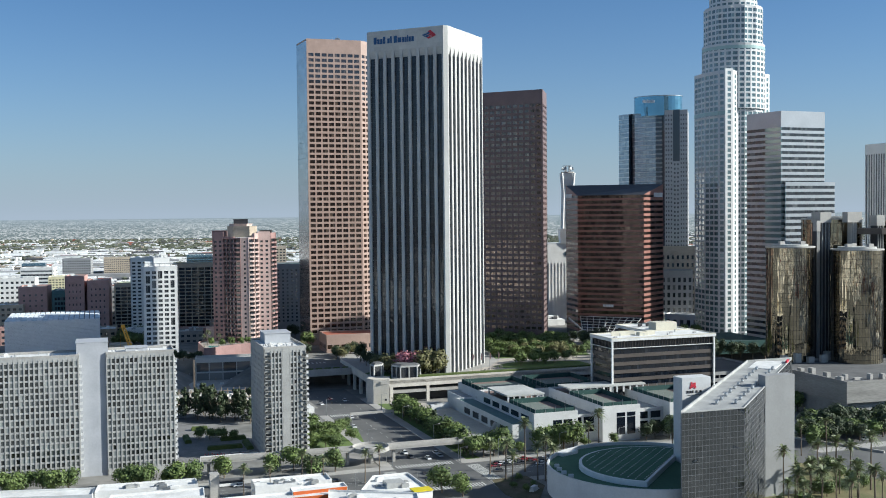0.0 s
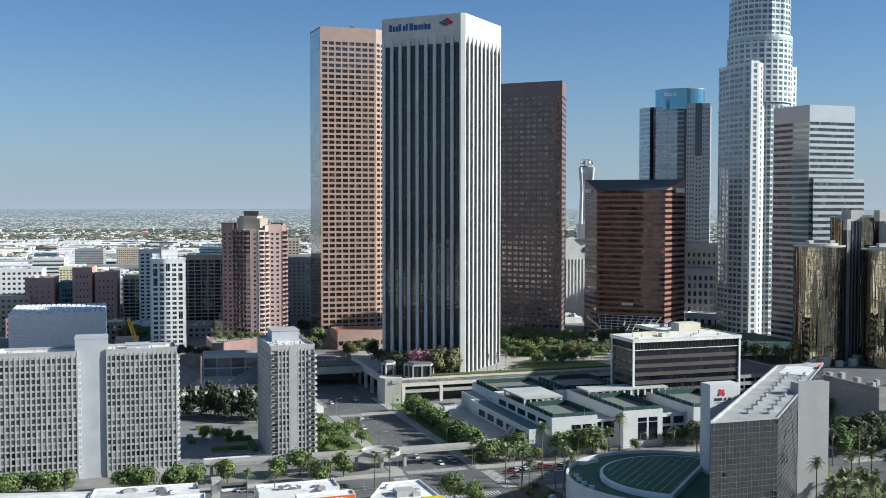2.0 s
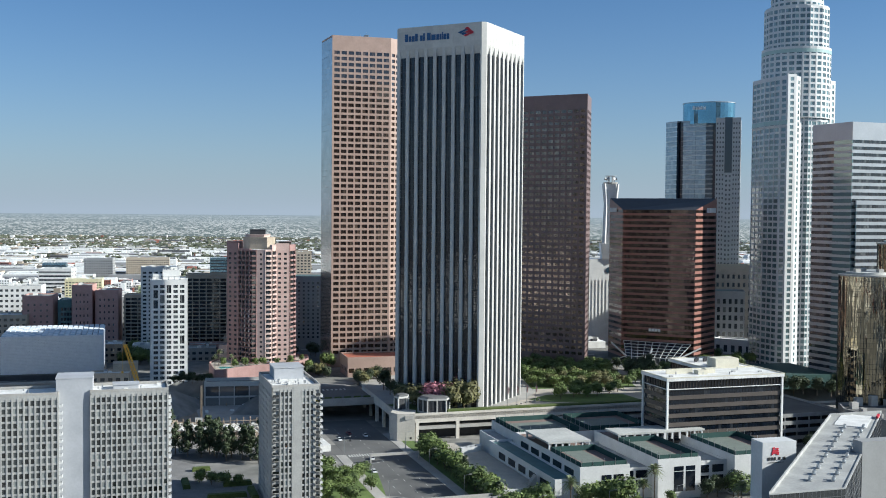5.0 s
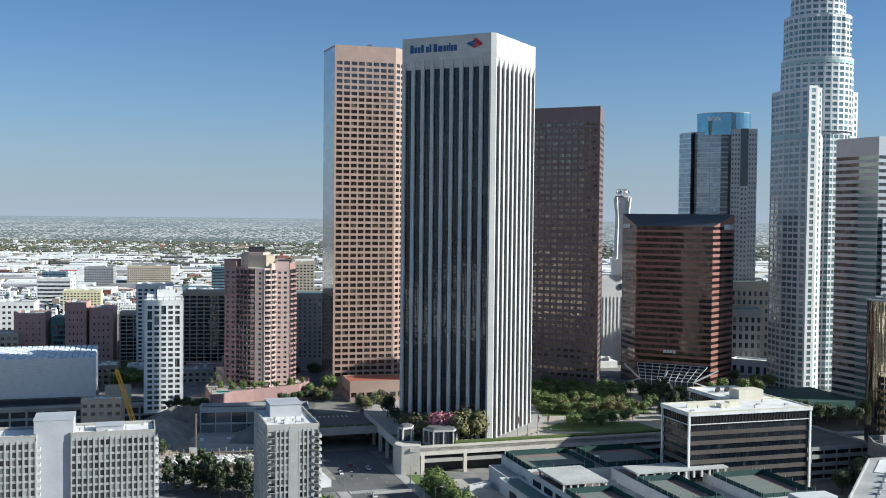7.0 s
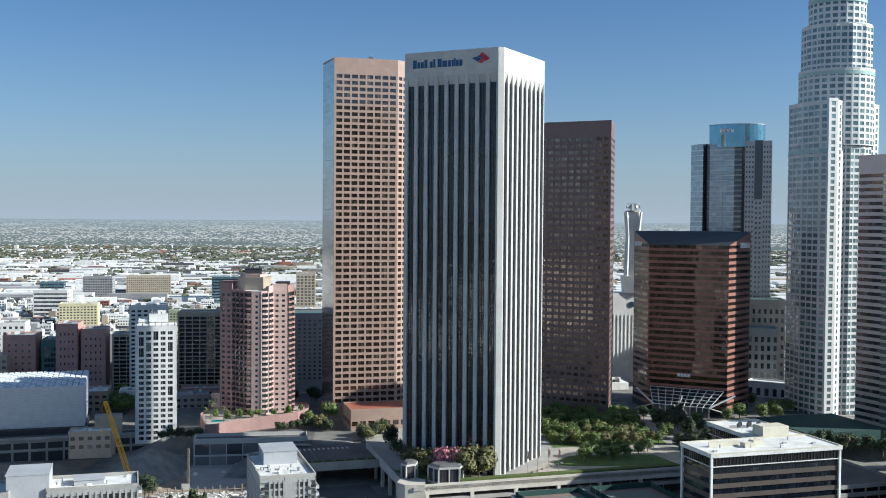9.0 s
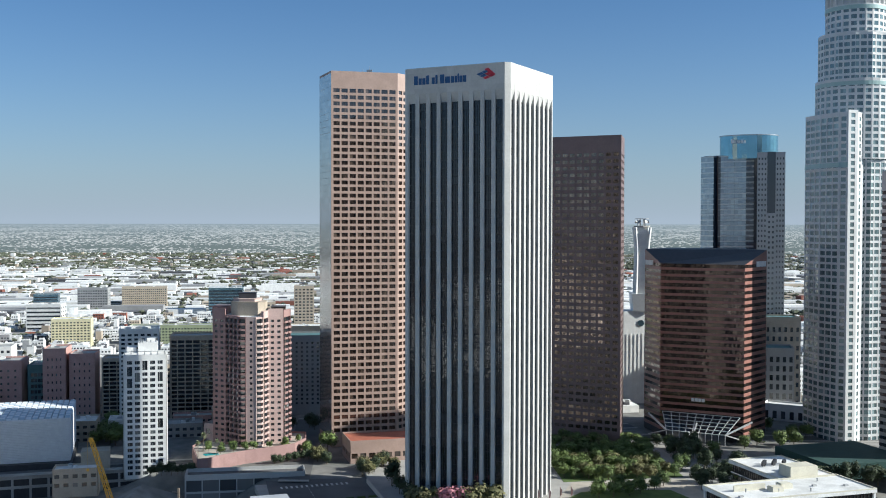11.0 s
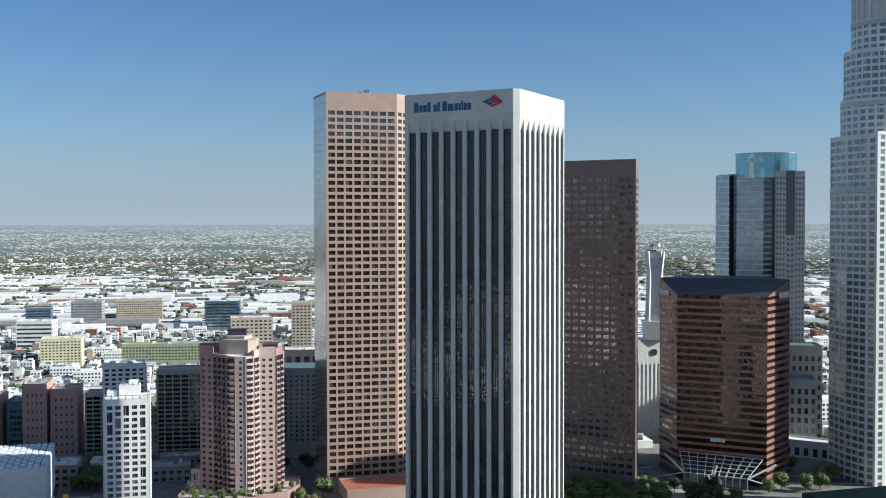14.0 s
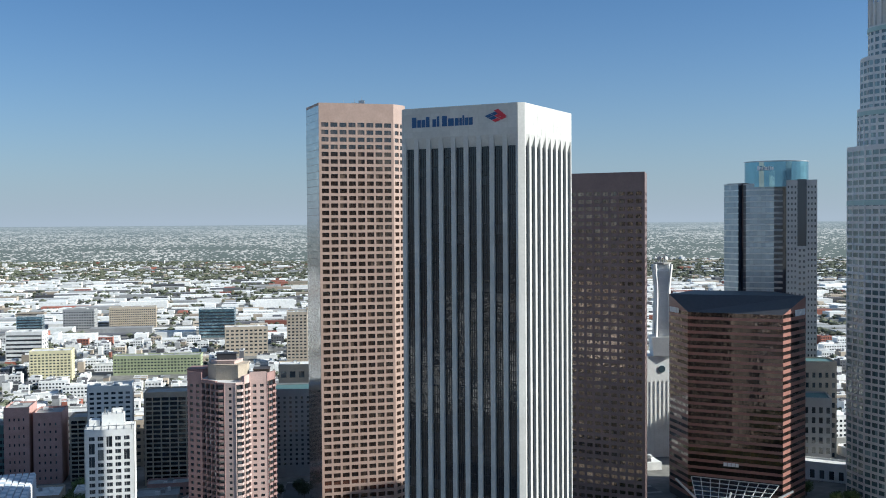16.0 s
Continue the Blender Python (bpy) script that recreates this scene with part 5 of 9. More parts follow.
def sports_club():
    """A white stepped club building with roof courts behind dark screens."""
    C = (42.4, 479.0)
    ob = thing("club_building", "white stepped club building with roof tennis courts", "club building", *gp(C, 35, 40), LOW)
    blocks = [("main_wing", rect(C, 22, 70), 14.0), ("middle_wing", rect(gp(C, 37, 4), 20, 60), 14.0), ("end_wing", rect(gp(C, 72, 2), 26, 58), 14.0),
              ("link", rect(gp(C, 21.99, 9), 15.2, 50), 10.0), ("link", rect(gp(C, 56.9, 8), 15.2, 50), 11.0),
              ("terrace_wing", rect(gp(C, -9.5, 3), 9.6, 76), 9.0), ("back_wing", rect(gp(C, 2, 71), 70, 36), 12.5), ("back_wing", rect(gp(C, -6, 78), 8.2, 24), 9.0)]
    for name, P, z1 in blocks:
        b = Buf()
        b.prism(P, LOW, z1)
        w = part(name, b, "club_white", ob)
        dk = Buf()
        dk.prism(inset(P, 0.6), z1 + 0.002, z1 + 0.12)
        if z1 >= 12:
            gc = Buf()
            gc.prism(inset(P, 6.2), z1 + 0.121, z1 + 0.14)
            part("court_surface", gc, "court_green", w)
        part("deck", dk, "court" if z1 >= 12 else ("teal_roof" if name == "terrace_wing" else "roof_grey"), w)
        rim = Buf()
        q = inset(P, 0.3)
        for i in range(4):
            j = (i + 1) % 4
            rim.hexa([(*P[i], z1 + 0.003), (*P[j], z1 + 0.003), (*q[j], z1 + 0.003), (*q[i], z1 + 0.003), (*P[i], z1 + 1), (*P[j], z1 + 1), (*q[j], z1 + 1), (*q[i], z1 + 1)])
        part("parapet", rim, "club_white", w)
    # tall dark windows on the street front
    for u0, vv, zs in ((9.5, 0, (4.2, 11.2)), (14.8, 0, (4.2, 11.2)), (44.5, 4, (1, 11.5)), (50, 4, (1, 11.5)), (80, 2, (1, 11)), (86, 2, (1, 11))):
        for dz in ((zs[0], zs[1] - 2.2), (zs[1] - 1.9, zs[1])):
            w = Buf()
            w.box(gp(C, u0, vv), tuple(UX), 0, 4.4, -0.3, 0.08, dz[0], dz[1])
            part("window", w, "g_black", ob)
    for u0, vv, z in ((23, 9, 2.5), (29.5, 9, 2.5), (58, 8, 2.5), (65, 8, 2.5), (23, 9, 6.5), (29.5, 9, 6.5), (58, 8, 7), (65, 8, 7)):
        w = Buf()
        w.box(gp(C, u0, vv), tuple(UX), 0, 5.4, -0.3, 0.1, z, z + 3.2)
        part("window", w, "g_black", ob)
    for k in range(5):                                     # openings of the stepped side wing
        w = Buf()
        w.box(gp(C, -9.5, 3 + 7 + k * 12), (-VX.x, -VX.y), -8, 0, -0.2, 0.08, 4.6, 7.6)
        part("window", w, "g_black", ob)
        w = Buf()
        w.box(gp(C, 0, 6 + k * 12), (-VX.x, -VX.y), -9, 0, -0.2, 0.06, 9.6, 12.6)
        part("window", w, "g_black", ob)
    # court screens: posts with dark green cloth
    for P, z1 in ((rect(gp(C, 1, 1), 20, 30), 15), (rect(gp(C, 38, 5), 18, 36), 15), (rect(gp(C, 73, 3), 24, 36), 15), (rect(gp(C, 4, 74), 30, 32), 13.5), (rect(gp(C, 40, 74), 30, 32), 13.5)):
        for i in range(4):
            A, B = P[i], P[(i + 1) % 4]
            u, W = unit(A, B)
            s = Buf()
            s.box(A, u, 0, W, -0.04, 0.04, z1 - 1, z1 + 1.5)
            part("court_screen", s, "green_screen", ob, "dark green court screen")
            for k in range(int(W / 5) + 1):
                s = Buf()
                s.box(A, u, k * 5 - 0.07, k * 5 + 0.07, 0.05, 0.19, z1 - 1, z1 + 2.9)
                part("post", s, "steel", ob)
    pv = Buf()                                              # white roof pavilion
    pv.prism(rect(gp(C, 0.5, 33), 20, 27), 17.2, 18.0)
    part("pavilion_roof", pv, "roof_pale", ob)
    for k in range(7):
        for vv in (33.6, 58.5):
            s = Buf()
            s.box(gp(C, 1.2 + k * 3.1, vv), tuple(UX), -0.35, 0.35, -0.35, 0.35, 14, 17.19)
            part("pillar", s, "club_white", ob)
    pv = Buf()
    pv.prism(rect(gp(C, 38, 42), 44, 13), 17.0, 17.8)
    part("pavilion_roof", pv, "roof_pale", ob)
    for k in range(12):
        s = Buf()
        s.box(gp(C, 39 + k * 3.8, 42.6), tuple(UX), -0.4, 0.4, -0.4, 0.4, 14, 16.99)
        part("pillar", s, "club_white", ob)
    # the paved lower terrace and its retaining walls
    t = Buf()
    t.prism(rect(gp(C, -27, 13.5), 17.4, 92), LOW, 3.6)
    part("terrace", t, "paving", ob, "paved lower terrace")
    t = Buf()
    for P in (rect(gp(C, -27.5, 12.9), 18, 0.6), rect(gp(C, -27.6, 13.0), 0.6, 92)):
        t.prism(P, LOW, 4.6)
    part("terrace_wall", t, "club_white", ob)
    st = Buf()
    for k in range(8):
        st.box(gp(C, -15 + k * 0.5, 18), tuple(UX), 0, 0.5, -3, 0, 3.6, 4.0 + k * 0.6)
    part("steps", st, "concrete", ob)
    for k in range(4):
        b = Buf()
        b.box(gp(C, -20 + k * 2.5, 84 + k), tuple(UX), -1.8, 1.8, -1.5, 1.5, 3.6, 6.2)
        part("service_box", b, "club_white", ob)


sports_club()


def oval_hall():
    """A low round hall with a sunken green roof inside a white rim."""
    c, rx, ry = Vector((76.0, 391.0)), 36.5, 37.5
    n = 64
    ob = thing("round_hall", "low round white hall with a dark green roof", "hall", c.x, c.y, LOW)
    ring = [(c.x + rx * math.cos(2 * math.pi * k / n), c.y + ry * math.sin(2 * math.pi * k / n)) for k in range(n)]
    b = Buf()
    b.prism(ring, 2.5, 11.5)
    part("drum", b, "club_white", ob)
    b = Buf()
    b.prism(inset(ring, 1.2), LOW, 2.5)
    part("base", b, "dark_metal", ob)
    b = Buf()
    b.prism(inset(ring, 0.8), 11.502, 11.62)
    part("roof_lawn", b, "green_roof", ob, "dark green roof")
    b = Buf()
    q = inset(ring, 0.7)
    for i in range(n):
        j = (i + 1) % n
        b.hexa([(*ring[i], 11.503), (*ring[j], 11.503), (*q[j], 11.503), (*q[i], 11.503), (*ring[i], 12.8), (*ring[j], 12.8), (*q[j], 12.8), (*q[i], 12.8)])
    part("rim", b, "club_white", ob)
    r2 = [(c.x + 3 + 28 * math.cos(2 * math.pi * k / n), c.y - 3 + 28 * math.sin(2 * math.pi * k / n)) for k in range(n)]
    cutd = Vector((0.45, 0.893))
    half = [p for p in r2 if (Vector(p) - Vector((79, 388))).dot(Vector((cutd.y, -cutd.x))) < 6.0]
    k0 = max(range(len(half)), key=lambda i: (Vector(half[i]) - Vector(half[i - 1])).length)
    half = half[k0:] + half[:k0]
    b = Buf()
    b.prism(half, 11.63, 13.6)
    up = part("raised_roof", b, "white_paint", ob, "raised half-round roof")
    b = Buf()
    b.prism(inset(half, 1.1), 13.602, 13.72)
    part("roof_lawn", b, "green_roof", up)
    dots = Buf()
    d, s = cutd, Vector((cutd.y, -cutd.x))
    for i in range(-9, 10):
        for j in range(-16, 17):
            p = Vector((79, 388)) + s * (i * 3.0) + d * (j * 2.3 + (1.1 if i % 2 else 0))
            if (p - Vector((79, 388))).length < 25.5 and (p - Vector((79, 388))).dot(s) < 4:
                dots.box((p.x, p.y), (1, 0), -0.17, 0.17, -0.17, 0.17, 13.72, 13.9)
    part("peg_field", dots, "white_paint", ob, kind="stuff")
    for k in range(7):
        p = c + Vector((math.cos(3.6 - k * 0.16), math.sin(3.6 - k * 0.16))) * 33 if k < 4 else c + Vector((20 + k * 2, -20 + k * 4))
        b = Buf()
        b.box((p.x, p.y), (1, 0), -0.9, 0.9, -0.6, 0.6, 11.62, 12.7)
        part("roof_box", b, "club_white", ob)
    b = Buf()
    b.prism(rect((47, 408), 9, 3.5, 40), 11.63, 12.9)
    part("skylight", b, "roof_white", ob)


oval_hall()

# ---- podium, deck and garden ----
DK = [(-34.5, 600.5), (-29.5, 602.0), (100.0, 647.0), (150, 664), (104, 800), (-52, 760), (-74, 730), (-62, 680)]
ob = thing("podium", "pale concrete parking podium with dark openings", "podium", *centre(DK), LOW)
b = Buf()
b.prism(DK, 9.2, 11.0)
part("deck_slab", b, "concrete", ob)
# dark block behind the openings, standing in for shade in the parking floors
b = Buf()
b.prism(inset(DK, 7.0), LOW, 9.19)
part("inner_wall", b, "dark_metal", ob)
a, e = DK[1], DK[2]
u, W = unit(a, e)
for z0, z1 in ((3.6, 5.2),):
    b = Buf()
    b.box(a, u, 0.5, W, -4, -0.2, z0, z1)
    part("ramp_slab", b, "concrete", ob)
b = Buf()
b.box(a, u, 0, W, -0.5, 0.0, 7.2, 12.1)
part("front_beam", b, "deck_concrete", ob, "broad pale front beam")
for k in range(6):
    b = Buf()
    b.box(a, u, 0.4 + k * 22, 2.2 + k * 22, -1.6, -0.02, LOW, 9.19)
    part("pier", b, "deck_concrete", ob)
b = Buf()
b.prism([(-42.6, 605.5), (-38.6, 600.6), (-29.6, 601.8), (-29.6, 612), (-41, 618)], LOW, 12.1)
part("corner_pier", b, "deck_concrete", ob, "massive corner pier")
b = Buf()
u2, W2 = unit((-66, 690), (-41.5, 612))
b.box((-66, 690), u2, 0, W2, -0.6, 0.0, 7.6, 12.0)
part("side_beam", b, "deck_concrete", ob)
for k in range(5):
    b = Buf()
    b.box((-66, 690), u2, 4 + k * 17, 6.5 + k * 17, -1.5, -0.02, LOW, 9.19)
    part("pier", b, "deck_concrete", ob)
b = Buf()
b.box(a, u, 18, W - 4, -4.6, -0.7, 11.0, 13.0)
solid("hedge", b, "hedge", "clipped green hedge along the deck edge", "hedge")
for P, mat, nm, lab in (([(0, 612), (60, 633), (104, 660), (100, 700), (40, 690), (30, 655), (5, 620)], "paving", "plaza_paving", "pale plaza paving on the deck"),
                        ([(36, 690), (100, 704), (92, 790), (28, 775)], "grass", "garden_lawn", "green garden lawn on the deck"),
                        ([(32.3, 653.7), (40, 648), (48, 648), (71, 649), (97, 655), (88, 676), (60.7, 675), (43, 670)], "grass", "garden_lawn", "curved green lawn beside the tower"),
                        ([(-28, 606), (-2, 613), (-2, 619), (-40, 638), (-46, 632)], "grass", "garden_lawn", "narrow lawn before the tower")):
    b = Buf()
    b.prism(P, 11.004 if nm == "plaza_paving" else 11.03, 11.02 if nm == "plaza_paving" else 11.15)
    solid(nm, b, mat, lab, "lawn" if mat == "grass" else "paving", "structure")
for P, h in (([(-28.6, 611.6), (-23.2, 606.0), (-13.4, 608.6), (-11.8, 613.4), (-16.4, 618.4), (-26.4, 617.2)], 8.0), ([(-41.4, 614.6), (-38.6, 611.0), (-34.4, 614.2), (-33.8, 619.6), (-36.6, 622.4), (-41.0, 620.4)], 8.0)):
    ob = thing("stair_pavilion", "six-sided pale stone stair pavilion with dark grilles", "pavilion", *centre(P), 11.0)
    b = Buf()
    b.prism(inset(P, 0.6), 11.0, 11 + h - 1.0)
    part("grille", b, "dark_metal", ob)
    b = Buf()
    b.prism(P, 11 + h - 1.0, 11 + h)
    part("roof_slab", b, "pale_stone", ob)
    b = Buf()
    q = inset(P, 1.5)
    n = len(P)
    for i in range(n):                                   # low hipped cap
        k = (i + 1) % n
        b.poly([(*P[i], 11 + h + 0.004), (*P[k], 11 + h + 0.004), (*q[k], 11 + h + 0.8), (*q[i], 11 + h + 0.8)])
    b.poly([(*e, 11 + h + 0.8) for e in q])
    part("roof_cap", b, "roof_dark", ob, "dark hipped cap")
    for i in range(n):
        A, B = P[i], P[(i + 1) % n]
        u, W = unit(A, B)
        b = Buf()
        b.box(A, u, -0.35, 0.35, -0.7, 0.02, 11.0, 11 + h - 1.0)
        if W > 7:
            b.box(A, u, W / 2 - 0.3, W / 2 + 0.3, -0.7, 0.02, 11.0, 11 + h - 1.0)
        b.box(A, u, 0.36, W - 0.36, -0.55, 0.0, 11.0, 11.9)
        part("post", b, "pale_stone", ob)
    louvre = Buf()
    for i in range(n):
        A, B = P[i], P[(i + 1) % n]
        u, W = unit(A, B)
        for k in range(int(W / 0.7)):
            louvre.box(A, u, 0.4 + k * 0.7, 0.48 + k * 0.7, -0.6, -0.45, 11.9, 11 + h - 1.0)
    part("louvres", louvre, "bar_metal", ob, kind="stuff")
for x, y in ((18.9, 627.7), (24.1, 629.4), (29.4, 632.6), (34.5, 633.6)):
    fl_ = thing("flagpole", "tall grey flagpole with a furled flag", "flagpole", x, y, 11.0, "flagpoles")
    b = Buf()
    b.tube((x, y, 11.0), (x, y, 23.4), 0.12, 0.06, 8)
    part("pole", b, "steel", fl_)
    b = Buf()
    b.hexa([(x + 0.1, y - 0.15, 19.0), (x + 0.55, y - 0.1, 18.6), (x + 0.55, y + 0.15, 18.6), (x + 0.1, y + 0.15, 19.0), (x + 0.1, y - 0.15, 23.0), (x + 1.1, y - 0.2, 21.4), (x + 1.1, y + 0.2, 21.4), (x + 0.1, y + 0.15, 23.0)])
    part("flag", b, "brick_red", fl_, "faded red flag")
for k in range(11):                                        # planters along the tower front
    p = Vector((8.5, 619.5)) + Vector((0.62, 0.785)) * (k * 4.2)
    b = Buf()
    b.tube((p.x + 3, p.y, 11.0), (p.x + 3, p.y, 11.8), 0.6, 0.8)
    solid("planter", b, "concrete", "round concrete planter on the plaza", "planter", group="planters")


# ---- hill buildings on the left ----
def museum():
    a, z0, z1 = (-288.5, 698.0), 8.0, 37.5
    P = rect(a, 60, 58, GRID - 1)
    ob = thing("museum", "white honeycomb-skinned museum with a glazed saw-tooth roof", "museum", *centre(P), z0)
    b = Buf()
    b.prism(inset(P, 1.0), z0, z1 - 1)
    part("core", b, "dark_metal", ob)
    rows, cols = 26, 34
    for i in (0, 1, 3):
        A, B = P[i], P[(i + 1) % 4]
        u, W = unit(A, B)
        skin = Buf()
        rh = (z1 - 14) / rows
        nx, ny = u[1], -u[0]
        for r in range(rows):
            za = 14 + r * rh
            for c in range(cols):
                x = W * (c + (0.5 if r % 2 else 0)) / cols
                x1 = min(W, x + W / cols * 0.93)
                q = [(x, -0.9), (x1, -0.9)]
                lo = [(A[0] + u[0] * s + nx * -0.05, A[1] + u[1] * s + ny * -0.05, za + 0.05) for s in (x, x1)]
                hi = [(A[0] + u[0] * s + nx * 0.22, A[1] + u[1] * s + ny * 0.22, za + rh - 0.05) for s in (x, x1)]
                bl = [(A[0] + u[0] * s - nx * 0.6, A[1] + u[1] * s - ny * 0.6, za + 0.05) for s in (x, x1)]
                bh_ = [(A[0] + u[0] * s - nx * 0.6, A[1] + u[1] * s - ny * 0.6, za + rh - 0.05) for s in (x, x1)]
                skin.hexa([lo[0], lo[1], bl[1], bl[0], hi[0], hi[1], bh_[1], bh_[0]])
        part("honeycomb_skin", skin, "broad_skin", ob, "white honeycomb skin", kind="stuff")
        bk = Buf()
        bk.box(A, u, 0.2, W - 0.2, -0.8, -0.4, 14, z1)
        part("skin_back", bk, "broad_skin", ob)
    c3 = [Vector(p) for p in P]
    teeth = {"broad_skin": Buf(), "glaze": Buf()}
    for r in range(24):                                   # saw-tooth skylights
        for c in range(18):
            s, t = (c + 0.1) / 18, (r + 0.1) / 24
            o = (c3[0] * (1 - s) + c3[1] * s) * (1 - t) + (c3[3] * (1 - s) + c3[2] * s) * t
            w, d = 60 / 18 * 0.8, 58 / 24 * 0.8
            ur = (c3[1] - c3[0]).normalized()
            vr = Vector((-ur.y, ur.x))
            q = [o, o + ur * w, o + ur * w + vr * d, o + vr * d]
            teeth["glaze" if (r * 5 + c * 3) % 7 < 3 else "broad_skin"].hexa([(p.x, p.y, z1 - 0.9) for p in q] + [(q[0].x, q[0].y, z1 - 0.3), (q[1].x, q[1].y, z1 - 0.3), (q[2].x, q[2].y, z1 + 0.7), (q[3].x, q[3].y, z1 + 0.7)])
    for mat, k in teeth.items():
        part("skylight_field", k, mat, ob, "rows of small saw-tooth skylights", kind="stuff")


museum()


def slim_tower():
    """A slim white slab: punched windows in four columns, some of them two storeys tall, and an open steel crown."""
    a, z0, z1 = (-200.2, 710.8), 5.0, 72.6
    P = rect(a, 23.0, 20, 15.5)
    ob = thing("apartment_tower", "slim white apartment tower with staggered dark windows", "apartment tower", *centre(P), z0)
    inner = Buf()
    inner.prism(inset(P, 0.5), z0, z1 - 0.4)
    part("core", inner, "dark_metal", ob)
    cols, rows, zb = 5, 20, z0 + 1.5
    tall = {(0, 17), (1, 16), (0, 15), (4, 16), (2, 18), (4, 8)}
    rh = (z1 - 2.6 - zb) / rows
    wall, flank, front = Buf(), [], []
    for i in (0, 1, 3):
        A, B = P[i], P[(i + 1) % 4]
        u, W = unit(A, B)
        ang, n = math.atan2(u[1], u[0]), (u[1], -u[0])
        side = 1.5
        cw = (W - 2 * side) / cols
        ww, wh = cw * 0.66, rh * 0.62
        for c in range(cols + 1):
            x0 = 0 if c == 0 else side + (c - 1) * cw + (cw + ww) / 2
            x1 = W if c == cols else side + c * cw + (cw - ww) / 2
            wall.box(A, u, x0, x1, -0.5, 0, z0, z1)
        for c in range(cols):
            x0 = side + c * cw + (cw - ww) / 2
            lo = z0
            for r in range(rows):
                if (c, r - 1) in tall and i == 0:
                    lo = zb + r * rh + (rh + wh) / 2
                    continue
                b0 = zb + r * rh + (rh - wh) / 2
                wall.box(A, u, x0, x0 + ww, -0.5, -0.004, lo, b0)
                h = wh + (rh if (c, r) in tall and i == 0 else 0)
                lo = b0 + h
                xm = x0 + ww / 2
                (flank if i else front).append((A[0] + u[0] * xm - n[0] * 0.34, A[1] + u[1] * xm - n[1] * 0.34, b0 + h / 2, ang, ww, h))
                if i == 0:
                    m = Buf()
                    m.box(A, u, xm - 0.45, xm - 0.33, -0.34, -0.22, b0, b0 + h)
                    part("mullion", m, "grey_paint", ob)
                    m = Buf()
                    m.box(A, u, x0, x0 + ww, -0.34, -0.1, b0, b0 + 0.14)
                    part("sill", m, "grey_paint", ob)
            wall.box(A, u, x0, x0 + ww, -0.5, -0.004, lo, z1)
    u, W = unit(P[2], P[3])
    wall.box(P[2], u, 0, W, -0.5, 0, z0, z1)
    part("wall", wall, "white_paint", ob)
    put_panes(ob, front, "g_plain", 100)
    put_panes(ob, flank, "g_black", 0, "flank_window")
    b = Buf()
    b.prism(inset(P, 0.6), z1 - 0.8, z1 - 0.1)
    part("roof", b, "roof_white", ob)
    for k in range(7):                                    # open steel frame over the front of the roof
        b = Buf()
        o = Vector(a) + Vector((math.cos(radians(15.5)), math.sin(radians(15.5)))) * (0.8 + k * 3.5)
        q = o + Vector((-math.sin(radians(15.5)), math.cos(radians(15.5)))) * 7.5
        b.beam((o.x, o.y, z1), (o.x, o.y, z1 + 1.9), 0.25)
        b.beam((o.x, o.y, z1 + 1.9), (q.x, q.y, z1 + 1.9), 0.22)
        part("roof_frame", b, "steel", ob)
    b = Buf()
    b.beam((*P[0], z1 + 1.9), (*P[1], z1 + 1.9), 0.3)
    part("roof_frame", b, "steel", ob)
    for x, y, w, d, h in ((7.5, 10, 10.5, 8, 5.6), (1.5, 11, 5, 6, 3.0), (12, 16.5, 5, 3, 7.2)):
        o = Vector(a) + Vector((math.cos(radians(15.5)), math.sin(radians(15.5)))) * x + Vector((-math.sin(radians(15.5)), math.cos(radians(15.5)))) * y
        b = Buf()
        b.prism(rect((o.x, o.y), w, d, 15.5), z1 - 0.1, z1 + h)
        part("roof_house", b, "white_paint", ob)
    rng = random.Random(8)
    for k in range(9):
        o = Vector(a) + Vector((math.cos(radians(15.5)), math.sin(radians(15.5)))) * rng.uniform(8, 17) + Vector((-math.sin(radians(15.5)), math.cos(radians(15.5)))) * rng.uniform(10.5, 17)
        b = Buf()
        b.tube((o.x, o.y, z1 + 5.6), (o.x, o.y, z1 + rng.uniform(6.4, 8.6)), 0.35, 0.3)
        part("roof_pipe", b, "steel", ob)


slim_tower()
block("apartment_tower", "white and blue apartment block behind a slim tower", "apartment tower", rect((-245, 836), 26, 20, 15.5), 5, 73.0, "white_paint", "g_plain",
      {0: dict(cols=6, rows=22, wx=0.6, wz=0.5, side=0.6, top=2, base=3), 1: dict(cols=5, rows=22, wx=0.6, wz=0.5, side=0.6, top=2, base=3)}, limit=100, units=5, roof_mat="roof_white")


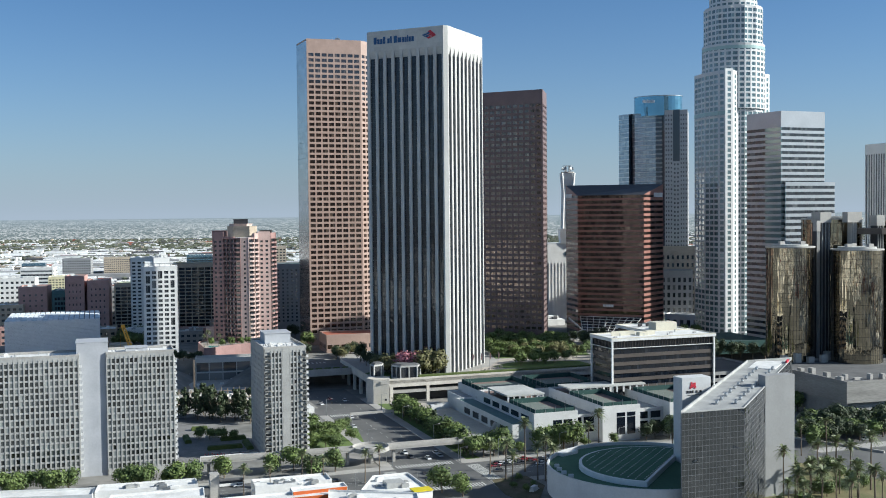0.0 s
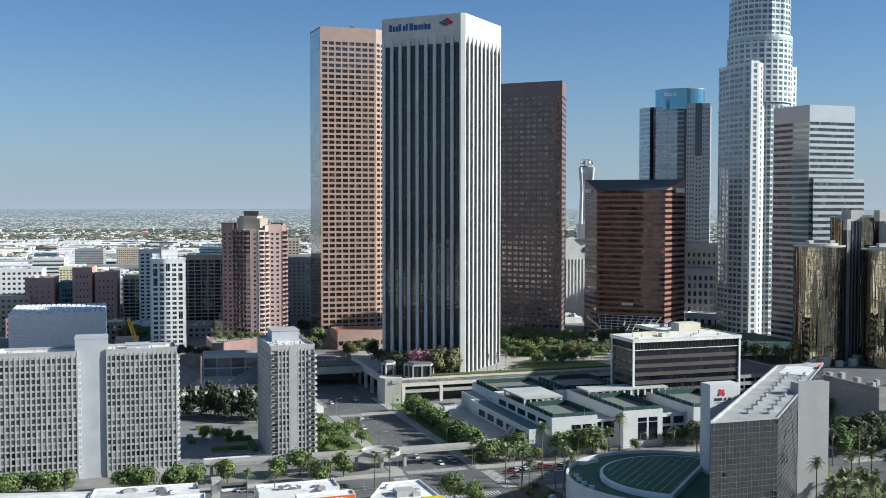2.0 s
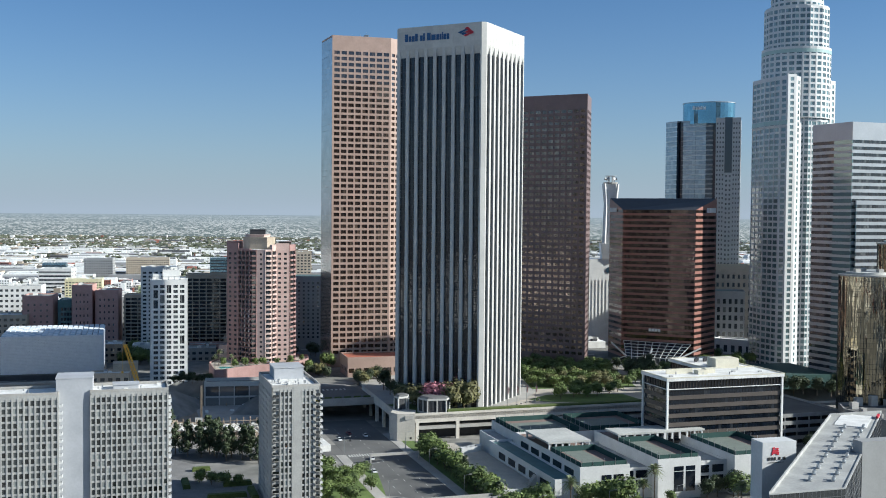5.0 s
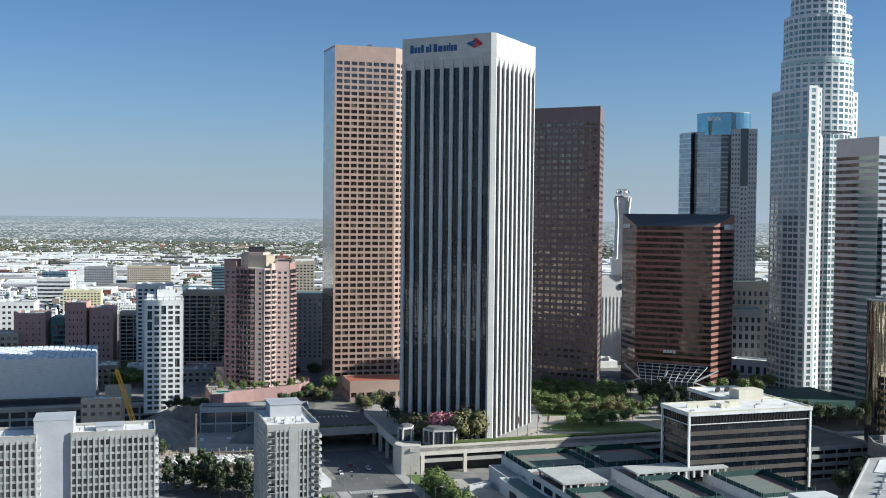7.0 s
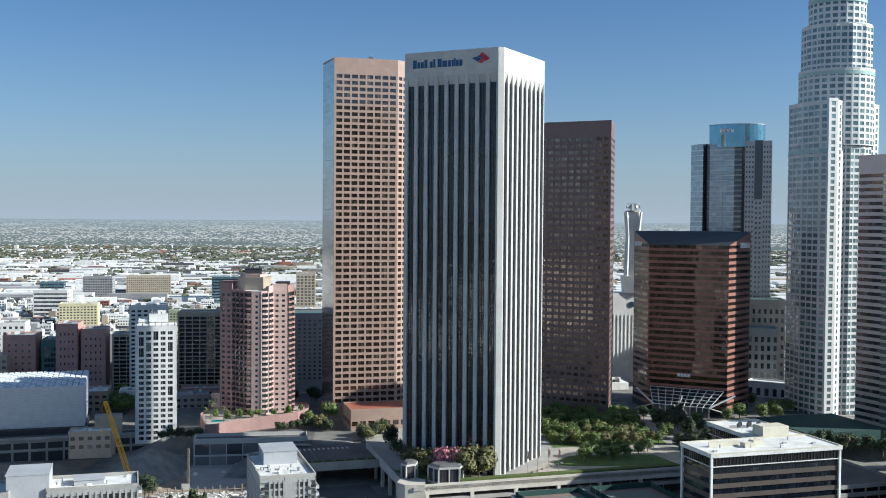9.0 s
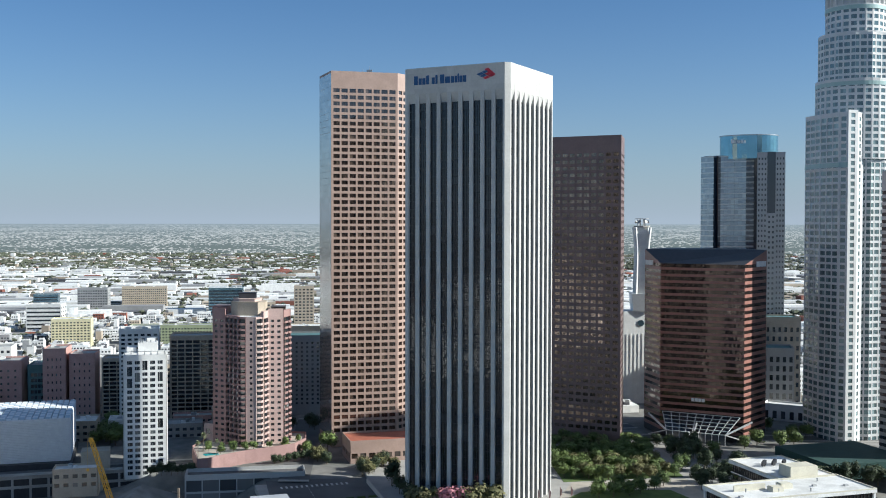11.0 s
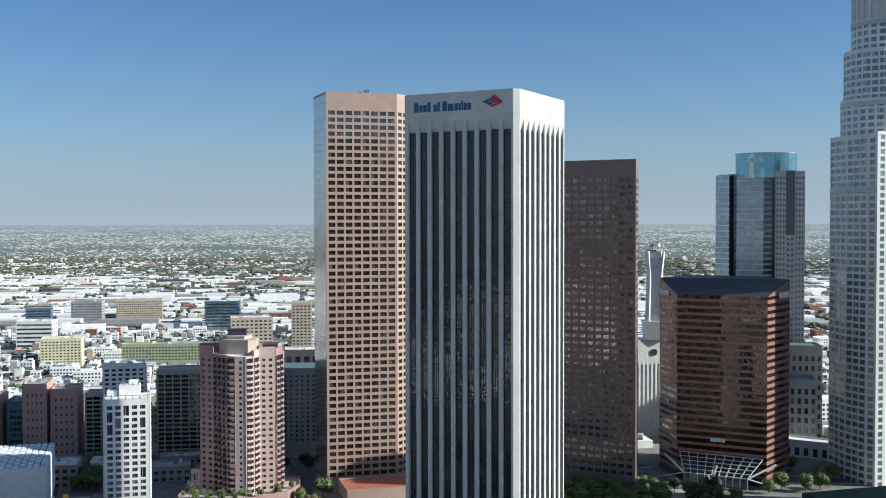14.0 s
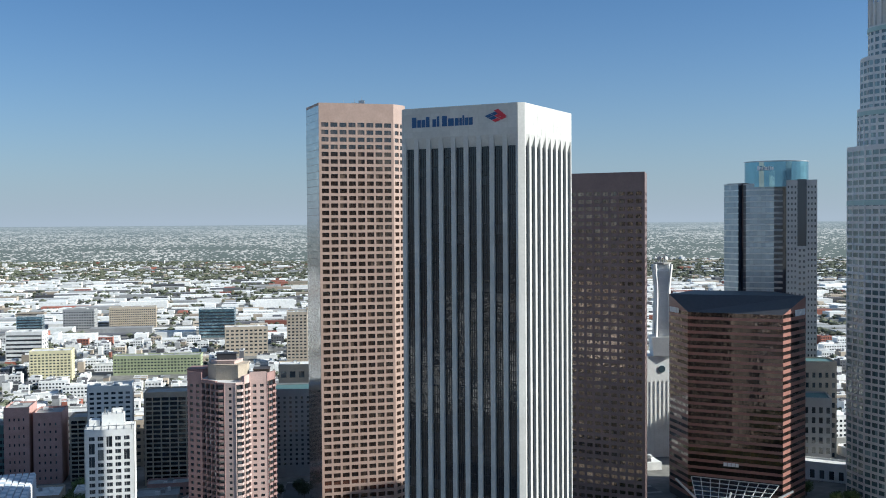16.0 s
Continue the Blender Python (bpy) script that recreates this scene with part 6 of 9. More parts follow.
def pink_condo():
    """A many-sided pink condominium tower: window wings, zigzag balconies, a plain column and bowed balconies, on a planted base."""
    z0, z1 = 14.0, 91.0
    ob = thing("apartment_tower", "pink stucco apartment tower with dark balcony slots", "apartment tower", -141, 752, z0)
    pts = [(-162.0, 753.5), (-153.4, 749.0), (-144.4, 741.6), (-139.3, 739.2), (-133.9, 739.4), (-130.3, 742.6), (-128.8, 749.6), (-120.6, 752.0), (-118.2, 762.0), (-124, 778), (-148, 784), (-165, 770)]
    rows = 24
    rh = (z1 - 1.5 - z0) / rows
    core = Buf()
    core.prism(inset(pts, 1.2), z0, z1 - 0.5)
    part("core", core, "brown_band", ob)
    walls = {"pink_stucco": Buf(), "condo_pink_shaded": Buf(), "rose_stucco": Buf()}
    panes = []

    def balconies(a, b, n, deep, mat, gap=0.12):
        """Stacked balconies in n bays, each with a slab, an upstand and a glass door behind."""
        u, L = unit(a, b)
        w = L / n
        nx, ny = u[1], -u[0]
        for r in range(rows):
            z = z0 + r * rh
            for k in range(n):
                x0, x1 = k * w + w * gap, (k + 1) * w - w * gap
                P = lambda x, y, zz: (a[0] + u[0] * x + nx * y, a[1] + u[1] * x + ny * y, zz)
                s = Buf()                                  # slab canted to a point, with a low wall on its edge
                xm = x0 + (x1 - x0) * 0.62
                tri = [P(x0, 0.0, z), P(x0, deep * 0.5, z), P(xm, deep, z), P(x1, deep * 0.35, z), P(x1, 0.0, z)]
                s.prism([(q[0], q[1]) for q in tri], z, z + 0.3)
                for q, e in zip(tri[1:-1], tri[2:]):
                    v, M_ = unit(q, e)
                    s.box(q, v, 0, M_, -0.14, 0, z + 0.3, z + 1.25)
                part("balcony", s, mat, ob)
                panes.append((a[0] + u[0] * (x0 + x1) / 2 - nx * 0.7, a[1] + u[1] * (x0 + x1) / 2 - ny * 0.7, z + rh * 0.5 + 0.2, math.atan2(u[1], u[0]), (x1 - x0) * 0.8, rh * 0.72))
        return u, L

    # faces turned from the sun take the darker stucco, shade held in its colour
    for i, (mat, kind, zt) in enumerate((("condo_pink_shaded", 2, z1 + 4), ("condo_pink_shaded", "b3", z1 + 0.5), ("condo_pink_shaded", "b1", z1), ("pink_stucco", 1, z1), ("pink_stucco", "b1", z1), ("rose_stucco", "b2", z1 + 3), ("rose_stucco", 2, z1 + 4), ("condo_pink_shaded", "b2", z1 + 3))):
        a, b = pts[i], pts[i + 1]
        u, L = unit(a, b)
        if isinstance(kind, int):
            facade(walls[mat], panes, a, b, z0, zt, kind, rows, 0.5 if kind > 1 else 0.34, 0.46, 0.45, 0.5, zt - z1 + 1.5, 0, split=2 if kind > 1 else 1)
        else:
            balconies(a, b, int(kind[1]), 1.3 if mat != "condo_pink_shaded" else 1.7, mat)
            for x0, x1 in ((0, 0.35), (L - 0.35, L)) + (((L / 3 - 0.2, L / 3 + 0.2), (L * 2 / 3 - 0.2, L * 2 / 3 + 0.2)) if kind == "b3" else ()):
                walls[mat].box(a, u, x0, x1, -1.2, 0.3, z0, zt)
            walls[mat].box(a, u, 0.36, L - 0.36, -1.2, 0.05, z1 - 1.2, zt)
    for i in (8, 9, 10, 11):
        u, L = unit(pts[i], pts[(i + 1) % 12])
        walls["condo_pink_shaded"].box(pts[i], u, 0, L, -0.7, 0, z0, z1)
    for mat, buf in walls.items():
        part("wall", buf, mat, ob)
    put_panes(ob, panes, "g_plain", 110)
    roof = Buf()
    roof.prism(inset(pts, 1.0), z1 - 0.6, z1)
    part("roof", roof, "roof_white", ob)
    for P, za, zb, mat in (([(-151.5, 755), (-146, 749.5), (-134.5, 748.5), (-131, 753), (-132, 764), (-150, 765)], z1, z1 + 7.5, "tan_stucco"),
                           ([(-150.5, 757), (-146, 752), (-137, 751.5), (-135, 762), (-149, 763)], z1 + 7.51, z1 + 9.2, "pink_stucco"), (rect((-147, 755), 10, 6, 8), z1 + 9.21, z1 + 12.5, "dark_metal"),
                           (rect((-163, 757), 9, 12, 0), z1, z1 + 4.4, "condo_pink_shaded"), (rect((-128, 755), 8, 10, 8), z1, z1 + 4.4, "brown_band")):
        b = Buf()
        b.prism(P, za, zb)
        b.prism(inset(P, -0.25), zb, zb + 0.35)
        part("penthouse", b, mat, ob)
    base = [(-158.5, 705), (-153, 707), (-147, 716), (-137.5, 726.5), (-124, 737), (-113, 747), (-109, 762), (-112, 780), (-165, 790), (-170, 738)]
    ba = thing("pool_terrace", "pink walled roof terrace with planting and a blue pool", "terrace", *centre(base), 6)
    b = Buf()
    b.prism(base, -2, 17)
    part("terrace_base", b, "condo_pink_shaded", ba)
    b = Buf()
    b.prism(inset(base, 1.0), 17.003, 17.1)
    part("terrace_paving", b, "paving", ba)
    rim, q = Buf(), inset(base, 0.5)
    for i in range(len(base)):
        j = (i + 1) % len(base)
        rim.hexa([(*base[i], 17.002), (*base[j], 17.002), (*q[j], 17.002), (*q[i], 17.002), (*base[i], 18.1), (*base[j], 18.1), (*q[j], 18.1), (*q[i], 18.1)])
    part("parapet", rim, "condo_pink_shaded", ba)
    b = Buf()
    b.prism(rect((-157, 716.5), 8, 5, 30), 17.11, 17.2)
    part("pool", b, "pool", ba, "bright blue pool")
    block("annex", "pink stucco annex with square windows", "building", rect((-169, 760), 16, 14, -10), 10, 26, "pink_stucco", "g_black", {0: dict(cols=3, rows=2, wx=0.45, wz=0.4)}, parapet=0.6, limit=10)


pink_condo()
# white concrete lattice building and plain blocks round it
block("parking_building", "pale concrete building with large dark panels", "building", rect((-160.5, 688.0), 62, 15, GRID - 8), -4, 11.6, "pale_stone", "g_grey",
      {0: dict(cols=7, rows=2, wx=0.94, wz=0.86, base=1, top=0.8), 3: dict(cols=3, rows=2, wx=0.9, wz=0.86, base=1, top=0.8)}, roof_mat="roof_dark", parapet=1.7, depth=0.8)
block("annex", "brown brick annex with a red tiled roof deck", "building", rect((-79.0, 728.5), 44, 26, GRID - 2), 8, 22.5, "pink_granite", "g_bronze",
      {0: dict(cols=9, rows=1, wx=0.7, wz=0.3, base=2, top=3), 3: dict(cols=5, rows=1, wx=0.6, wz=0.3, base=2, top=3)}, roof_mat="red_tile", parapet=0.8)
block("hotel", "grey hotel slab with small dark windows", "hotel", rect((-190, 868), 95, 26, 8), 8, 65, "grey_granite", "g_plain",
      {0: dict(cols=26, rows=15, wx=0.4, wz=0.5, top=3, base=9)}, limit=60, roof_mat="teal_roof")
block("apartment_block", "dark apartment block with open gallery floors", "apartment block", rect((-216, 852), 76, 22, 10), 6, 67, "tan_stucco", "g_black",
      {0: dict(cols=15, rows=20, wx=0.86, wz=0.72, top=2, base=2)}, depth=1.2, limit=60, roof_mat="roof_grey")
for x, y, w, h in ((-338, 846, 22, 50), (-315, 856, 13, 46), (-302, 850, 15, 58), (-286, 855, 17, 54)):
    block("apartment_block", "red brick and dark glass apartment block", "apartment block", rect((x, y), w, 24, 12), 4, h, "brick_red" if w != 13 else "teal_roof", "g_plain",
          {0: dict(cols=4, rows=9, wx=0.3 if w != 13 else 0.85, wz=0.34 if w != 13 else 0.6, side=2, top=4, base=3)}, limit=40, units=2, group="red brick blocks")
block("apartment_block", "dark apartment block with bright balcony slabs", "apartment block", rect((-266, 862), 20, 20, 12), 4, 50, "tan_stucco", "g_black",
      {0: dict(cols=4, rows=16, wx=0.9, wz=0.7, top=1)}, depth=1.0, limit=70)

# ---- telephone tower, atrium, screens on the right ----
def white_block_tower():
    """A windowless white block carrying a tapered white mast tower with dishes."""
    c = Vector((114.0, 938.0))
    ob = thing("telephone_exchange", "windowless white exchange block with a tapered mast tower", "exchange building", c.x, c.y, 8)
    b = Buf()
    b.prism(rect((95, 930), 30, 30, GRID - 10), 8, 79)
    part("block", b, "white_paint", ob)
    b = Buf()
    q0 = [(c.x + sx * 7, c.y + sy * 7, 79.002) for sx, sy in ((-1, -1), (1, -1), (1, 1), (-1, 1))]
    q1 = [(c.x + sx * 8.2, c.y + sy * 8.2, 92) for sx, sy in ((-1, -1), (1, -1), (1, 1), (-1, 1))]
    b.hexa(q0 + q1)
    part("tower_foot", b, "white_paint", ob)
    b = Buf()
    for sx in (-1, 1):
        for sy in (-1, 1):
            b.beam((c.x + sx * 4.8, c.y + sy * 4.8, 92), (c.x + sx * 3.9, c.y + sy * 3.9, 124), 1.6)
            b.beam((c.x + sx * 3.9, c.y + sy * 3.9, 124), (c.x + sx * 5.4, c.y + sy * 5.4, 141), 1.5)
    b.box((c.x, c.y), (1, 0), -4.1, 4.1, -4.1, 4.1, 91, 141)
    for k in range(9):
        h = 4.4 if k < 6 else 4.6 + 0.3 * (k - 6)
        b.box((c.x, c.y), (1, 0), -h, h, -h, h, 96 + k * 5, 96.9 + k * 5)
    part("mast", b, "white_paint", ob)
    for k in range(10):                                  # upright ribs on the block
        b = Buf()
        b.box((95, 930), unit((95, 930), (95 + math.cos(radians(GRID - 10)), 930 + math.sin(radians(GRID - 10))))[0], 1 + k * 3, 1.5 + k * 3, 0.003, 0.4, 9, 62)
        part("rib", b, "white_paint", ob)
    b = Buf()
    b.prism([(c.x + 6 * math.cos(k * math.pi / 4), c.y + 6 * math.sin(k * math.pi / 4)) for k in range(8)], 141, 142.2)
    part("platform", b, "concrete", ob)
    for k in range(6):
        t = k * math.pi / 3
        b = Buf()
        b.tube((c.x + 3.6 * math.cos(t), c.y + 3.6 * math.sin(t), 144.8), (c.x + 5.0 * math.cos(t), c.y + 5.0 * math.sin(t), 145.2), 0.6, 1.3, 10)
        b.beam((c.x + 4.8 * math.cos(t), c.y + 4.8 * math.sin(t), 147.4), (c.x + 4.8 * math.cos(t + 1.047), c.y + 4.8 * math.sin(t + 1.047), 147.4), 0.35)
        b.tube((c.x + 3 * math.cos(t), c.y + 3 * math.sin(t), 142.2), (c.x + 3 * math.cos(t), c.y + 3 * math.sin(t), 147.5), 0.35, 0.3)
        part("dish", b, "grey_granite", ob)
    b = Buf()
    b.tube((112.8, 932.75, 70), (112.86, 932.35, 70), 2.4, 2.4, 20)
    part("round_sign", b, "g_sky", ob, "round blue sign")


white_block_tower()


def atrium():
    """A low sloping glass roof on a white space frame before the rust tower."""
    fl, fr, R = RUSTP[0], RUSTP[1], RUSTP[2]
    u, W = unit(fl, fr)
    n = (u[1], -u[0])
    ob = thing("glass_atrium", "sloping glass atrium on a white space frame", "atrium", (fl[0] + fr[0]) / 2 + n[0] * 12, (fl[1] + fr[1]) / 2 + n[1] * 12, 11)
    P = lambda x, y, z: (fl[0] + u[0] * x + n[0] * y, fl[1] + u[1] * x + n[1] * y, z)
    g_ = Buf()
    g_.poly([P(2, 0.2, 26), P(W - 2, 0.2, 26), P(W - 8, 13, 17), P(8, 13, 17)])
    g_.poly([P(8, 13, 17), P(W - 8, 13, 17), P(W - 8, 13, 11), P(8, 13, 11)])
    part("glass", g_, "g_plain", ob)
    for k in range(10):
        s = k / 9
        b = Buf()
        b.beam(P(2 + (W - 4) * s, 0.4, 26.3), P(8 + (W - 16) * s, 13.3, 17.3), 0.35)
        b.beam(P(8 + (W - 16) * s, 13.3, 17.3), P(8 + (W - 16) * s, 13.3, 11), 0.35)
        part("rafter", b, "white_paint", ob)
    for k in range(6):
        s = k / 5
        b = Buf()
        b.beam(P(2 + 6 * s, 0.4 + 13 * s, 26.4 - 9 * s), P(W - 2 - 6 * s, 0.4 + 13 * s, 26.4 - 9 * s), 0.35)
        part("purlin", b, "white_paint", ob)
    for x0, x1 in ((8, -6), (W - 8, W + 6)):
        b = Buf()
        b.beam(P(x0, 13, 17.3), P(x1, 4, 25), 0.9)
        b.beam(P(x0, 13, 17.3), P(x1, 4, 12), 0.6)
        part("strut", b, "white_paint", ob)
    st = thing("sculpture", "white steel propeller-like sculpture on the pavement", "sculpture", 120.5, 783.0, 11.0)
    for dx, dz, w in ((3.0, 12.5, 1.2), (-2.4, 7.5, 1.4), (3.4, 5.0, 1.2)):
        b = Buf()
        b.beam((120.5 - dx * 0.4, 783, 12.4), (120.5 + dx, 783 + dx * 0.3, 12 + dz), w, 0.6)
        part("blade", b, "white_paint", st)
    b = Buf()
    b.box((120.5, 783), (1, 0), -1.8, 1.8, -1.4, 1.4, 11.0, 12.6)
    part("plinth", b, "white_paint", st)
    gb = Buf()
    gb.prism([(176, 700), (226, 716), (210, 764), (160, 748)], 10.5, 18.5)
    solid("screened_site", gb, "site_screen", "site wrapped in dark green screen cloth", "screened site")
    block("parking_building", "grey parking decks with open floors", "parking building", rect((153, 600), 44, 52, GRID), LOW, 13.5, "grey_concrete", "g_black",
          {0: dict(cols=6, rows=4, wx=0.94, wz=0.5), 3: dict(cols=6, rows=4, wx=0.94, wz=0.5)}, depth=0.8, roof_mat="asphalt", limit=30)
    b = Buf()
    b.hexa([(176, 655, 9.4), (179, 650, 9.4), (205, 640, 13.2), (203, 645, 13.2), (176, 655, 11), (179, 650, 11), (205, 640, 14.6), (203, 645, 14.6)])
    solid("ramp", b, "concrete", "pale concrete ramp up to the parking deck", "ramp")
    block("building", "white low hall at the foot of the round tower", "building", rect((186, 872), 34, 14, -30), 8, 21, "white_paint", "g_plain", {0: dict(cols=6, rows=1, wx=0.5, wz=0.4)}, roof_mat="roof_white")
    block("building", "grey stone library-like block with upright windows", "building", rect((176, 905), 40, 26, -10), 8, 55, "grey_granite", "g_plain", {0: dict(cols=9, rows=6, wx=0.5, wz=0.6, top=4, base=4)}, limit=54, roof_mat="teal_roof")
    block("building", "grey stone block with a green roof", "building", rect((196, 935), 34, 24, -6), 8, 74, "tan_stucco", "g_plain", {0: dict(cols=8, rows=9, wx=0.45, wz=0.5, top=5)}, limit=72, roof_mat="teal_roof")


atrium()

# ---- named mid-distance blocks: x, y, width, depth, roof, wall, roof colour, glass, columns, rows ----
MID = [(-689, 1928, 50, 26, 29, "grey_granite", "roof_grey", 12, 7), (-625, 1965, 76, 24, 29, "tan_stucco", "roof_grey", 22, 8), (-437, 1824, 54, 30, 37, "g_blue", "roof_white", 1, 8),
       (-343, 1598, 56, 30, 32, "tan_stucco", "roof_white", 9, 7), (-242, 1492, 25, 30, 61, "tan_stucco", "roof_grey", 5, 16), (-512, 1380, 45, 28, 27.5, "cream_stucco", "roof_white", 11, 9),
       (-618, 1556, 46, 30, 31, "white_paint", "roof_white", 1, 6), (-730, 1845, 38, 26, 24, "g_blue", "roof_grey", 1, 6), (-185, 1130, 40, 26, 46, "tan_stucco", "roof_white", 5, 4),
       (-133, 1105, 24, 24, 88, "tan_stucco", "roof_grey", 4, 14), (-434, 1428, 100, 22, 15.8, "lime_panel", "roof_grey", 26, 5)]
for k, (x, y, w, d, z1, wall, roof, cols, rows) in enumerate(MID):
    block("building", {"white_paint": "white office block with window bands", "tan_stucco": "tan office block with rows of windows", "grey_granite": "grey office slab with dark windows",
                       "g_blue": "blue-grey glass office block with pale bands", "lime_panel": "long low block with lime green panels", "cream_stucco": "cream office block with a grid of windows"}[wall], "building",
          rect((x, y), w, d, 14 if k % 2 else 8), -6, z1, wall, "g_plain", {0: dict(cols=cols, rows=rows, wx=0.6 if cols > 2 else 0.98, wz=0.45, side=0.5, top=2, base=2), 1: dict(cols=3, rows=rows, wx=0.5, wz=0.45, top=2, base=2)},
          roof_mat=roof, limit=12, units=3, seed=k)

# ---- the far city: low blocks, sheds, houses and trees on the plain ----
def far_city():
    rng = random.Random(11)
    tones = {"far_white": Buf(), "far_grey": Buf(), "far_tan": Buf(), "far_dark": Buf(), "far_red": Buf()}
    strips = Buf()
    trees = Buf()
    taken = [(x + w / 2, y + 10, max(w, d) * 0.7) for x, y, w, d, *_ in MID]
    blockers = taken + [(111, 940, 40), (200, 985, 50), (238, 862, 45), (-140, 880, 70), (-245, 865, 70)]
    A = radians(12)
    ca_, sa_ = math.cos(A), math.sin(A)
    y = 905.0
    while y < 4840:
        near = y < 1750
        sheds = 1750 <= y < 3300
        depth = (27 if y < 1090 else 19) if near else (36 if sheds else 30)
        x = -0.56 * y - 100
        while x < 0.60 * y + 60:
            step = rng.choice((12, 16, 20, 26, 34, 48)) * rng.uniform(0.8, 1.2) * (1 if y < 1090 else 0.62) if near else (rng.choice((12, 16, 22, 30, 44, 64, 100)) * rng.uniform(0.8, 1.2) if sheds else rng.choice((9, 12, 16, 24, 50)) * rng.uniform(0.8, 1.2))
            cx, cy = x + step / 2, y + rng.uniform(-6, 6) + 0.2 * x * 0
            x += step + (rng.uniform(3, 8) if rng.random() < 0.75 else rng.uniform(14, 26))
            cy += cx * math.tan(A) * 0.0
            if any((cx - bx) ** 2 + (cy - by) ** 2 < br * br for bx, by, br in blockers):
                continue
            gz = ground_z(cx, cy)
            wooded = noise.noise((cx * 0.0011 + 3, cy * 0.0030, 0.3)) * 0.7 + (0.72 if cy > 3400 else 0.0)
            if rng.random() < (0.12 if near else 0.07) + max(0, wooded) * 0.8:
                for k in range(rng.randint(6, 13)):        # a patch of trees and small houses
                    r = rng.uniform(2.5, 6.0) if near else rng.uniform(4.0, 8.5)
                    clump(trees, cx + rng.uniform(-step, step) * 0.5, cy + rng.uniform(-depth, depth) * 0.5, gz + r * 0.45, r, rng)
                if rng.random() < 0.5:
                    continue
                step *= 0.45
            w, d = step * rng.uniform(0.75, 0.97), depth * rng.uniform(0.55, 0.88)
            h = rng.choice((5, 6, 7, 8, 10, 12, 16) if y < 1090 else (4, 5, 6, 7, 9, 12)) if near else rng.choice((4, 5, 6, 7, 9))
            if rng.random() < (0.07 if near else 0.015):
                h *= rng.uniform(1.3, 2.0)
            tone = rng.choices(list(tones), (64, 11, 13, 8, 4) if cy < 3400 else (46, 20, 20, 11, 3))[0]
            B = Buf() if cy < 1090 else tones[tone]
            o = (cx, cy)
            u = (ca_, sa_)
            B.box(o, u, -w / 2, w / 2, -d / 2, d / 2, gz - 6, gz + h)
            if near:
                if rng.random() < 0.7:                    # parapet and roof plant
                    tones["far_white"].box(o, u, -w / 2, w / 2, d / 2 - 0.5, d / 2, gz + h + 0.01, gz + h + 1.1)
                    tones["far_white"].box(o, u, -w / 2, w / 2, -d / 2, -d / 2 + 0.5, gz + h + 0.01, gz + h + 1.1)
                for k in range(rng.randint(2, 5)):
                    px, py = rng.uniform(-0.4, 0.4) * w, rng.uniform(-0.4, 0.4) * d
                    s = rng.uniform(1.2, 3.5)
                    q = (cx + u[0] * px + u[1] * py, cy + u[1] * px - u[0] * py)
                    tones[rng.choice(("far_white", "far_grey", "far_dark"))].box(q, u, -s, s, -s * 0.6, s * 0.6, gz + h + 0.01, gz + h + rng.uniform(1, 3))
                fl = int(h / 3.6)
                nw = int(w / 3.2)
                if h > 7 and nw > 2:
                    for f in range(fl):
                        for c in range(nw):
                            x0 = -w / 2 + w * (c + 0.22) / nw
                            strips.box(o, u, x0, x0 + w / nw * 0.56, d / 2 + 0.01, d / 2 + 0.06, gz + f * 3.6 + 1.2, gz + f * 3.6 + 2.9)
            elif y < 3000 and rng.random() < 0.3:
                for f in range(max(1, int(h / 4.5))):
                    strips.box(o, u, -w * 0.46, w * 0.46, d / 2 + 0.01, d / 2 + 0.08, gz + f * 4.5 + 1.6, gz + f * 4.5 + 3.1)
            if cy < 1090:
                solid("city_building", B, tone, {"far_white": "low white flat-roofed city building", "far_grey": "low grey flat-roofed city building", "far_tan": "low tan flat-roofed city building", "far_dark": "low dark flat-roofed city building", "far_red": "low red brick city building"}[tone], "building", group="low city buildings")
            if rng.random() < 0.7:
                for k in range(rng.randint(1, 5)):
                    r = rng.uniform(2.5, 5.5)
                    clump(trees, cx + rng.uniform(-0.6, 0.6) * step, cy - d / 2 - rng.uniform(4, 14), gz + r * 0.6, r, rng)
        y += depth + (6 if rng.random() < 0.6 else 18)
    for k in range(1500):                                 # unseen city on the near side, behind the walk, added for glass reflections
        cx, cy = rng.uniform(-1400, 1400), rng.uniform(-2400, -60)
        w, d, h = rng.uniform(14, 40), rng.uniform(14, 40), rng.choice((7, 9, 12, 16, 24))
        tones[rng.choices(list(tones), (55, 15, 18, 7, 5))[0]].box((cx, cy), (ca_, sa_), -w / 2, w / 2, -d / 2, d / 2, -3, -2 + h)
    for k in range(260):                                  # and beside it, out of sight
        cx, cy = rng.choice((-1, 1)) * rng.uniform(420, 1300), rng.uniform(-60, 820)
        if cx < 0 and cy > 500:
            continue
        w, d, h = rng.uniform(16, 44), rng.uniform(16, 44), rng.choice((8, 12, 16, 24))
        tones[rng.choices(list(tones), (55, 15, 18, 7, 5))[0]].box((cx, cy), (ca_, sa_), -w / 2, w / 2, -d / 2, d / 2, -3, 2 + h)
    labels = {"far_white": "dense pale roofed city blocks on the plain", "far_grey": "grey city blocks on the plain", "far_tan": "tan city blocks on the plain",
              "far_dark": "dark roofed city blocks on the plain", "far_red": "red brick city blocks on the plain"}
    for t, B in tones.items():
        solid("city_blocks", B, t, labels[t], "city blocks", "stuff", at=(0, 0, 0))
    solid("city_windows", strips, "g_plain", "rows of dark windows in the city blocks", "windows", "stuff", at=(0, 0, 0))
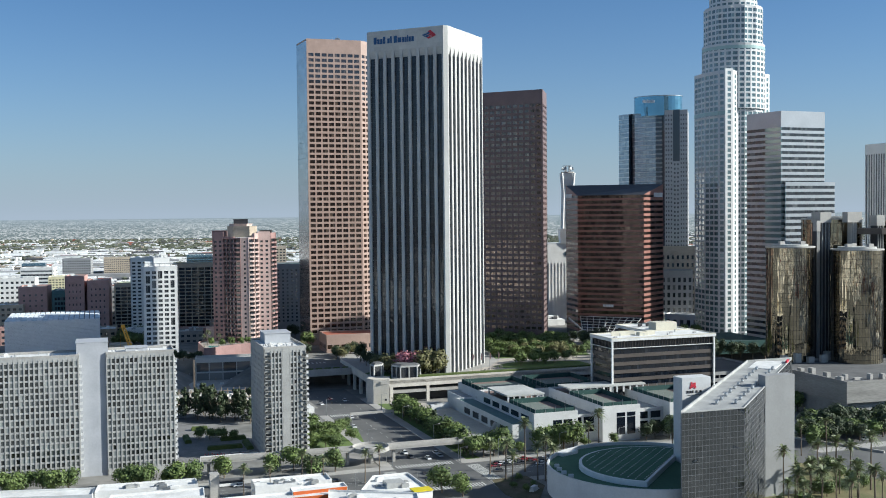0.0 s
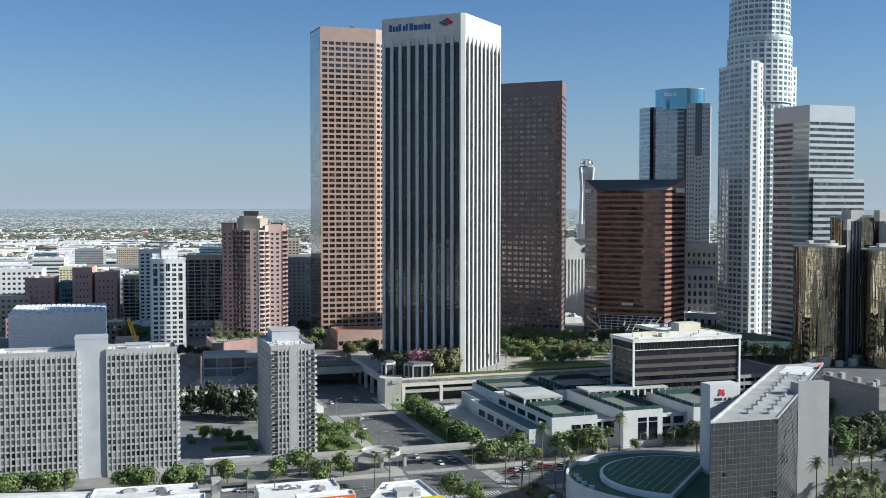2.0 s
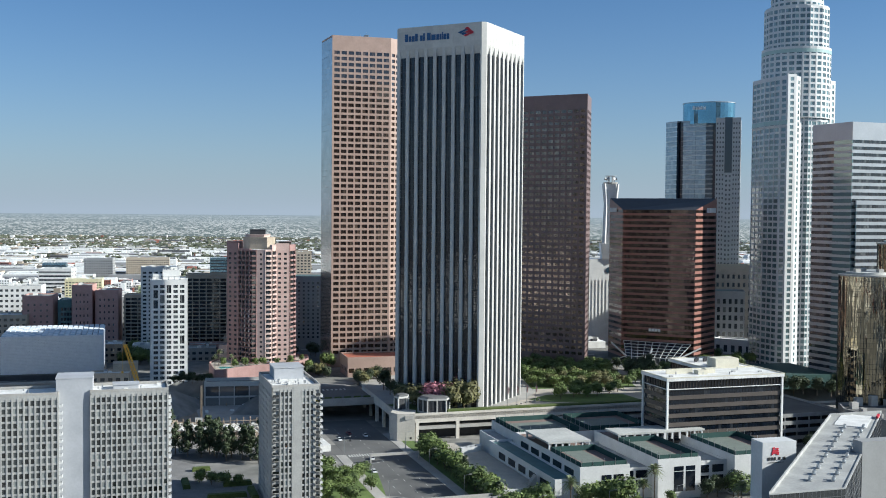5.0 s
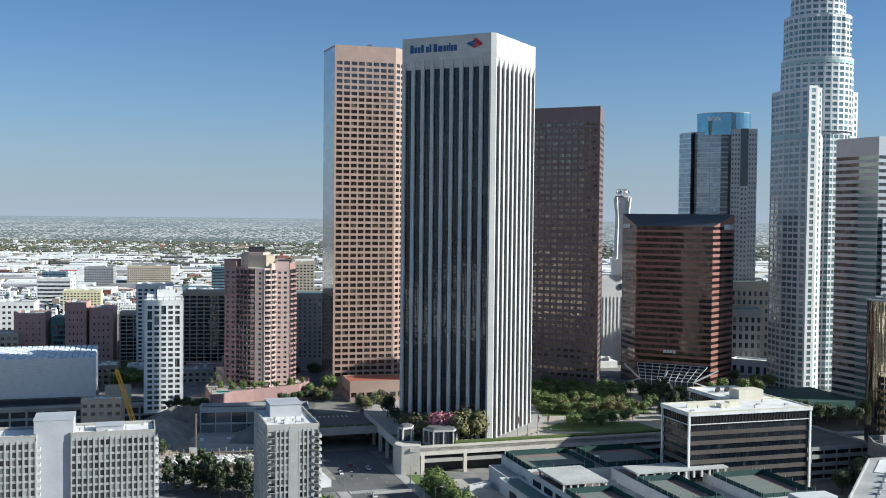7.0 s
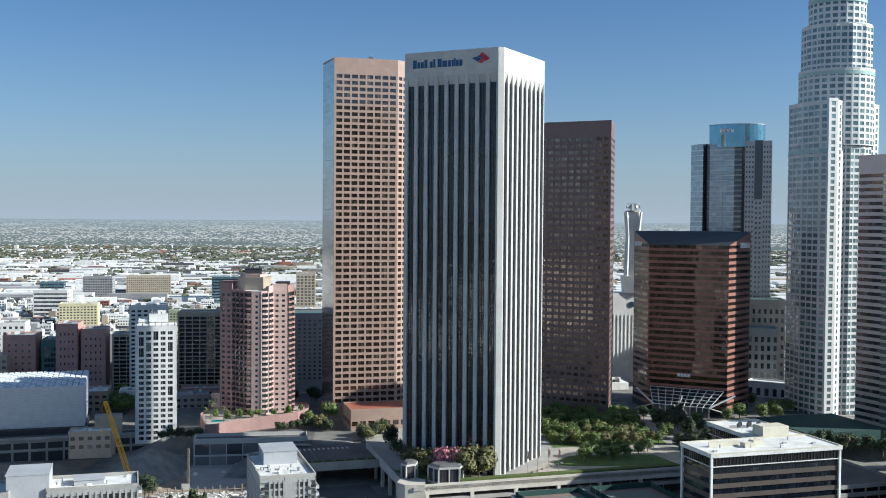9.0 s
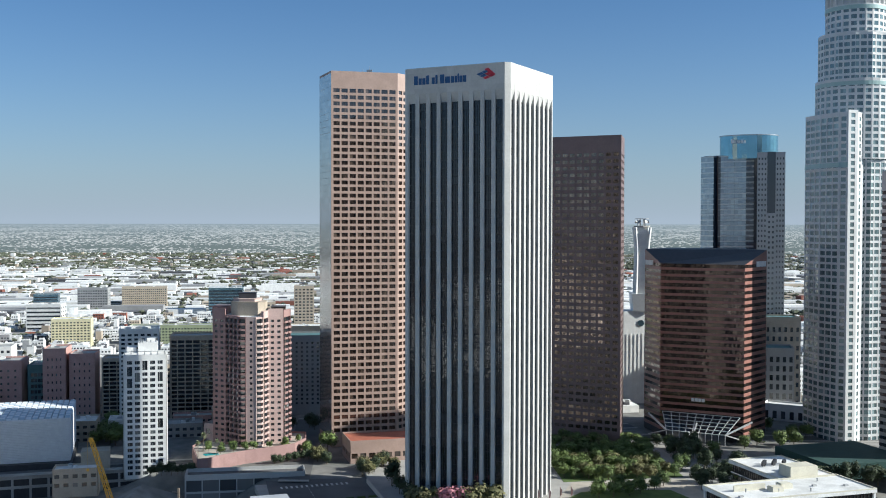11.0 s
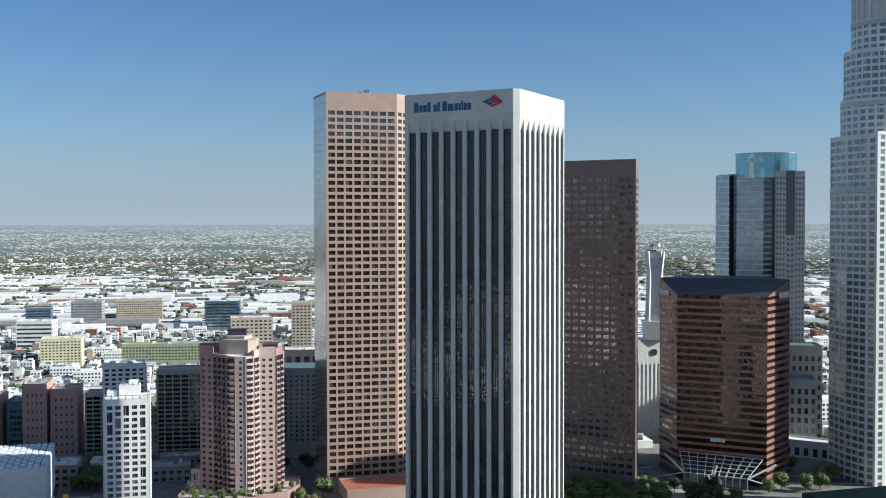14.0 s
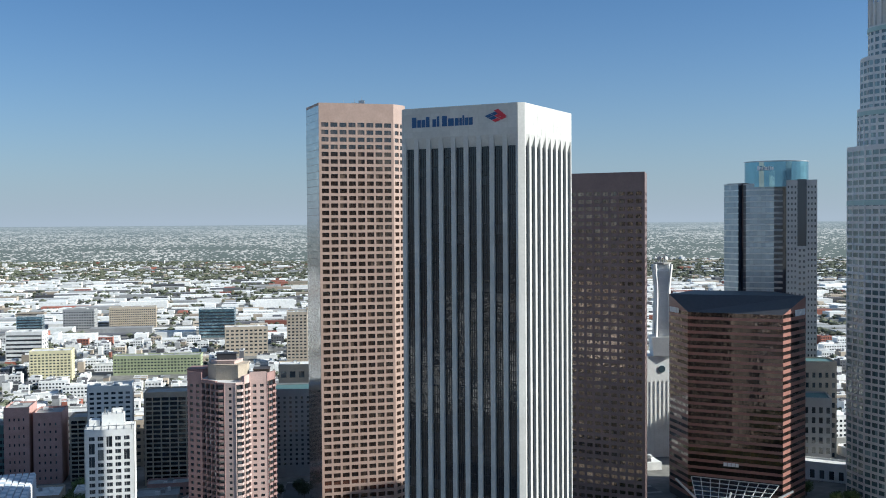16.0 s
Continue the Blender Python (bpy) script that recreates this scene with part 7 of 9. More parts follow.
    solid("city_trees", trees, "leaf_hazed", "grey-green street trees across the plain, paled for haze", "trees", "stuff", at=(0, 0, 0))


ICO_V = [(0, 0, 1), (0.894, 0, 0.447), (0.276, 0.851, 0.447), (-0.724, 0.526, 0.447), (-0.724, -0.526, 0.447), (0.276, -0.851, 0.447), (0, 0, -0.6)]
ICO_F = [(0, 1, 2), (0, 2, 3), (0, 3, 4), (0, 4, 5), (0, 5, 1), (6, 2, 1), (6, 3, 2), (6, 4, 3), (6, 5, 4), (6, 1, 5)]


def clump(buf, x, y, z, r, rng):
    """A small uneven lump of foliage."""
    k = len(buf.v)
    t = rng.uniform(0, 6.28)
    c, s = math.cos(t), math.sin(t)
    for vx, vy, vz in ICO_V:
        f = r * rng.uniform(0.7, 1.15)
        buf.v.append((x + (vx * c - vy * s) * f, y + (vx * s + vy * c) * f, z + vz * f * 0.75))
    buf.f += [tuple(k + i for i in f) for f in ICO_F]


M["far_white"] = surf("city_white", (0.90, 0.89, 0.86), (0.76, 0.75, 0.73), 0.02, 0.85, rand=0.18, bscale=0.3)
M["far_grey"] = surf("city_grey", (0.36, 0.36, 0.36), (0.28, 0.28, 0.28), 0.02, 0.85, rand=0.4, bscale=0.3)
M["far_tan"] = surf("city_tan", (0.50, 0.42, 0.33), (0.40, 0.33, 0.26), 0.02, 0.85, rand=0.35, bscale=0.3)
M["far_dark"] = surf("city_dark", (0.13, 0.13, 0.14), (0.09, 0.09, 0.10), 0.02, 0.85, rand=0.4, bscale=0.3)
M["far_red"] = surf("city_red", (0.36, 0.13, 0.09), (0.28, 0.10, 0.07), 0.02, 0.85, rand=0.4, bscale=0.3)
# far foliage paled and greyed: distance haze put into its colour
M["leaf_hazed"] = surf("leaf_hazed", (0.12, 0.13, 0.085), (0.085, 0.095, 0.06), 0.05, 0.9, rand=0.4, bscale=0.4)
far_city()

# ---- streets ----
def strip(u0, u1, v0, v1, z0, z1, mat, name, label, cat, kind="structure"):
    b = Buf()
    b.prism([gp((0, 0), u0, v0), gp((0, 0), u1, v0), gp((0, 0), u1, v1), gp((0, 0), u0, v1)], z0, z1)
    return solid(name, b, mat, label, cat, kind)


strip(-160, 420, 396, 428, -2.3, -1.96, "asphalt", "road", "grey asphalt street with painted lanes", "road")
strip(127, 156, 428.01, 640, -2.3, -1.955, "asphalt", "road", "grey asphalt side street leading under a bridge", "road")
strip(127, 156, 250, 395.99, -2.3, -1.955, "asphalt", "road", "grey asphalt side street", "road")
strip(290, 312, 428.01, 620, -2.3, -1.955, "asphalt", "road", "grey asphalt street beside the hotel", "road")
strip(-20, 126.9, 558, 580, -2.3, -1.96, "asphalt", "road", "grey asphalt street before the tunnel", "road")
for u0, u1, v0, v1 in ((-160, 126, 428.1, 434), (157, 289, 428.1, 434), (157, 289, 390, 395.9), (-160, 126, 389, 395.9), (122, 126.9, 434.1, 557), (156.1, 161, 434.1, 600), (313, 420, 428.1, 434), (313, 420, 388, 395.9)):
    strip(u0, u1, v0, v1, -2.2, -1.82, "concrete", "pavement", "pale concrete pavement with a kerb", "pavement")
lines = []
for v in (404, 408.2, 416.2, 420.2):
    for k in range(46):
        u = -120 + k * 9
        if not 124 < u < 158:
            lines.append((u, u + 3.2, v - 0.07, v + 0.07))
for u in (134, 141.3, 148.6):
    for k in range(20):
        lines.append((u - 0.07, u + 0.07, 434 + k * 9.5, 437.4 + k * 9.5))
b = Buf()
for u0, u1, v0, v1 in lines:
    b.prism([gp((0, 0), u0, v0), gp((0, 0), u1, v0), gp((0, 0), u1, v1), gp((0, 0), u0, v1)], -1.95, -1.94)
for v in (412.1, 412.5):
    b.prism([gp((0, 0), -150, v), gp((0, 0), 124, v), gp((0, 0), 124, v + 0.14), gp((0, 0), -150, v + 0.14)], -1.95, -1.94)
    b.prism([gp((0, 0), 160, v), gp((0, 0), 400, v), gp((0, 0), 400, v + 0.14), gp((0, 0), 160, v + 0.14)], -1.95, -1.94)
solid("lane_marks", b, "line", "white painted lane marks on the streets", "road marking", "stuff", at=(0, 0, -1.95))
for ua, ub, va, vb, along in ((128, 155, 429, 434, 0), (128, 155, 390, 395, 0), (120, 125.5, 398, 426, 1), (157.5, 163, 398, 426, 1), (128, 155, 552, 557, 0)):
    n = int(((ub - ua) if not along else (vb - va)) / 1.3)
    ob = thing("crosswalk", "white striped crosswalk on asphalt", "road marking", *gp((0, 0), (ua + ub) / 2, (va + vb) / 2), -1.95, "crosswalks")
    for k in range(n):
        b = Buf()
        if along:
            q = (ua, ub, va + k * 1.3, va + k * 1.3 + 0.62)
        else:
            q = (ua + k * 1.3, ua + k * 1.3 + 0.62, va, vb)
        b.prism([gp((0, 0), q[0], q[2]), gp((0, 0), q[1], q[2]), gp((0, 0), q[1], q[3]), gp((0, 0), q[0], q[3])], -1.951, -1.935)
        part("stripe", b, "line", ob)

# the junction below the drum hotel
b = Buf()
b.prism([(150, 456), (180, 424), (330, 470), (330, 540), (204, 519), (180, 530), (164, 500)], -2.3, -1.93)
solid("road", b, "asphalt", "grey asphalt junction below the drum hotel", "road", "structure")
b = Buf()
b.box((163, 503), unit((163, 503), (197, 467))[0], 0, 50, -0.5, 0.5, -1.92, -0.9)
solid("kerb_wall", b, "concrete", "low concrete wall along a street ramp", "low wall", "structure")

b = Buf()
b.prism([(-7.5, 529), (20, 515), (21, 565), (-9, 586)], -2.3, -1.85)
solid("paved_lot", b, "paving", "tan paved lot beside the club", "paving", "structure")

# courts, lawns and lots round the streets
for P, mat, nm, lab in (([(-118, 452), (-80, 467), (-96, 520), (-150, 560), (-180, 520)], "dark_paving", "courtyard", "grey paved courtyard between the towers"),
                        ([(-62, 476), (-34, 484), (-44, 540), (-76, 530)], "grass", "verge", "planted verge with bushes"),
                        ([gp((0, 0), 161.1, 434.2), gp((0, 0), 167.5, 434.2), gp((0, 0), 167.5, 590), gp((0, 0), 161.1, 590)], "grass", "verge", "planted strip beside the street"),
                        ([(108, 330), (150, 340), (178, 420), (150, 455), (124, 408)], "dry_grass", "hotel_garden", "dry grass garden with palms"),
                        ([(-290, 596), (-104, 600), (-84, 690), (-166, 722), (-288, 676)], "earth", "building_site", "bare earth building site"),
                        ([(-150, 640), (-128, 640), (-96, 716), (-176, 716)], "concrete", "building_site", "concrete slab on the building site")):
    b = Buf()
    z = max(ground_z(*p) for p in P + [centre(P)]) if mat in ("earth", "concrete") else -1.9
    zz = -1.5 if mat == "earth" else (-1.3 if mat == "concrete" else -1.86)
    b.prism(P, -4, zz)
    solid(nm, b, mat, lab, "ground", "structure")


# the hill behind: streets, kerbs and small blocks
for P, lab in (([(-330, 668), (-118, 741), (-122, 753), (-334, 680)], "street before the museum"), ([(-112, 690), (-96, 690), (-112, 860), (-130, 860)], "street beside the pink tower"),
               ([(-230, 690), (-216, 690), (-236, 850), (-252, 850)], "street beside the slim white tower"), ([(96, 800), (260, 800), (260, 816), (96, 816)], "street before the rust tower"),
               ([(-104, 790), (96, 838), (92, 852), (-108, 806)], "street behind the towers")):
    b = Buf()
    b.prism(P, 10.3, 10.64)
    solid("road", b, "asphalt", "grey asphalt " + lab, "road", "structure")
    e0, e1 = P[0], P[1]
    u, L = unit(P[0], P[3])
    for A, B in ((P[0], P[1]), (P[3], P[2])):
        uu, LL = unit(A, B)
        b = Buf()
        b.box(A, uu, 0, LL, -1.4, 1.4, 10.3, 10.8)
        solid("pavement", b, "concrete", "pale concrete pavement with a kerb", "pavement", "structure")
rb = random.Random(77)
for k, (x, y, w, d, h, wm) in enumerate(((-262, 776, 22, 24, 12, "tan_stucco"), (-240, 800, 14, 16, 9, "white_paint"), (-205, 792, 26, 18, 8, "concrete"), (-176, 806, 20, 16, 14, "tan_stucco"), (-206, 824, 30, 14, 7, "brick_red"),
                                         (-168, 836, 26, 14, 10, "pink_stucco"), (-300, 800, 24, 26, 10, "concrete"), (-330, 790, 22, 30, 13, "brick_red"), (-222, 668, 22, 12, 9, "tan_stucco"), (-360, 830, 30, 24, 26, "tan_stucco"),
                                         (-380, 880, 40, 24, 44, "white_paint"), (-425, 905, 36, 26, 40, "white_paint"), (-246, 900, 34, 20, 30, "tan_stucco"), (-300, 905, 30, 20, 34, "grey_granite"), (-345, 915, 30, 20, 30, "white_paint"))):
    block("building", "small " + {"tan_stucco": "tan stucco", "white_paint": "white", "concrete": "grey concrete", "brick_red": "red brick", "pink_stucco": "pink stucco", "grey_granite": "grey stone"}[wm] + " city building with dark windows", "building",
          rect((x, y), w, d, 14), 6 if y < 880 else 0, 10.6 + h, wm, "g_plain", {0: dict(cols=max(3, int(w / 4)), rows=max(2, int(h / 3.8)), wx=0.55, wz=0.45, top=0.8, base=4 if y < 880 else 8)}, limit=16, units=3, seed=k, roof_mat=rb.choice(("roof_grey", "roof_white", "roof_white")))
base = Buf()
base.prism(rect((-290, 694), 64, 60, GRID - 1), 9.5, 13.9)
solid("low_hall", base, "dark_metal", "dark glazed ground floor under the museum", "building")

# the museum street runs on a concrete viaduct
u_, L_ = unit((-420, 637), (-192, 715.5))
vi = thing("viaduct", "pale concrete viaduct carrying the museum street", "viaduct", -306, 678, LOW)
# dark body seen between the piers, shade of the openings put into its colour
b = Buf()
b.box((-420, 637), u_, 0, L_, -14, -0.6, LOW, 10.29)
part("back_wall", b, "dark_metal", vi)
b = Buf()
b.box((-420, 637), u_, 0, L_, -0.6, 0.3, 8.6, 11.6)
part("edge_beam", b, "concrete", vi)
b = Buf()
b.box((-420, 637), u_, 0, L_, -0.6, 0.2, 3.6, 5.0)
part("lower_beam", b, "concrete", vi)
for k in range(26):
    b = Buf()
    b.box((-420, 637), u_, 4 + k * 9, 5.2 + k * 9, -0.6, 0.1, LOW, 8.59)
    part("pier", b, "concrete", vi)
b = Buf()
b.prism(rect((-222.5, 708), 15, 12, GRID - 1), 10.6, 20.5)
solid("timber_pavilion", b, "tan_stucco", "tan timber-clad pavilion beside the museum", "building")

# ---- trees ----
def make_tree(h, r, leaf, seed, leaves=1150, spire=False):
    """A tapered trunk, limbs and a crown of loose leaf sprays; stands at the origin."""
    rng = random.Random(seed)
    ob = thing("tree", "green leafy street tree", "tree", 0, 0, 0, "trees")
    b = Buf()
    b.tube((0, 0, -0.3), (0.1, 0, h * 0.42), 0.28, 0.2)
    for k in range(5):
        t = k * 1.26 + rng.uniform(0, 0.6)
        b.tube((0.1, 0, h * rng.uniform(0.28, 0.42)), (math.cos(t) * r * 0.6, math.sin(t) * r * 0.6, h * rng.uniform(0.6, 0.78)), 0.13, 0.05, 6)
    part("trunk", b, "bark", ob)
    b = Buf()
    lobes = [(rng.uniform(-0.5, 0.5) * r, rng.uniform(-0.5, 0.5) * r, h * rng.uniform(0.45, 0.82), r * rng.uniform(0.42, 0.62)) for _ in range(13)]
    if spire:                                              # crown narrowing upwards, uneven all the way
        lobes = []
        for k in range(16):
            f = (k + rng.random()) / 16
            w = r * (1 - f) ** 0.7 * 0.55 + 0.3
            lobes.append((rng.uniform(-1, 1) * w, rng.uniform(-1, 1) * w, h * (0.24 + 0.72 * f), r * (0.52 - 0.34 * f) * rng.uniform(0.8, 1.2)))
    for k in range(leaves):
        x, y, z, q = rng.choice(lobes)
        d = Vector((rng.gauss(0, 1), rng.gauss(0, 1), rng.gauss(0, 0.9))).normalized()
        p = Vector((x, y, z)) + d * q * rng.uniform(0.72, 1.08)
        s = rng.uniform(0.22, 0.52) * (r / 4.0) ** 0.5
        a = d.cross(Vector((rng.gauss(0, 1), rng.gauss(0, 1), rng.gauss(0, 1)))).normalized()
        c = (d.cross(a) + d * rng.uniform(-0.5, 0.5)).normalized()
        b.poly([p - a * s, p - c * s * 0.7, p + a * s * 0.9, p + c * s * 0.8])
    for x, y, z, q in lobes:                               # inner foliage that stops the light
        clump(b, x, y, z, q * 0.84, rng)
    me = b.mesh("crown", M[leaf])
    cr = new("crown", me)
    cr.parent = ob
    return ob


def place(protos, spots, z=None, size=1.0, seed=3, label=""):
    rng = random.Random(seed)
    for x, y in spots:
        pr = rng.choice(protos)
        s = size * 1.22 * rng.uniform(0.82, 1.18)
        zz = z if z is not None else -1.9
        ob = copy_thing(pr, Matrix.Translation((x, y, zz)) @ Matrix.Rotation(rng.uniform(0, 6.28), 4, "Z"))
        ob.scale = (s, s, s * rng.uniform(0.92, 1.08))
        if label:
            tagged(ob, label)


ROUND = [make_tree(7.8, 4.6, "leaf_light", 1), make_tree(8.4, 4.7, "leaf", 2), make_tree(7.2, 4.2, "leaf_light", 3)]
DARK = [make_tree(11.0, 4.6, "leaf_dark", 5), make_tree(10.0, 4.2, "leaf_dark", 6)]
SPIRE = [make_tree(15.0, 4.0, "leaf_dark", 15, 1300, True), make_tree(13.0, 3.6, "leaf_dark", 16, 1200, True)]
for pr in SPIRE:
    tagged(pr, "dark slender evergreen tree with an uneven crown")
AUTUMN = [make_tree(7.6, 4.6, "leaf_autumn", 9)]
PINK = [make_tree(7.5, 4.4, "leaf_pink", 7)]
tagged(PINK[0], "pink flowering tree on the deck")
for pr in DARK:
    tagged(pr, "dark green dense tree")
place(ROUND, [(-172, 411), (-165, 413), (-158, 415), (-148, 416), (-127, 419), (-119, 420), (-111, 422), (-101, 424), (-90, 434), (-72, 440), (-54, 490), (-168, 410), (-153, 414), (-123, 418), (-106, 421)], size=0.86)
place(ROUND, [(-63, 446), (-53, 432), (-45, 443)], size=0.95)
place(ROUND, [gp((0, 0), 164 + (k * 7 % 5) * 0.9, 446 + k * 9.0 + (k * 5 % 4)) for k in range(13)] + [(56, 404), (0, 408), (8, 402), (46, 400)], seed=5)
place(ROUND, [gp((0, 0), 165 + k * 5.0, 436.5) for k in range(4)] + [gp((0, 0), 200 + k * 5.0, 437.5) for k in range(4)], seed=8, size=1.1)
place(DARK, [gp((0, 0), 254 + k * 6.2, 439 + (k % 2) * 2.5) for k in range(4)], seed=81, size=0.72)
place(ROUND, [gp((0, 0), 188 + k * 16, 436 + (k % 2)) for k in range(4)], seed=82, size=0.5)
place(ROUND, [gp((0, 0), 268 + k * 8, 438 + (k % 2) * 3) for k in range(3)] + [(228, 614), (222, 600), (204, 522), (212, 516), (229, 540), (192, 566), (198, 578), (240, 540), (252, 548)], seed=9)
place(DARK, [(-104, 600), (-108, 610), (-112, 614)], z=0.3, seed=10, size=0.5)
place(AUTUMN, [(-30, 628), (-27, 623), (-8.5, 620), (-4.5, 622.5), (-36, 637)], z=11.0, seed=12, size=1.5, label="brownish green tree on the deck")
place(PINK, [(-16.0, 622.5), (-20.5, 623.5)], z=11.0, seed=2, size=1.8)
place(DARK, [(-42, 650), (-47, 664), (-52, 680), (-40, 640)], z=11.0, seed=24, size=0.8)
place(AUTUMN, [(-70, 716), (-62, 722), (-54, 722), (-66, 706), (-98, 734)], z=10.4, seed=25, size=0.8)
place(DARK, [(190 + k * 8.6 + (k % 2) * 2, 512 + k * 3.2 - (k % 3) * 2) for k in range(12)], seed=91, size=0.85)
place(ROUND, [(178, 540), (174, 556), (186, 528)], seed=92, size=0.8)
place(DARK, [(178, 583), (172, 580), (184, 586), (166, 577), (189, 580), (176, 574), (180, 590), (196, 588)], seed=93, size=1.1)
place(DARK, [(150 + k * 7, 690 + (k * 5 % 9)) for k in range(11)], z=9.0, seed=94, size=0.95)


def grove(protos, spots, z, size, seed, label):
    """Many trees that nobody could count, as one mesh for the wood and one for the leaves."""
    rng = random.Random(seed)
    crowns, trunks = {}, Buf()
    for x, y in spots:
        pr = rng.choice(protos)
        k = size * 1.22 * rng.uniform(0.8, 1.2)
        m = Matrix.Translation((x, y, z)) @ Matrix.Rotation(rng.uniform(0, 6.28), 4, "Z") @ Matrix.Diagonal((k, k, k * rng.uniform(0.9, 1.1), 1))
        for ch in pr.children:
            me = ch.data
            buf = trunks if ch.name.startswith("trunk") else crowns.setdefault(me.materials[0].name, (Buf(), me.materials[0]))[0]
            o = len(buf.v)
            buf.v += [tuple(m @ v.co) for v in me.vertices]
            buf.f += [tuple(o + i for i in q.vertices) for q in me.polygons]
    ob = thing("garden_trees", label, "trees", *spots[0], z)
    tagged(ob, kind="stuff")
    part("trunks", trunks, "bark", ob, kind="stuff")
    for buf, mat in crowns.values():
        part("crowns", buf, mat, ob, kind="stuff")


rv = random.Random(31)


def scatter(n, poly, gap, rng):
    """Plan points spread inside a convex outline, no two nearer than gap."""
    x0, x1 = min(p[0] for p in poly), max(p[0] for p in poly)
    y0, y1 = min(p[1] for p in poly), max(p[1] for p in poly)
    out = []
    for _ in range(n * 30):
        p = (rng.uniform(x0, x1), rng.uniform(y0, y1))
        inside = all((b[0] - a[0]) * (p[1] - a[1]) - (b[1] - a[1]) * (p[0] - a[0]) > 0 for a, b in zip(poly, poly[1:] + poly[:1]))
        if inside and all((p[0] - q[0]) ** 2 + (p[1] - q[1]) ** 2 > gap * gap for q in out):
            out.append(p)
        if len(out) >= n:
            break
    return out


place(ROUND, scatter(13, [(-62, 478), (-38, 485), (-48, 532), (-72, 526)], 5.0, rv), seed=41, size=0.62)
place(SPIRE + DARK, [gp((0, 0), 163.5 + (k % 2) * 3, 441 + k * 10.5) for k in range(11)], seed=42, size=0.6)
place(SPIRE, scatter(20, [(-146, 562), (-98, 546), (-92, 562), (-138, 576)], 4.2, rv), z=-1.9, seed=43, size=0.95)
place(ROUND, [(-112, 508), (-106, 506), (-118, 511), (-101, 509)], seed=51, size=0.55)
place(ROUND, scatter(26, [(110, 334), (146, 342), (170, 415), (150, 448), (130, 412)], 5.5, rv), seed=44, size=0.55)
place(DARK, [(-182 + k * 2.6, 700 + k * 0.7 + (k % 2)) for k in range(9)] + [(-121 + k * 3.4, 727 + k * 2.4) for k in range(6)], z=9.8, seed=45, size=0.48)
place(ROUND, scatter(24, [(-240, 770), (-215, 775), (-215, 840), (-250, 838)], 8.0, rv), z=10.4, seed=46, size=0.9)
place(DARK, scatter(12, [(-176, 790), (-112, 792), (-112, 850), (-176, 850)], 9.0, rv), z=10.4, seed=47, size=0.8)
grove(ROUND[1:2] + DARK + DARK, scatter(34, [(100, 668), (148, 676), (128, 760), (98, 790)], 6.0, rv), 10.6, 0.8, 48, "dense dark trees beyond the garden")
grove(ROUND + DARK + DARK, scatter(30, [(168, 478), (226, 506), (236, 522), (196, 520), (172, 512)], 5.5, rv), -1.9, 0.9, 61, "dense street trees below the drum hotel")
rg = random.Random(21)
GARDEN = []
while len(GARDEN) < 96:
    s, t = rg.random(), rg.random()
    p = (36 + 60 * s - 8 * t, 690 + 14 * s + 90 * t)
    if all((p[0] - q[0]) ** 2 + (p[1] - q[1]) ** 2 > 24 for q in GARDEN):
        GARDEN.append(p)
grove(ROUND + AUTUMN, GARDEN, 11.1, 0.72, 13, "dense green garden trees on the deck")
place(ROUND, [(50, 655), (58, 662), (66, 664), (62, 672), (72, 668), (52, 668), (80, 676), (86, 684)], z=11.1, seed=14, size=0.8)
place(DARK, [(-92, 728), (-70, 706), (-64, 712), (-60, 722)], z=9.5, seed=15, size=0.8)
place(ROUND, [(-212, 760), (-225, 770), (-118, 748), (-108, 752), (-96, 760), (160, 786), (172, 780), (182, 786), (186, 800), (150, 776), (196, 808), (178, 830), (210, 820), (218, 826)], z=11, seed=16, size=0.9)
place(ROUND, [(-152, 735), (-146, 734), (-134, 733), (-126, 739), (-118, 746), (-158, 728), (-113, 756), (-150, 722), (-144, 728), (-138, 731), (-160, 734)], z=17.1, seed=17, size=0.42)


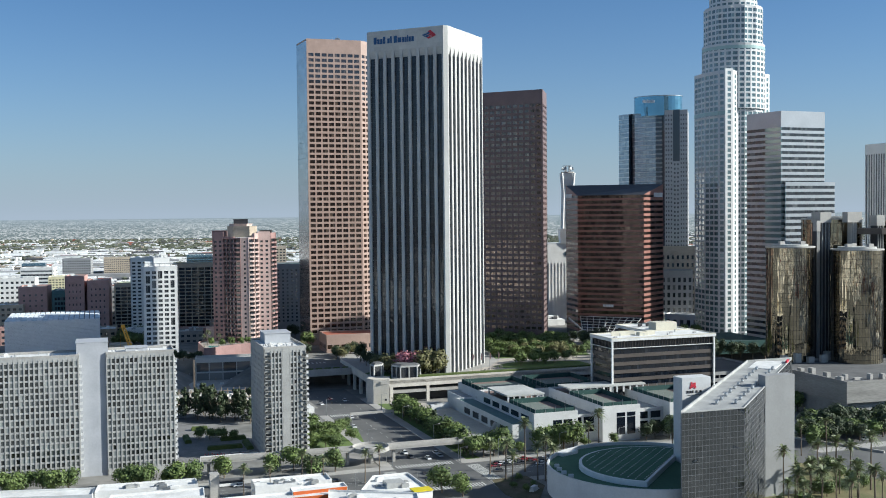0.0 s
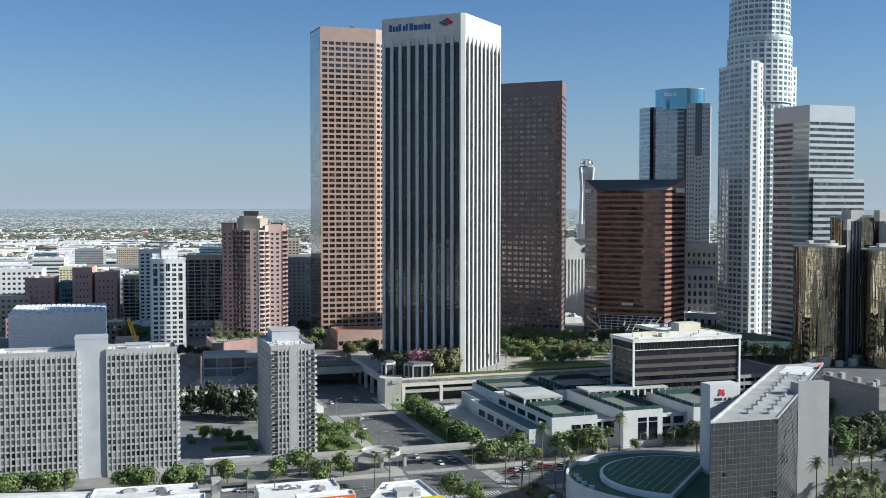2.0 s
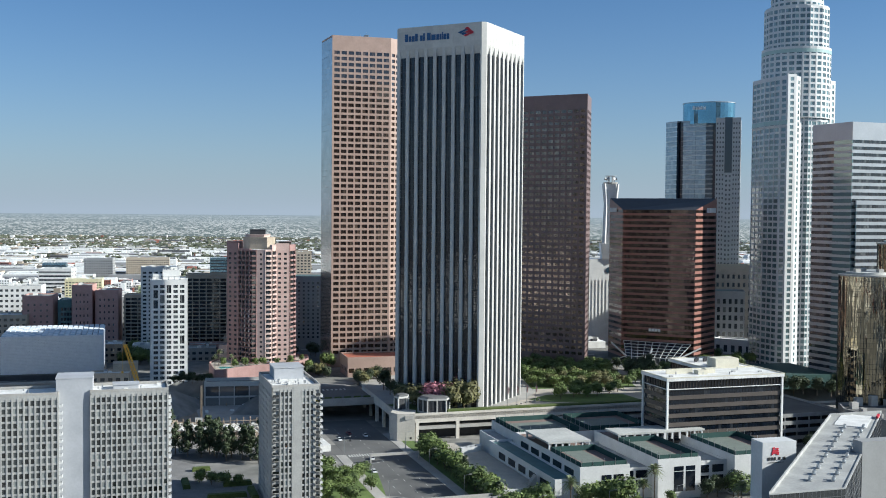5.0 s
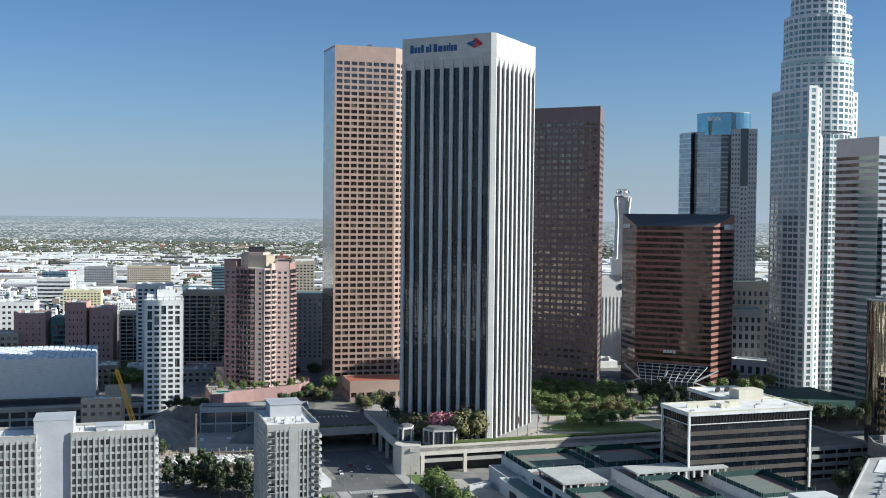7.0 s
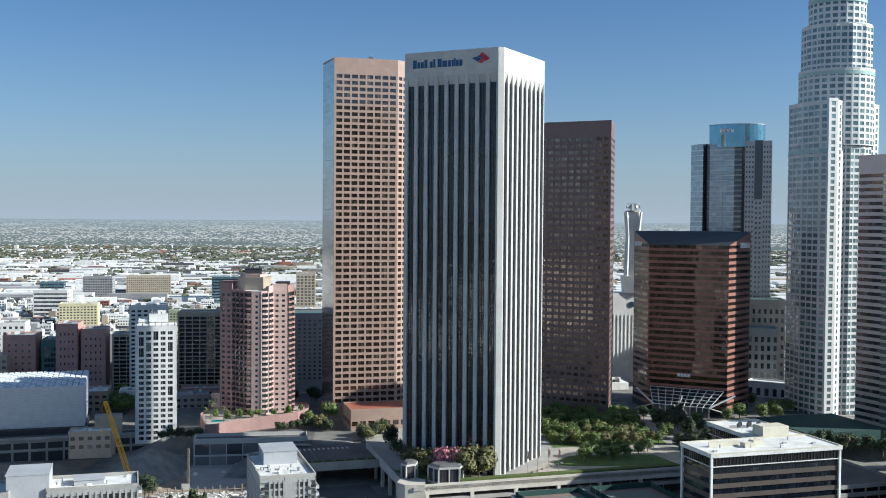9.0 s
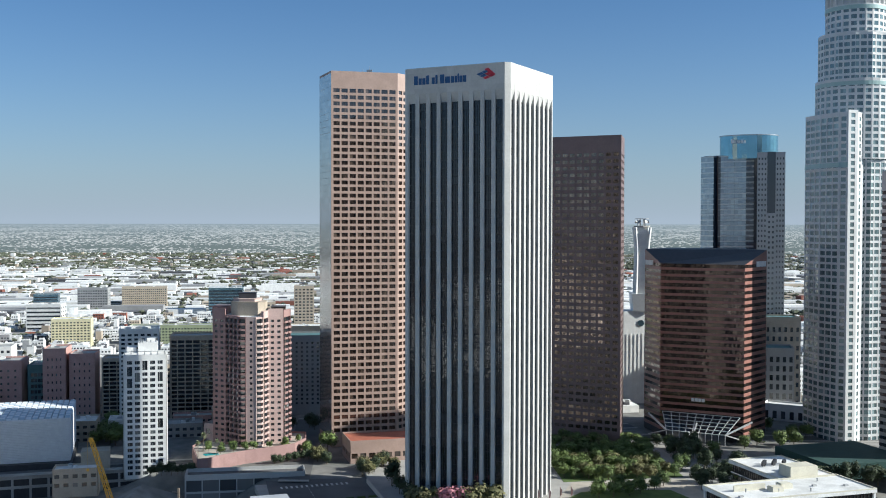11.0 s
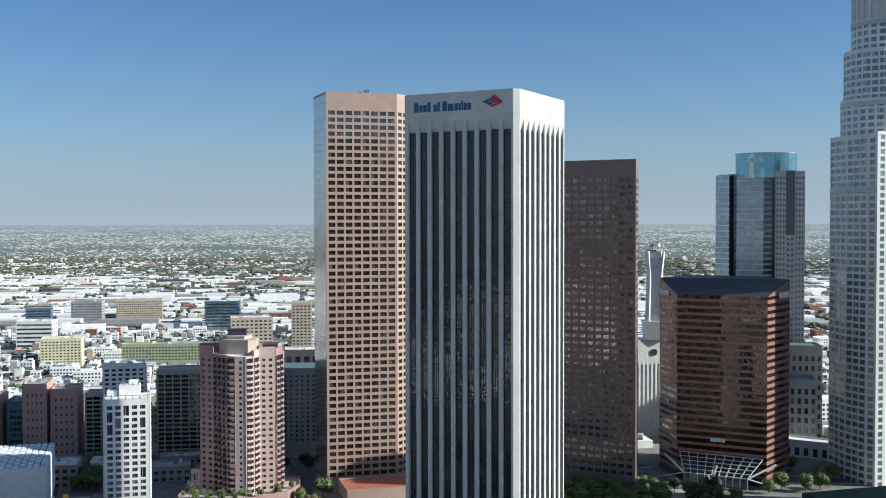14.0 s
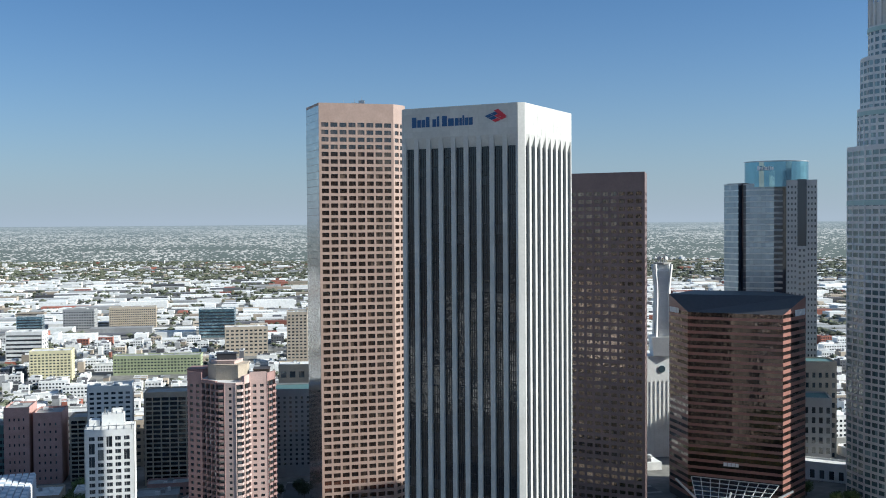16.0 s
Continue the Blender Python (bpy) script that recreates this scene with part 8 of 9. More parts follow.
def make_palm(h, seed):
    rng = random.Random(seed)
    ob = thing("palm_tree", "tall fan palm with a shaggy crown", "palm", 0, 0, 0, "palms")
    b = Buf()
    lean = rng.uniform(-0.6, 0.6)
    b.tube((0, 0, -0.3), (lean * 0.5, 0, h * 0.5), 0.3, 0.22)
    b.tube((lean * 0.5, 0, h * 0.5), (lean, 0, h), 0.22, 0.18)
    part("trunk", b, "bark", ob)
    b = Buf()
    for k in range(40):                                   # feather fronds: a bent rib with thin leaflets
        t = k * 2.4
        el = rng.uniform(-0.5, 1.3)
        L = rng.uniform(2.4, 3.6)
        d = Vector((math.cos(t) * math.cos(el), math.sin(t) * math.cos(el), math.sin(el)))
        s = Vector((-math.sin(t), math.cos(t), 0))
        p = Vector((lean, 0, h))
        for i in range(1, 11):
            f = i / 10
            c = p + d * (L * f) - Vector((0, 0, 1)) * (1.5 * f * f)
            g = 0.62 * math.sin(min(1.0, f + 0.12) * 2.75) + 0.12
            w = d * 0.12
            for sg_ in (-1, 1):
                tip = c + s * (sg_ * g) + d * (g * 0.55) - Vector((0, 0, 1)) * (g * 0.45)
                b.poly([c - w, c + w, tip])
        prev = None
        for i in range(5):
            f = i / 4
            c = p + d * (L * f) - Vector((0, 0, 1)) * (1.5 * f * f)
            w = s * (0.07 * (1.1 - f))
            if prev:
                b.poly([prev[0], prev[1], c + w, c - w])
            prev = (c - w, c + w)
    cr = new("crown", b.mesh("crown", M["palm"]))
    cr.parent = ob
    b = Buf()
    b.tube((lean, 0, h - 1.8), (lean, 0, h - 0.1), 0.5, 0.75)
    part("dead_skirt", b, "bark", ob)
    return ob


PALMS = [make_palm(13.5, 1), make_palm(12.0, 2), make_palm(15.0, 3)]
place(PALMS, [(20, 436), (26, 427), (28, 418), (35, 440), (39, 426), (42, 424), (46, 430), (66, 470), (71, 474), (100, 454), (104, 450)], seed=18)
place(PALMS, [(159, 463), (171, 465), (148, 412), (156, 415), (162, 415), (133, 379), (133, 367), (140, 371), (154, 387), (166, 405), (141, 362), (138, 352), (149, 359)], seed=19)
place(PALMS, [(128, 392), (131, 388), (129, 380), (140, 397), (126, 364), (118, 357), (145, 400), (152, 400), (158, 396), (136, 408), (150, 376), (160, 380)], seed=20, size=0.9)
place(PALMS, [(-52, 416), (-47, 415), (-66, 404), (-75, 396), (-56, 418), (-31, 423), (-25, 424), (166, 795), (150, 784), (84, 756)], seed=22, size=0.8)
place(PALMS, [(-161, 727), (-160, 713), (-151, 718)], z=17.1, seed=23, size=0.55)
for pr in ROUND + DARK + PINK + PALMS + AUTUMN + SPIRE:                     # the first of each kind stands in a verge
    k = (ROUND + DARK + PINK + PALMS + AUTUMN + SPIRE).index(pr)
    spots = [(-70, 520), (-66, 528), (-72, 526), (-162, 614), (-166, 622), (-14, 628), (112, 346), (122, 350), (146, 440), (-100, 742), (-90, 556), (-150, 566)]
    zs = [-1.9, -1.9, -1.9, 0.3, 0.3, 11.0, -1.9, -1.9, -1.9, 10.4, -1.9, -1.9]
    pr.location = (*spots[k], zs[k])


# ---- skybridge with its round landing ----
def bridge(a, e, z, w):
    u, L = unit(a, e)
    ob = thing("skybridge", "pale concrete pedestrian bridge over the street", "bridge", (a[0] + e[0]) / 2, (a[1] + e[1]) / 2, LOW)
    b = Buf()
    b.box(a, u, 0, L, -w / 2, w / 2, z - 0.8, z)
    part("deck", b, "concrete", ob)
    for s in (-1, 1):
        b = Buf()
        b.box(a, u, 0, L, s * w / 2 - 0.15, s * w / 2 + 0.15, z + 0.003, z + 1.2)
        part("parapet", b, "concrete", ob)
    for k in range(max(2, int(L / 24) + 1)):
        x = 3 + k * (L - 6) / max(1, int(L / 24))
        b = Buf()
        b.box(a, u, x - 0.6, x + 0.6, -0.9, 0.9, LOW, z - 0.8)
        part("pier", b, "concrete", ob)
    return ob


bridge((-100.0, 436.5), (-38.0, 456.0), 4.6, 4.5)
bridge((-24.0, 460.0), (16.0, 473.5), 4.6, 4.5)
ob = thing("round_landing", "round concrete bridge landing on a pillar", "bridge", -31.0, 458.3, LOW)
b, n = Buf(), 32
ro = [(-31 + 8.2 * math.cos(2 * math.pi * k / n), 458.3 + 8.2 * math.sin(2 * math.pi * k / n)) for k in range(n)]
b.prism(ro, 3.75, 4.55)
part("deck", b, "concrete", ob)
b = Buf()
q = inset(ro, 0.35)
for i in range(n):
    j = (i + 1) % n
    b.hexa([(*ro[i], 4.553), (*ro[j], 4.553), (*q[j], 4.553), (*q[i], 4.553), (*ro[i], 5.7), (*ro[j], 5.7), (*q[j], 5.7), (*q[i], 5.7)])
part("parapet", b, "concrete", ob)
b = Buf()
b.tube((-31, 458.3, 4.56), (-31, 458.3, 5.3), 3.0, 3.0, 24)
part("planter", b, "concrete", ob)
b = Buf()
b.tube((-31, 458.3, LOW), (-31, 458.3, 3.75), 1.0, 1.3, 12)
part("pillar", b, "concrete", ob)
b = Buf()
b.box((-48, 552), tuple(UX), 0, 24, -0.5, 0.5, 1.2, 2.4)
b.box((-48, 552), tuple(UX), 0, 0.6, -0.4, 0.4, LOW, 1.19)
b.box((-48, 552), tuple(UX), 23.4, 24, -0.4, 0.4, LOW, 1.19)
solid("sign_gantry", b, "concrete", "pale gantry across the side street", "gantry")
# the street bridge over the tunnel mouth
b = Buf()
u_, L_ = unit((-108, 640), (-50, 660))
b.box((-108, 640), u_, 0, L_, -46, 0, 6.5, 9.6)
b.box((-108, 640), u_, 0, L_, -0.4, 0.0, 9.61, 10.8)
solid("street_bridge", b, "concrete", "concrete street bridge over the tunnel mouth", "bridge")
# dark block closes the passage; its colour stands in for tunnel shade
b = Buf()
b.box((-108, 640), u_, 0, L_, -46, -38, LOW, 6.45)
solid("tunnel_wall", b, "dark_metal", "dark block standing for the shade under the bridge", "tunnel", "structure")


b = Buf()
b.prism([(-106, 643), (-54, 661), (-66, 704), (-119, 692)], 9.61, 9.68)
solid("road", b, "asphalt", "grey asphalt street across the bridge", "road", "structure")
for k in range(9):
    p = Vector((-104, 643.4)) + Vector(u_) * (k * 5.6)
    b = Buf()
    b.prism(rect((p.x, p.y), 4.2, 1.4, math.degrees(math.atan2(u_[1], u_[0]))), 9.69, 10.6)
    b.prism(inset(rect((p.x, p.y), 4.2, 1.4, math.degrees(math.atan2(u_[1], u_[0]))), 0.15), 10.6, 11.3)
    solid("planter", b, "hedge", "planted box along the bridge edge", "planter", group="bridge planters")
b = Buf()
for k in range(14):
    p = Vector((-108, 676)) + Vector((0.945, 0.325)) * (k * 2.6)
    b.prism(rect((p.x, p.y), 1.1, 4.5, 17), 9.69, 9.70)
for k in range(6):
    p = Vector((-86, 652)) + Vector((-0.3, 0.95)) * (k * 6)
    b.prism(rect((p.x, p.y), 0.2, 3.2, 17), 9.69, 9.70)
solid("lane_marks", b, "line", "white painted marks on the bridge street", "road marking", "stuff", at=(-86, 670, 9.69))
# ---- courtyard furnishings, planting bed, rubble ----
ob = thing("fountain", "round stone fountain basin in the courtyard", "fountain", -110.8, 516.4, -1.86)
b = Buf()
b.tube((-110.8, 516.4, -1.86), (-110.8, 516.4, -1.2), 4.2, 4.0, 28)
part("basin", b, "concrete", ob)
b = Buf()
b.tube((-110.8, 516.4, -1.2), (-110.8, 516.4, -1.17), 3.5, 3.5, 28)
part("water", b, "g_plain", ob, "dark water")
for x, y, w, d in ((-106, 505, 12, 4), (-108, 485, 16, 3.2), (-122, 500, 3, 14), (-90, 486, 3, 16), (-126, 530, 8, 3)):
    b = Buf()
    b.prism(rect((x, y), w, d), -1.86, -0.7)
    b.prism(inset(rect((x, y), w, d), 0.3), -0.7, -0.1)
    solid("hedge", b, "hedge", "clipped hedge in a courtyard planter", "hedge", group="courtyard hedges")
rc = random.Random(61)
for k in range(16):
    x, y = -107 + k * 1.42, 474.6 + rc.uniform(-1.6, 2.2)
    ob = thing("cafe_chair", "small red cafe chair in the courtyard", "chair", x, y, -1.86, "cafe chairs")
    b = Buf()
    b.box((x, y), (1, 0), -0.25, 0.25, -0.25, 0.25, -1.44, -1.38)
    part("seat", b, "sign_red", ob)
    b = Buf()
    b.box((x, y), (1, 0), -0.25, 0.25, -0.25, -0.2, -1.38, -0.95)
    part("backrest", b, "sign_red", ob)
    for sx in (-0.2, 0.2):
        b = Buf()
        b.box((x + sx, y), (1, 0), -0.03, 0.03, -0.22, 0.22, -1.86, -1.44)
        part("leg", b, "steel", ob)
for k in range(5):
    b = Buf()
    b.prism(rect((-105 + k * 4.5, 478.5 + k * 0.6), 3.4, 0.6), -1.86, -1.35)
    solid("bench", b, "concrete", "long concrete bench in the courtyard", "bench", group="courtyard benches")
b = Buf()
b.prism(rect((-106.5, 463.2), 31.5, 0.5, GRID - 1), LOW, 0.4)
solid("garden_wall", b, "white_paint", "low white wall along the courtyard edge", "wall")
b = Buf()
b.prism(rect((-75.5, 573), 6.5, 26, GRID + 3), LOW, 1.2)
solid("site_tent", b, "roof_white", "long white tent roof beside the street", "tent")
b = Buf()
b.prism([(20, 427), (24.5, 404), (29, 397), (37, 397), (41, 417), (34.5, 433)], -2.0, -1.8)
solid("planting_bed", b, "mulch", "brown mulch bed under the palms", "ground", "structure")
place(ROUND, [(31, 425), (33, 407), (28, 412), (36, 414)], seed=71, size=0.3, label="low round green shrub in a mulch bed")
ru, b = random.Random(14), Buf()
for k in range(420):                                       # broken concrete on the site
    t = ru.random()
    x, y = -160 + 46 * t + ru.gauss(0, 2), 603 + 20 * ru.random() + 4 * t
    z = 0.4 + ru.uniform(0, 1.6) * (1 - abs(y - 613) / 16)
    d1 = Vector((ru.gauss(0, 1), ru.gauss(0, 1), ru.gauss(0, 0.4))).normalized() * ru.uniform(0.4, 1.8)
    b.beam(Vector((x, y, z)) - d1, Vector((x, y, z)) + d1, ru.uniform(0.3, 1.4), ru.uniform(0.15, 0.5))
solid("rubble_heap", b, "rubble", "heap of broken pale concrete on the site", "rubble", "stuff", at=(-137, 613, 0.35))

# ---- cars ----
def make_car(col, mat_name, van=False):
    M[mat_name] = surf(mat_name, col, tuple(v * 0.92 for v in col), 1.0, 0.28, grain=0.02, spec=0.7)
    ob = thing("van" if van else "car", {"car_white": "white car on the street", "car_dark": "dark grey car on the street", "car_red": "dark red car on the street", "car_silver": "silver car on the street", "van_white": "white delivery van on the street"}[mat_name], "van" if van else "car", 0, 0, 0, "cars")
    L, w, h = (5.6, 2.0, 2.2) if van else (4.6, 1.82, 1.45)
    b = Buf()
    b.hexa([(-L / 2, -w / 2, 0.32), (L / 2, -w / 2, 0.32), (L / 2, w / 2, 0.32), (-L / 2, w / 2, 0.32), (-L / 2 + 0.1, -w / 2 + 0.05, 0.92), (L / 2 - 0.15, -w / 2 + 0.05, 0.86), (L / 2 - 0.15, w / 2 - 0.05, 0.86), (-L / 2 + 0.1, w / 2 - 0.05, 0.92)])
    x0, x1, x2, x3 = (-L / 2 + 0.15, -L / 2 + 0.2, 1.4, 2.0) if van else (-1.75, -1.2, 0.55, 1.25)
    b.hexa([(x1 + 0.05, -w / 2 + 0.28, h - 0.08), (x2 - 0.05, -w / 2 + 0.28, h - 0.08), (x2 - 0.05, w / 2 - 0.28, h - 0.08), (x1 + 0.05, w / 2 - 0.28, h - 0.08), (x1, -w / 2 + 0.26, h), (x2, -w / 2 + 0.26, h), (x2, w / 2 - 0.26, h), (x1, w / 2 - 0.26, h)])
    part("body", b, mat_name, ob)
    b = Buf()
    b.hexa([(x0, -w / 2 + 0.1, 0.9), (x3, -w / 2 + 0.1, 0.87), (x3, w / 2 - 0.1, 0.87), (x0, w / 2 - 0.1, 0.9), (x1, -w / 2 + 0.27, h - 0.09), (x2, -w / 2 + 0.27, h - 0.09), (x2, w / 2 - 0.27, h - 0.09), (x1, w / 2 - 0.27, h - 0.09)])
    part("windows", b, "g_black" if not van else mat_name, ob)
    for sx in (-L * 0.31, L * 0.31):
        for sy in (-1, 1):
            b = Buf()
            b.tube((sx, sy * (w / 2 - 0.2), 0.33), (sx, sy * (w / 2), 0.33), 0.33, 0.33, 12)
            part("wheel", b, "dark_metal", ob)
    return ob


CARS = [make_car((0.75, 0.75, 0.75), "car_white"), make_car((0.06, 0.06, 0.065), "car_dark"), make_car((0.25, 0.02, 0.03), "car_red"), make_car((0.42, 0.43, 0.44), "car_silver"), make_car((0.8, 0.8, 0.8), "van_white", True)]


def lot_cars(spots, heading, seed, z=-1.95):
    rng = random.Random(seed)
    for x, y in spots:
        ob = copy_thing(rng.choice(CARS[:4] + CARS[:2]), Matrix.Translation((x, y, z)) @ Matrix.Rotation(radians(heading + rng.choice((0, 180))), 4, "Z"))


lot_cars([gp((0, 0), u, v) for u, v in ((178, 424), (184, 424.5), (191, 421), (172, 420), (199, 424), (205, 421.5), (181, 417.5), (188, 414), (196, 417.5), (210, 424), (60, 424), (84, 421), (98, 417.5), (30, 407), (110, 402), (240, 421), (262, 406), (330, 410), (350, 402), (166, 409))], GRID, 3)
lot_cars([gp((0, 0), u, v) for u, v in ((139, 446), (145.5, 441), (152, 444), (152, 450), (139, 455), (132, 520), (137, 545), (131, 590), (139, 604), (146, 596), (302, 470), (297, 520), (308, 545), (302, 440))], GRID + 90, 4)
lot_cars([gp((0, 0), 168 + (k % 7) * 5.6 + (k // 7) * 1.7, 417.5 + (k // 7) * 3.4) for k in range(14)], GRID, 13)
lot_cars([(-66 - k * 3.2 * UX.x, 550 - k * 3.2 * UX.y) for k in range(5)] + [(-72, 556), (-82, 553)], GRID, 5)
lot_cars([(90, 792), (104, 796), (-70, 735), (-80, 742), (110, 786), (-100, 745)], GRID, 6, z=11.3)
for k, (x, y, zz, hd) in enumerate(((-69, 536, -1.95, 10), (36, 409, -1.95, 60))):
    pr = CARS[4] if k == 0 else copy_thing(CARS[4], Matrix())
    pr.location, pr.rotation_euler = (x, y, zz), (0, 0, radians(hd))
for k, c in enumerate(CARS[:4]):
    c.location, c.rotation_euler = (*gp((0, 0), 214 + k * 8, 417.5), -1.95), (0, 0, radians(GRID))


def bus(x, y, z, hd, dark=True):
    ob = thing("bus", "long city bus with a dark body and white panels" if dark else "white city bus", "bus", x, y, z)
    ob.rotation_euler = (0, 0, radians(hd))
    for nm, (x0, x1, y0, y1, z0, z1), mat in (("body", (-6, 6, -1.25, 1.25, 0.35, 1.5), "white_paint"), ("window_band", (-5.9, 5.9, -1.27, 1.27, 1.51, 2.5), "g_black"), ("roof", (-6, 6, -1.25, 1.25, 2.51, 3.0), "roof_dark" if dark else "white_paint")):
        b = Buf()
        b.box((x, y), (1, 0), x0, x1, y0, y1, z + z0, z + z1)
        part(nm, b, mat, ob)
    for sx in (-3.8, 3.6):
        for sy in (-1, 1):
            b = Buf()
            b.tube((x + sx, y + sy * 1.05, z + 0.45), (x + sx, y + sy * 1.28, z + 0.45), 0.45, 0.45, 12)
            part("wheel", b, "dark_metal", ob)


bus(-86, 421, -1.95, GRID)
bus(96, 786, 11.3, -8)


# ---- lamps and signals ----
def lamp(x, y, h, signal=False):
    ob = thing("traffic_light" if signal else "street_lamp", "grey mast-arm traffic light" if signal else "grey street lamp with a bent arm", "traffic light" if signal else "street lamp", x, y, -1.95, "signals" if signal else "street lamps")
    b = Buf()
    b.tube((x, y, -1.95), (x, y, h - 1.95), 0.14, 0.09)
    part("pole", b, "steel", ob)
    b = Buf()
    b.beam((x, y, h - 2.1), (x + 2.6 * UX.x, y + 2.6 * UX.y, h - 1.7), 0.12)
    part("arm", b, "steel", ob)
    b = Buf()
    b.box((x + 2.8 * UX.x, y + 2.8 * UX.y), tuple(UX), -0.5, 0.5, -0.22, 0.22, h - (2.6 if signal else 1.8), h - 1.6)
    part("signal_head" if signal else "lamp_head", b, "dark_metal" if signal else "concrete", ob)


for u, v in ((126, 440), (126, 470), (158, 436), (158, 470), (158, 520), (126, 500), (126, 556), (175, 431), (205, 431), (235, 431), (265, 431), (100, 393), (60, 393), (180, 393), (158, 560)):
    lamp(*gp((0, 0), u, v), 9.0)
for u, v in ((126.2, 431), (157, 430.5), (157.2, 394), (125.5, 394), (127, 560), (156.8, 557)):
    lamp(*gp((0, 0), u, v), 6.5, True)

# ---- foreground roofs ----
def shed(P, z1, trim, lab):
    ob = thing("low_building", lab, "building", *centre(P), LOW)
    b = Buf()
    b.prism(P, LOW, z1)
    part("wall", b, "white_paint", ob)
    b = Buf()
    b.prism(inset(P, 0.5), z1 + 0.002, z1 + 0.1)
    part("roof", b, "roof_white", ob)
    q = inset(P, 0.35)
    b = Buf()
    n = len(P)
    for i in range(n):
        j = (i + 1) % n
        b.hexa([(*P[i], z1 + 0.003), (*P[j], z1 + 0.003), (*q[j], z1 + 0.003), (*q[i], z1 + 0.003), (*P[i], z1 + 0.8), (*P[j], z1 + 0.8), (*q[j], z1 + 0.8), (*q[i], z1 + 0.8)])
    part("parapet", b, "white_paint", ob)
    if trim:
        u, L = unit(P[0], P[1])
        b = Buf()
        b.box(P[0], u, 0.2, L - 0.2, 0.004, 0.25, z1 - 1.4, z1 + 0.7)
        part("fascia", b, trim, ob, trim + " painted fascia")
    return ob


shed([(-70.5, 396), (-42.5, 405.5), (-46, 416), (-74, 406.5)], 3.6, None, "low white flat-roofed shop")
shed([(-55, 386), (-35.5, 393.5), (-37.5, 400), (-57, 392.5)], 4.0, "orange", "low white shop with an orange fascia")
shed([(-80, 372), (-38, 386), (-41, 394), (-83, 380)], 3.4, "orange", "low white shop with an orange band")
shed([(-30, 388), (-10, 383.5), (-3.4, 386), (-13.5, 414), (-27, 409)], 4.0, None, "low white flat-roofed shop")
shed([(-40, 366), (-8, 372), (-9, 382.8), (-42, 388)], 4.2, None, "low white flat-roofed shop")
b = Buf()
b.prism([(-10.2, 383.0), (-3.2, 385.6), (-5, 390.4), (-12, 387.8)], 4.85, 5.3)
solid("yellow_canopy", b, "yellow", "bright yellow canopy edge on a shop roof", "canopy")
shed([(-166, 380), (-128, 384), (-130, 394), (-168, 390)], 4.4, None, "low white flat-roofed building")
shed([(-127.9, 386), (-92, 396), (-95, 405), (-129.9, 396)], 4.8, None, "low white building with roof plant")
shed([(-118, 370), (-86, 380), (-89, 392), (-121, 382)], 4.6, None, "low white building with roof plant")
b = Buf()
b.prism(rect((-87.5, 396), 3.4, 4.0), LOW, 9.0)
solid("stair_tower", b, "concrete", "pale concrete stair tower at a shop roof", "tower")
rr = random.Random(5)
for k in range(34):
    x, y, z = [(rr.uniform(-124, -95), rr.uniform(390, 397), 4.9), (rr.uniform(-66, -48), rr.uniform(400, 408), 3.7), (rr.uniform(-26, -12), rr.uniform(390, 406), 4.1), (rr.uniform(-36, -14), rr.uniform(373, 381), 4.3)][k % 4]
    b = Buf()
    w, d, h = rr.uniform(0.4, 1.6), rr.uniform(0.4, 1.4), rr.uniform(0.4, 1.4)
    b.box((x, y), tuple(UX), -w, w, -d, d, z, z + h)
    b.box((x, y), tuple(UX), -w * 0.6, w * 0.6, -d * 0.6, d * 0.6, z + h, z + h + 0.25)
    solid("roof_unit", b, rr.choice(("steel", "white_paint", "roof_grey")), "small boxed roof unit on a white roof", "roof unit", group="roof units")
b = Buf()
b.prism(rect((-20.5, 391), 7, 6), 4.1, 6.2)
solid("roof_unit", b, "roof_grey", "grey walled plant enclosure on a white roof", "roof unit")

# ---- crane and site clutter ----
def lattice(buf, p, q, w):
    p, q = Vector(p), Vector(q)
    d = (q - p).normalized()
    s = d.cross(Vector((0, 1, 0))).normalized() * w / 2
    t = d.cross(s).normalized() * w / 2
    cs = [s + t, s - t, -s - t, -s + t]
    for c in cs:
        buf.beam(p + c, q + c * 0.7, 0.3)
    n = int((q - p).length / w)
    for k in range(n):
        a, e = p + (q - p) * k / n, p + (q - p) * (k + 1) / n
        for i in range(4):
            buf.beam(a + cs[i] * 0.85, e + cs[(i + 1) % 4] * 0.85, 0.15)


ob = thing("crane", "orange lattice boom crane on the building site", "crane", -181.5, 646, -1.5)
b = Buf()
lattice(b, (-182, 646, 3.2), (-197, 655, 38), 2.1)
part("boom", b, "crane", ob)
b = Buf()
b.box((-181.5, 646), tuple(UX), -3, 3, -1.8, 1.8, 1.4, 4.0)
b.box((-181.5, 646), tuple(UX), -3.4, 3.4, -2.2, -1.2, -1.5, 1.4)
b.box((-181.5, 646), tuple(UX), -3.4, 3.4, 1.2, 2.2, -1.5, 1.4)
part("carrier", b, "crane", ob)
b = Buf()
b.box((-197.3, 655.1), tuple(UX), -1.1, 1.1, -0.6, 0.6, 37.6, 39.4)
part("boom_head", b, "crane", ob)
b = Buf()
b.tube((-199, 655, 24), (-199, 655, 38), 0.06, 0.06, 5)
b.box((-199, 655), (1, 0), -0.5, 0.5, -0.5, 0.5, 23, 24.2)
part("hook", b, "crane", ob)
ob = thing("drilling_rig", "brown drilling mast on the building site", "drilling rig", -150, 640, -1.5)
b = Buf()
b.beam((-150, 640, -1.5), (-150, 640, 19), 0.9)
part("mast", b, "earth", ob)
b = Buf()
b.box((-151.5, 640), tuple(UX), -2, 2, -1.4, 1.4, -1.5, 1.2)
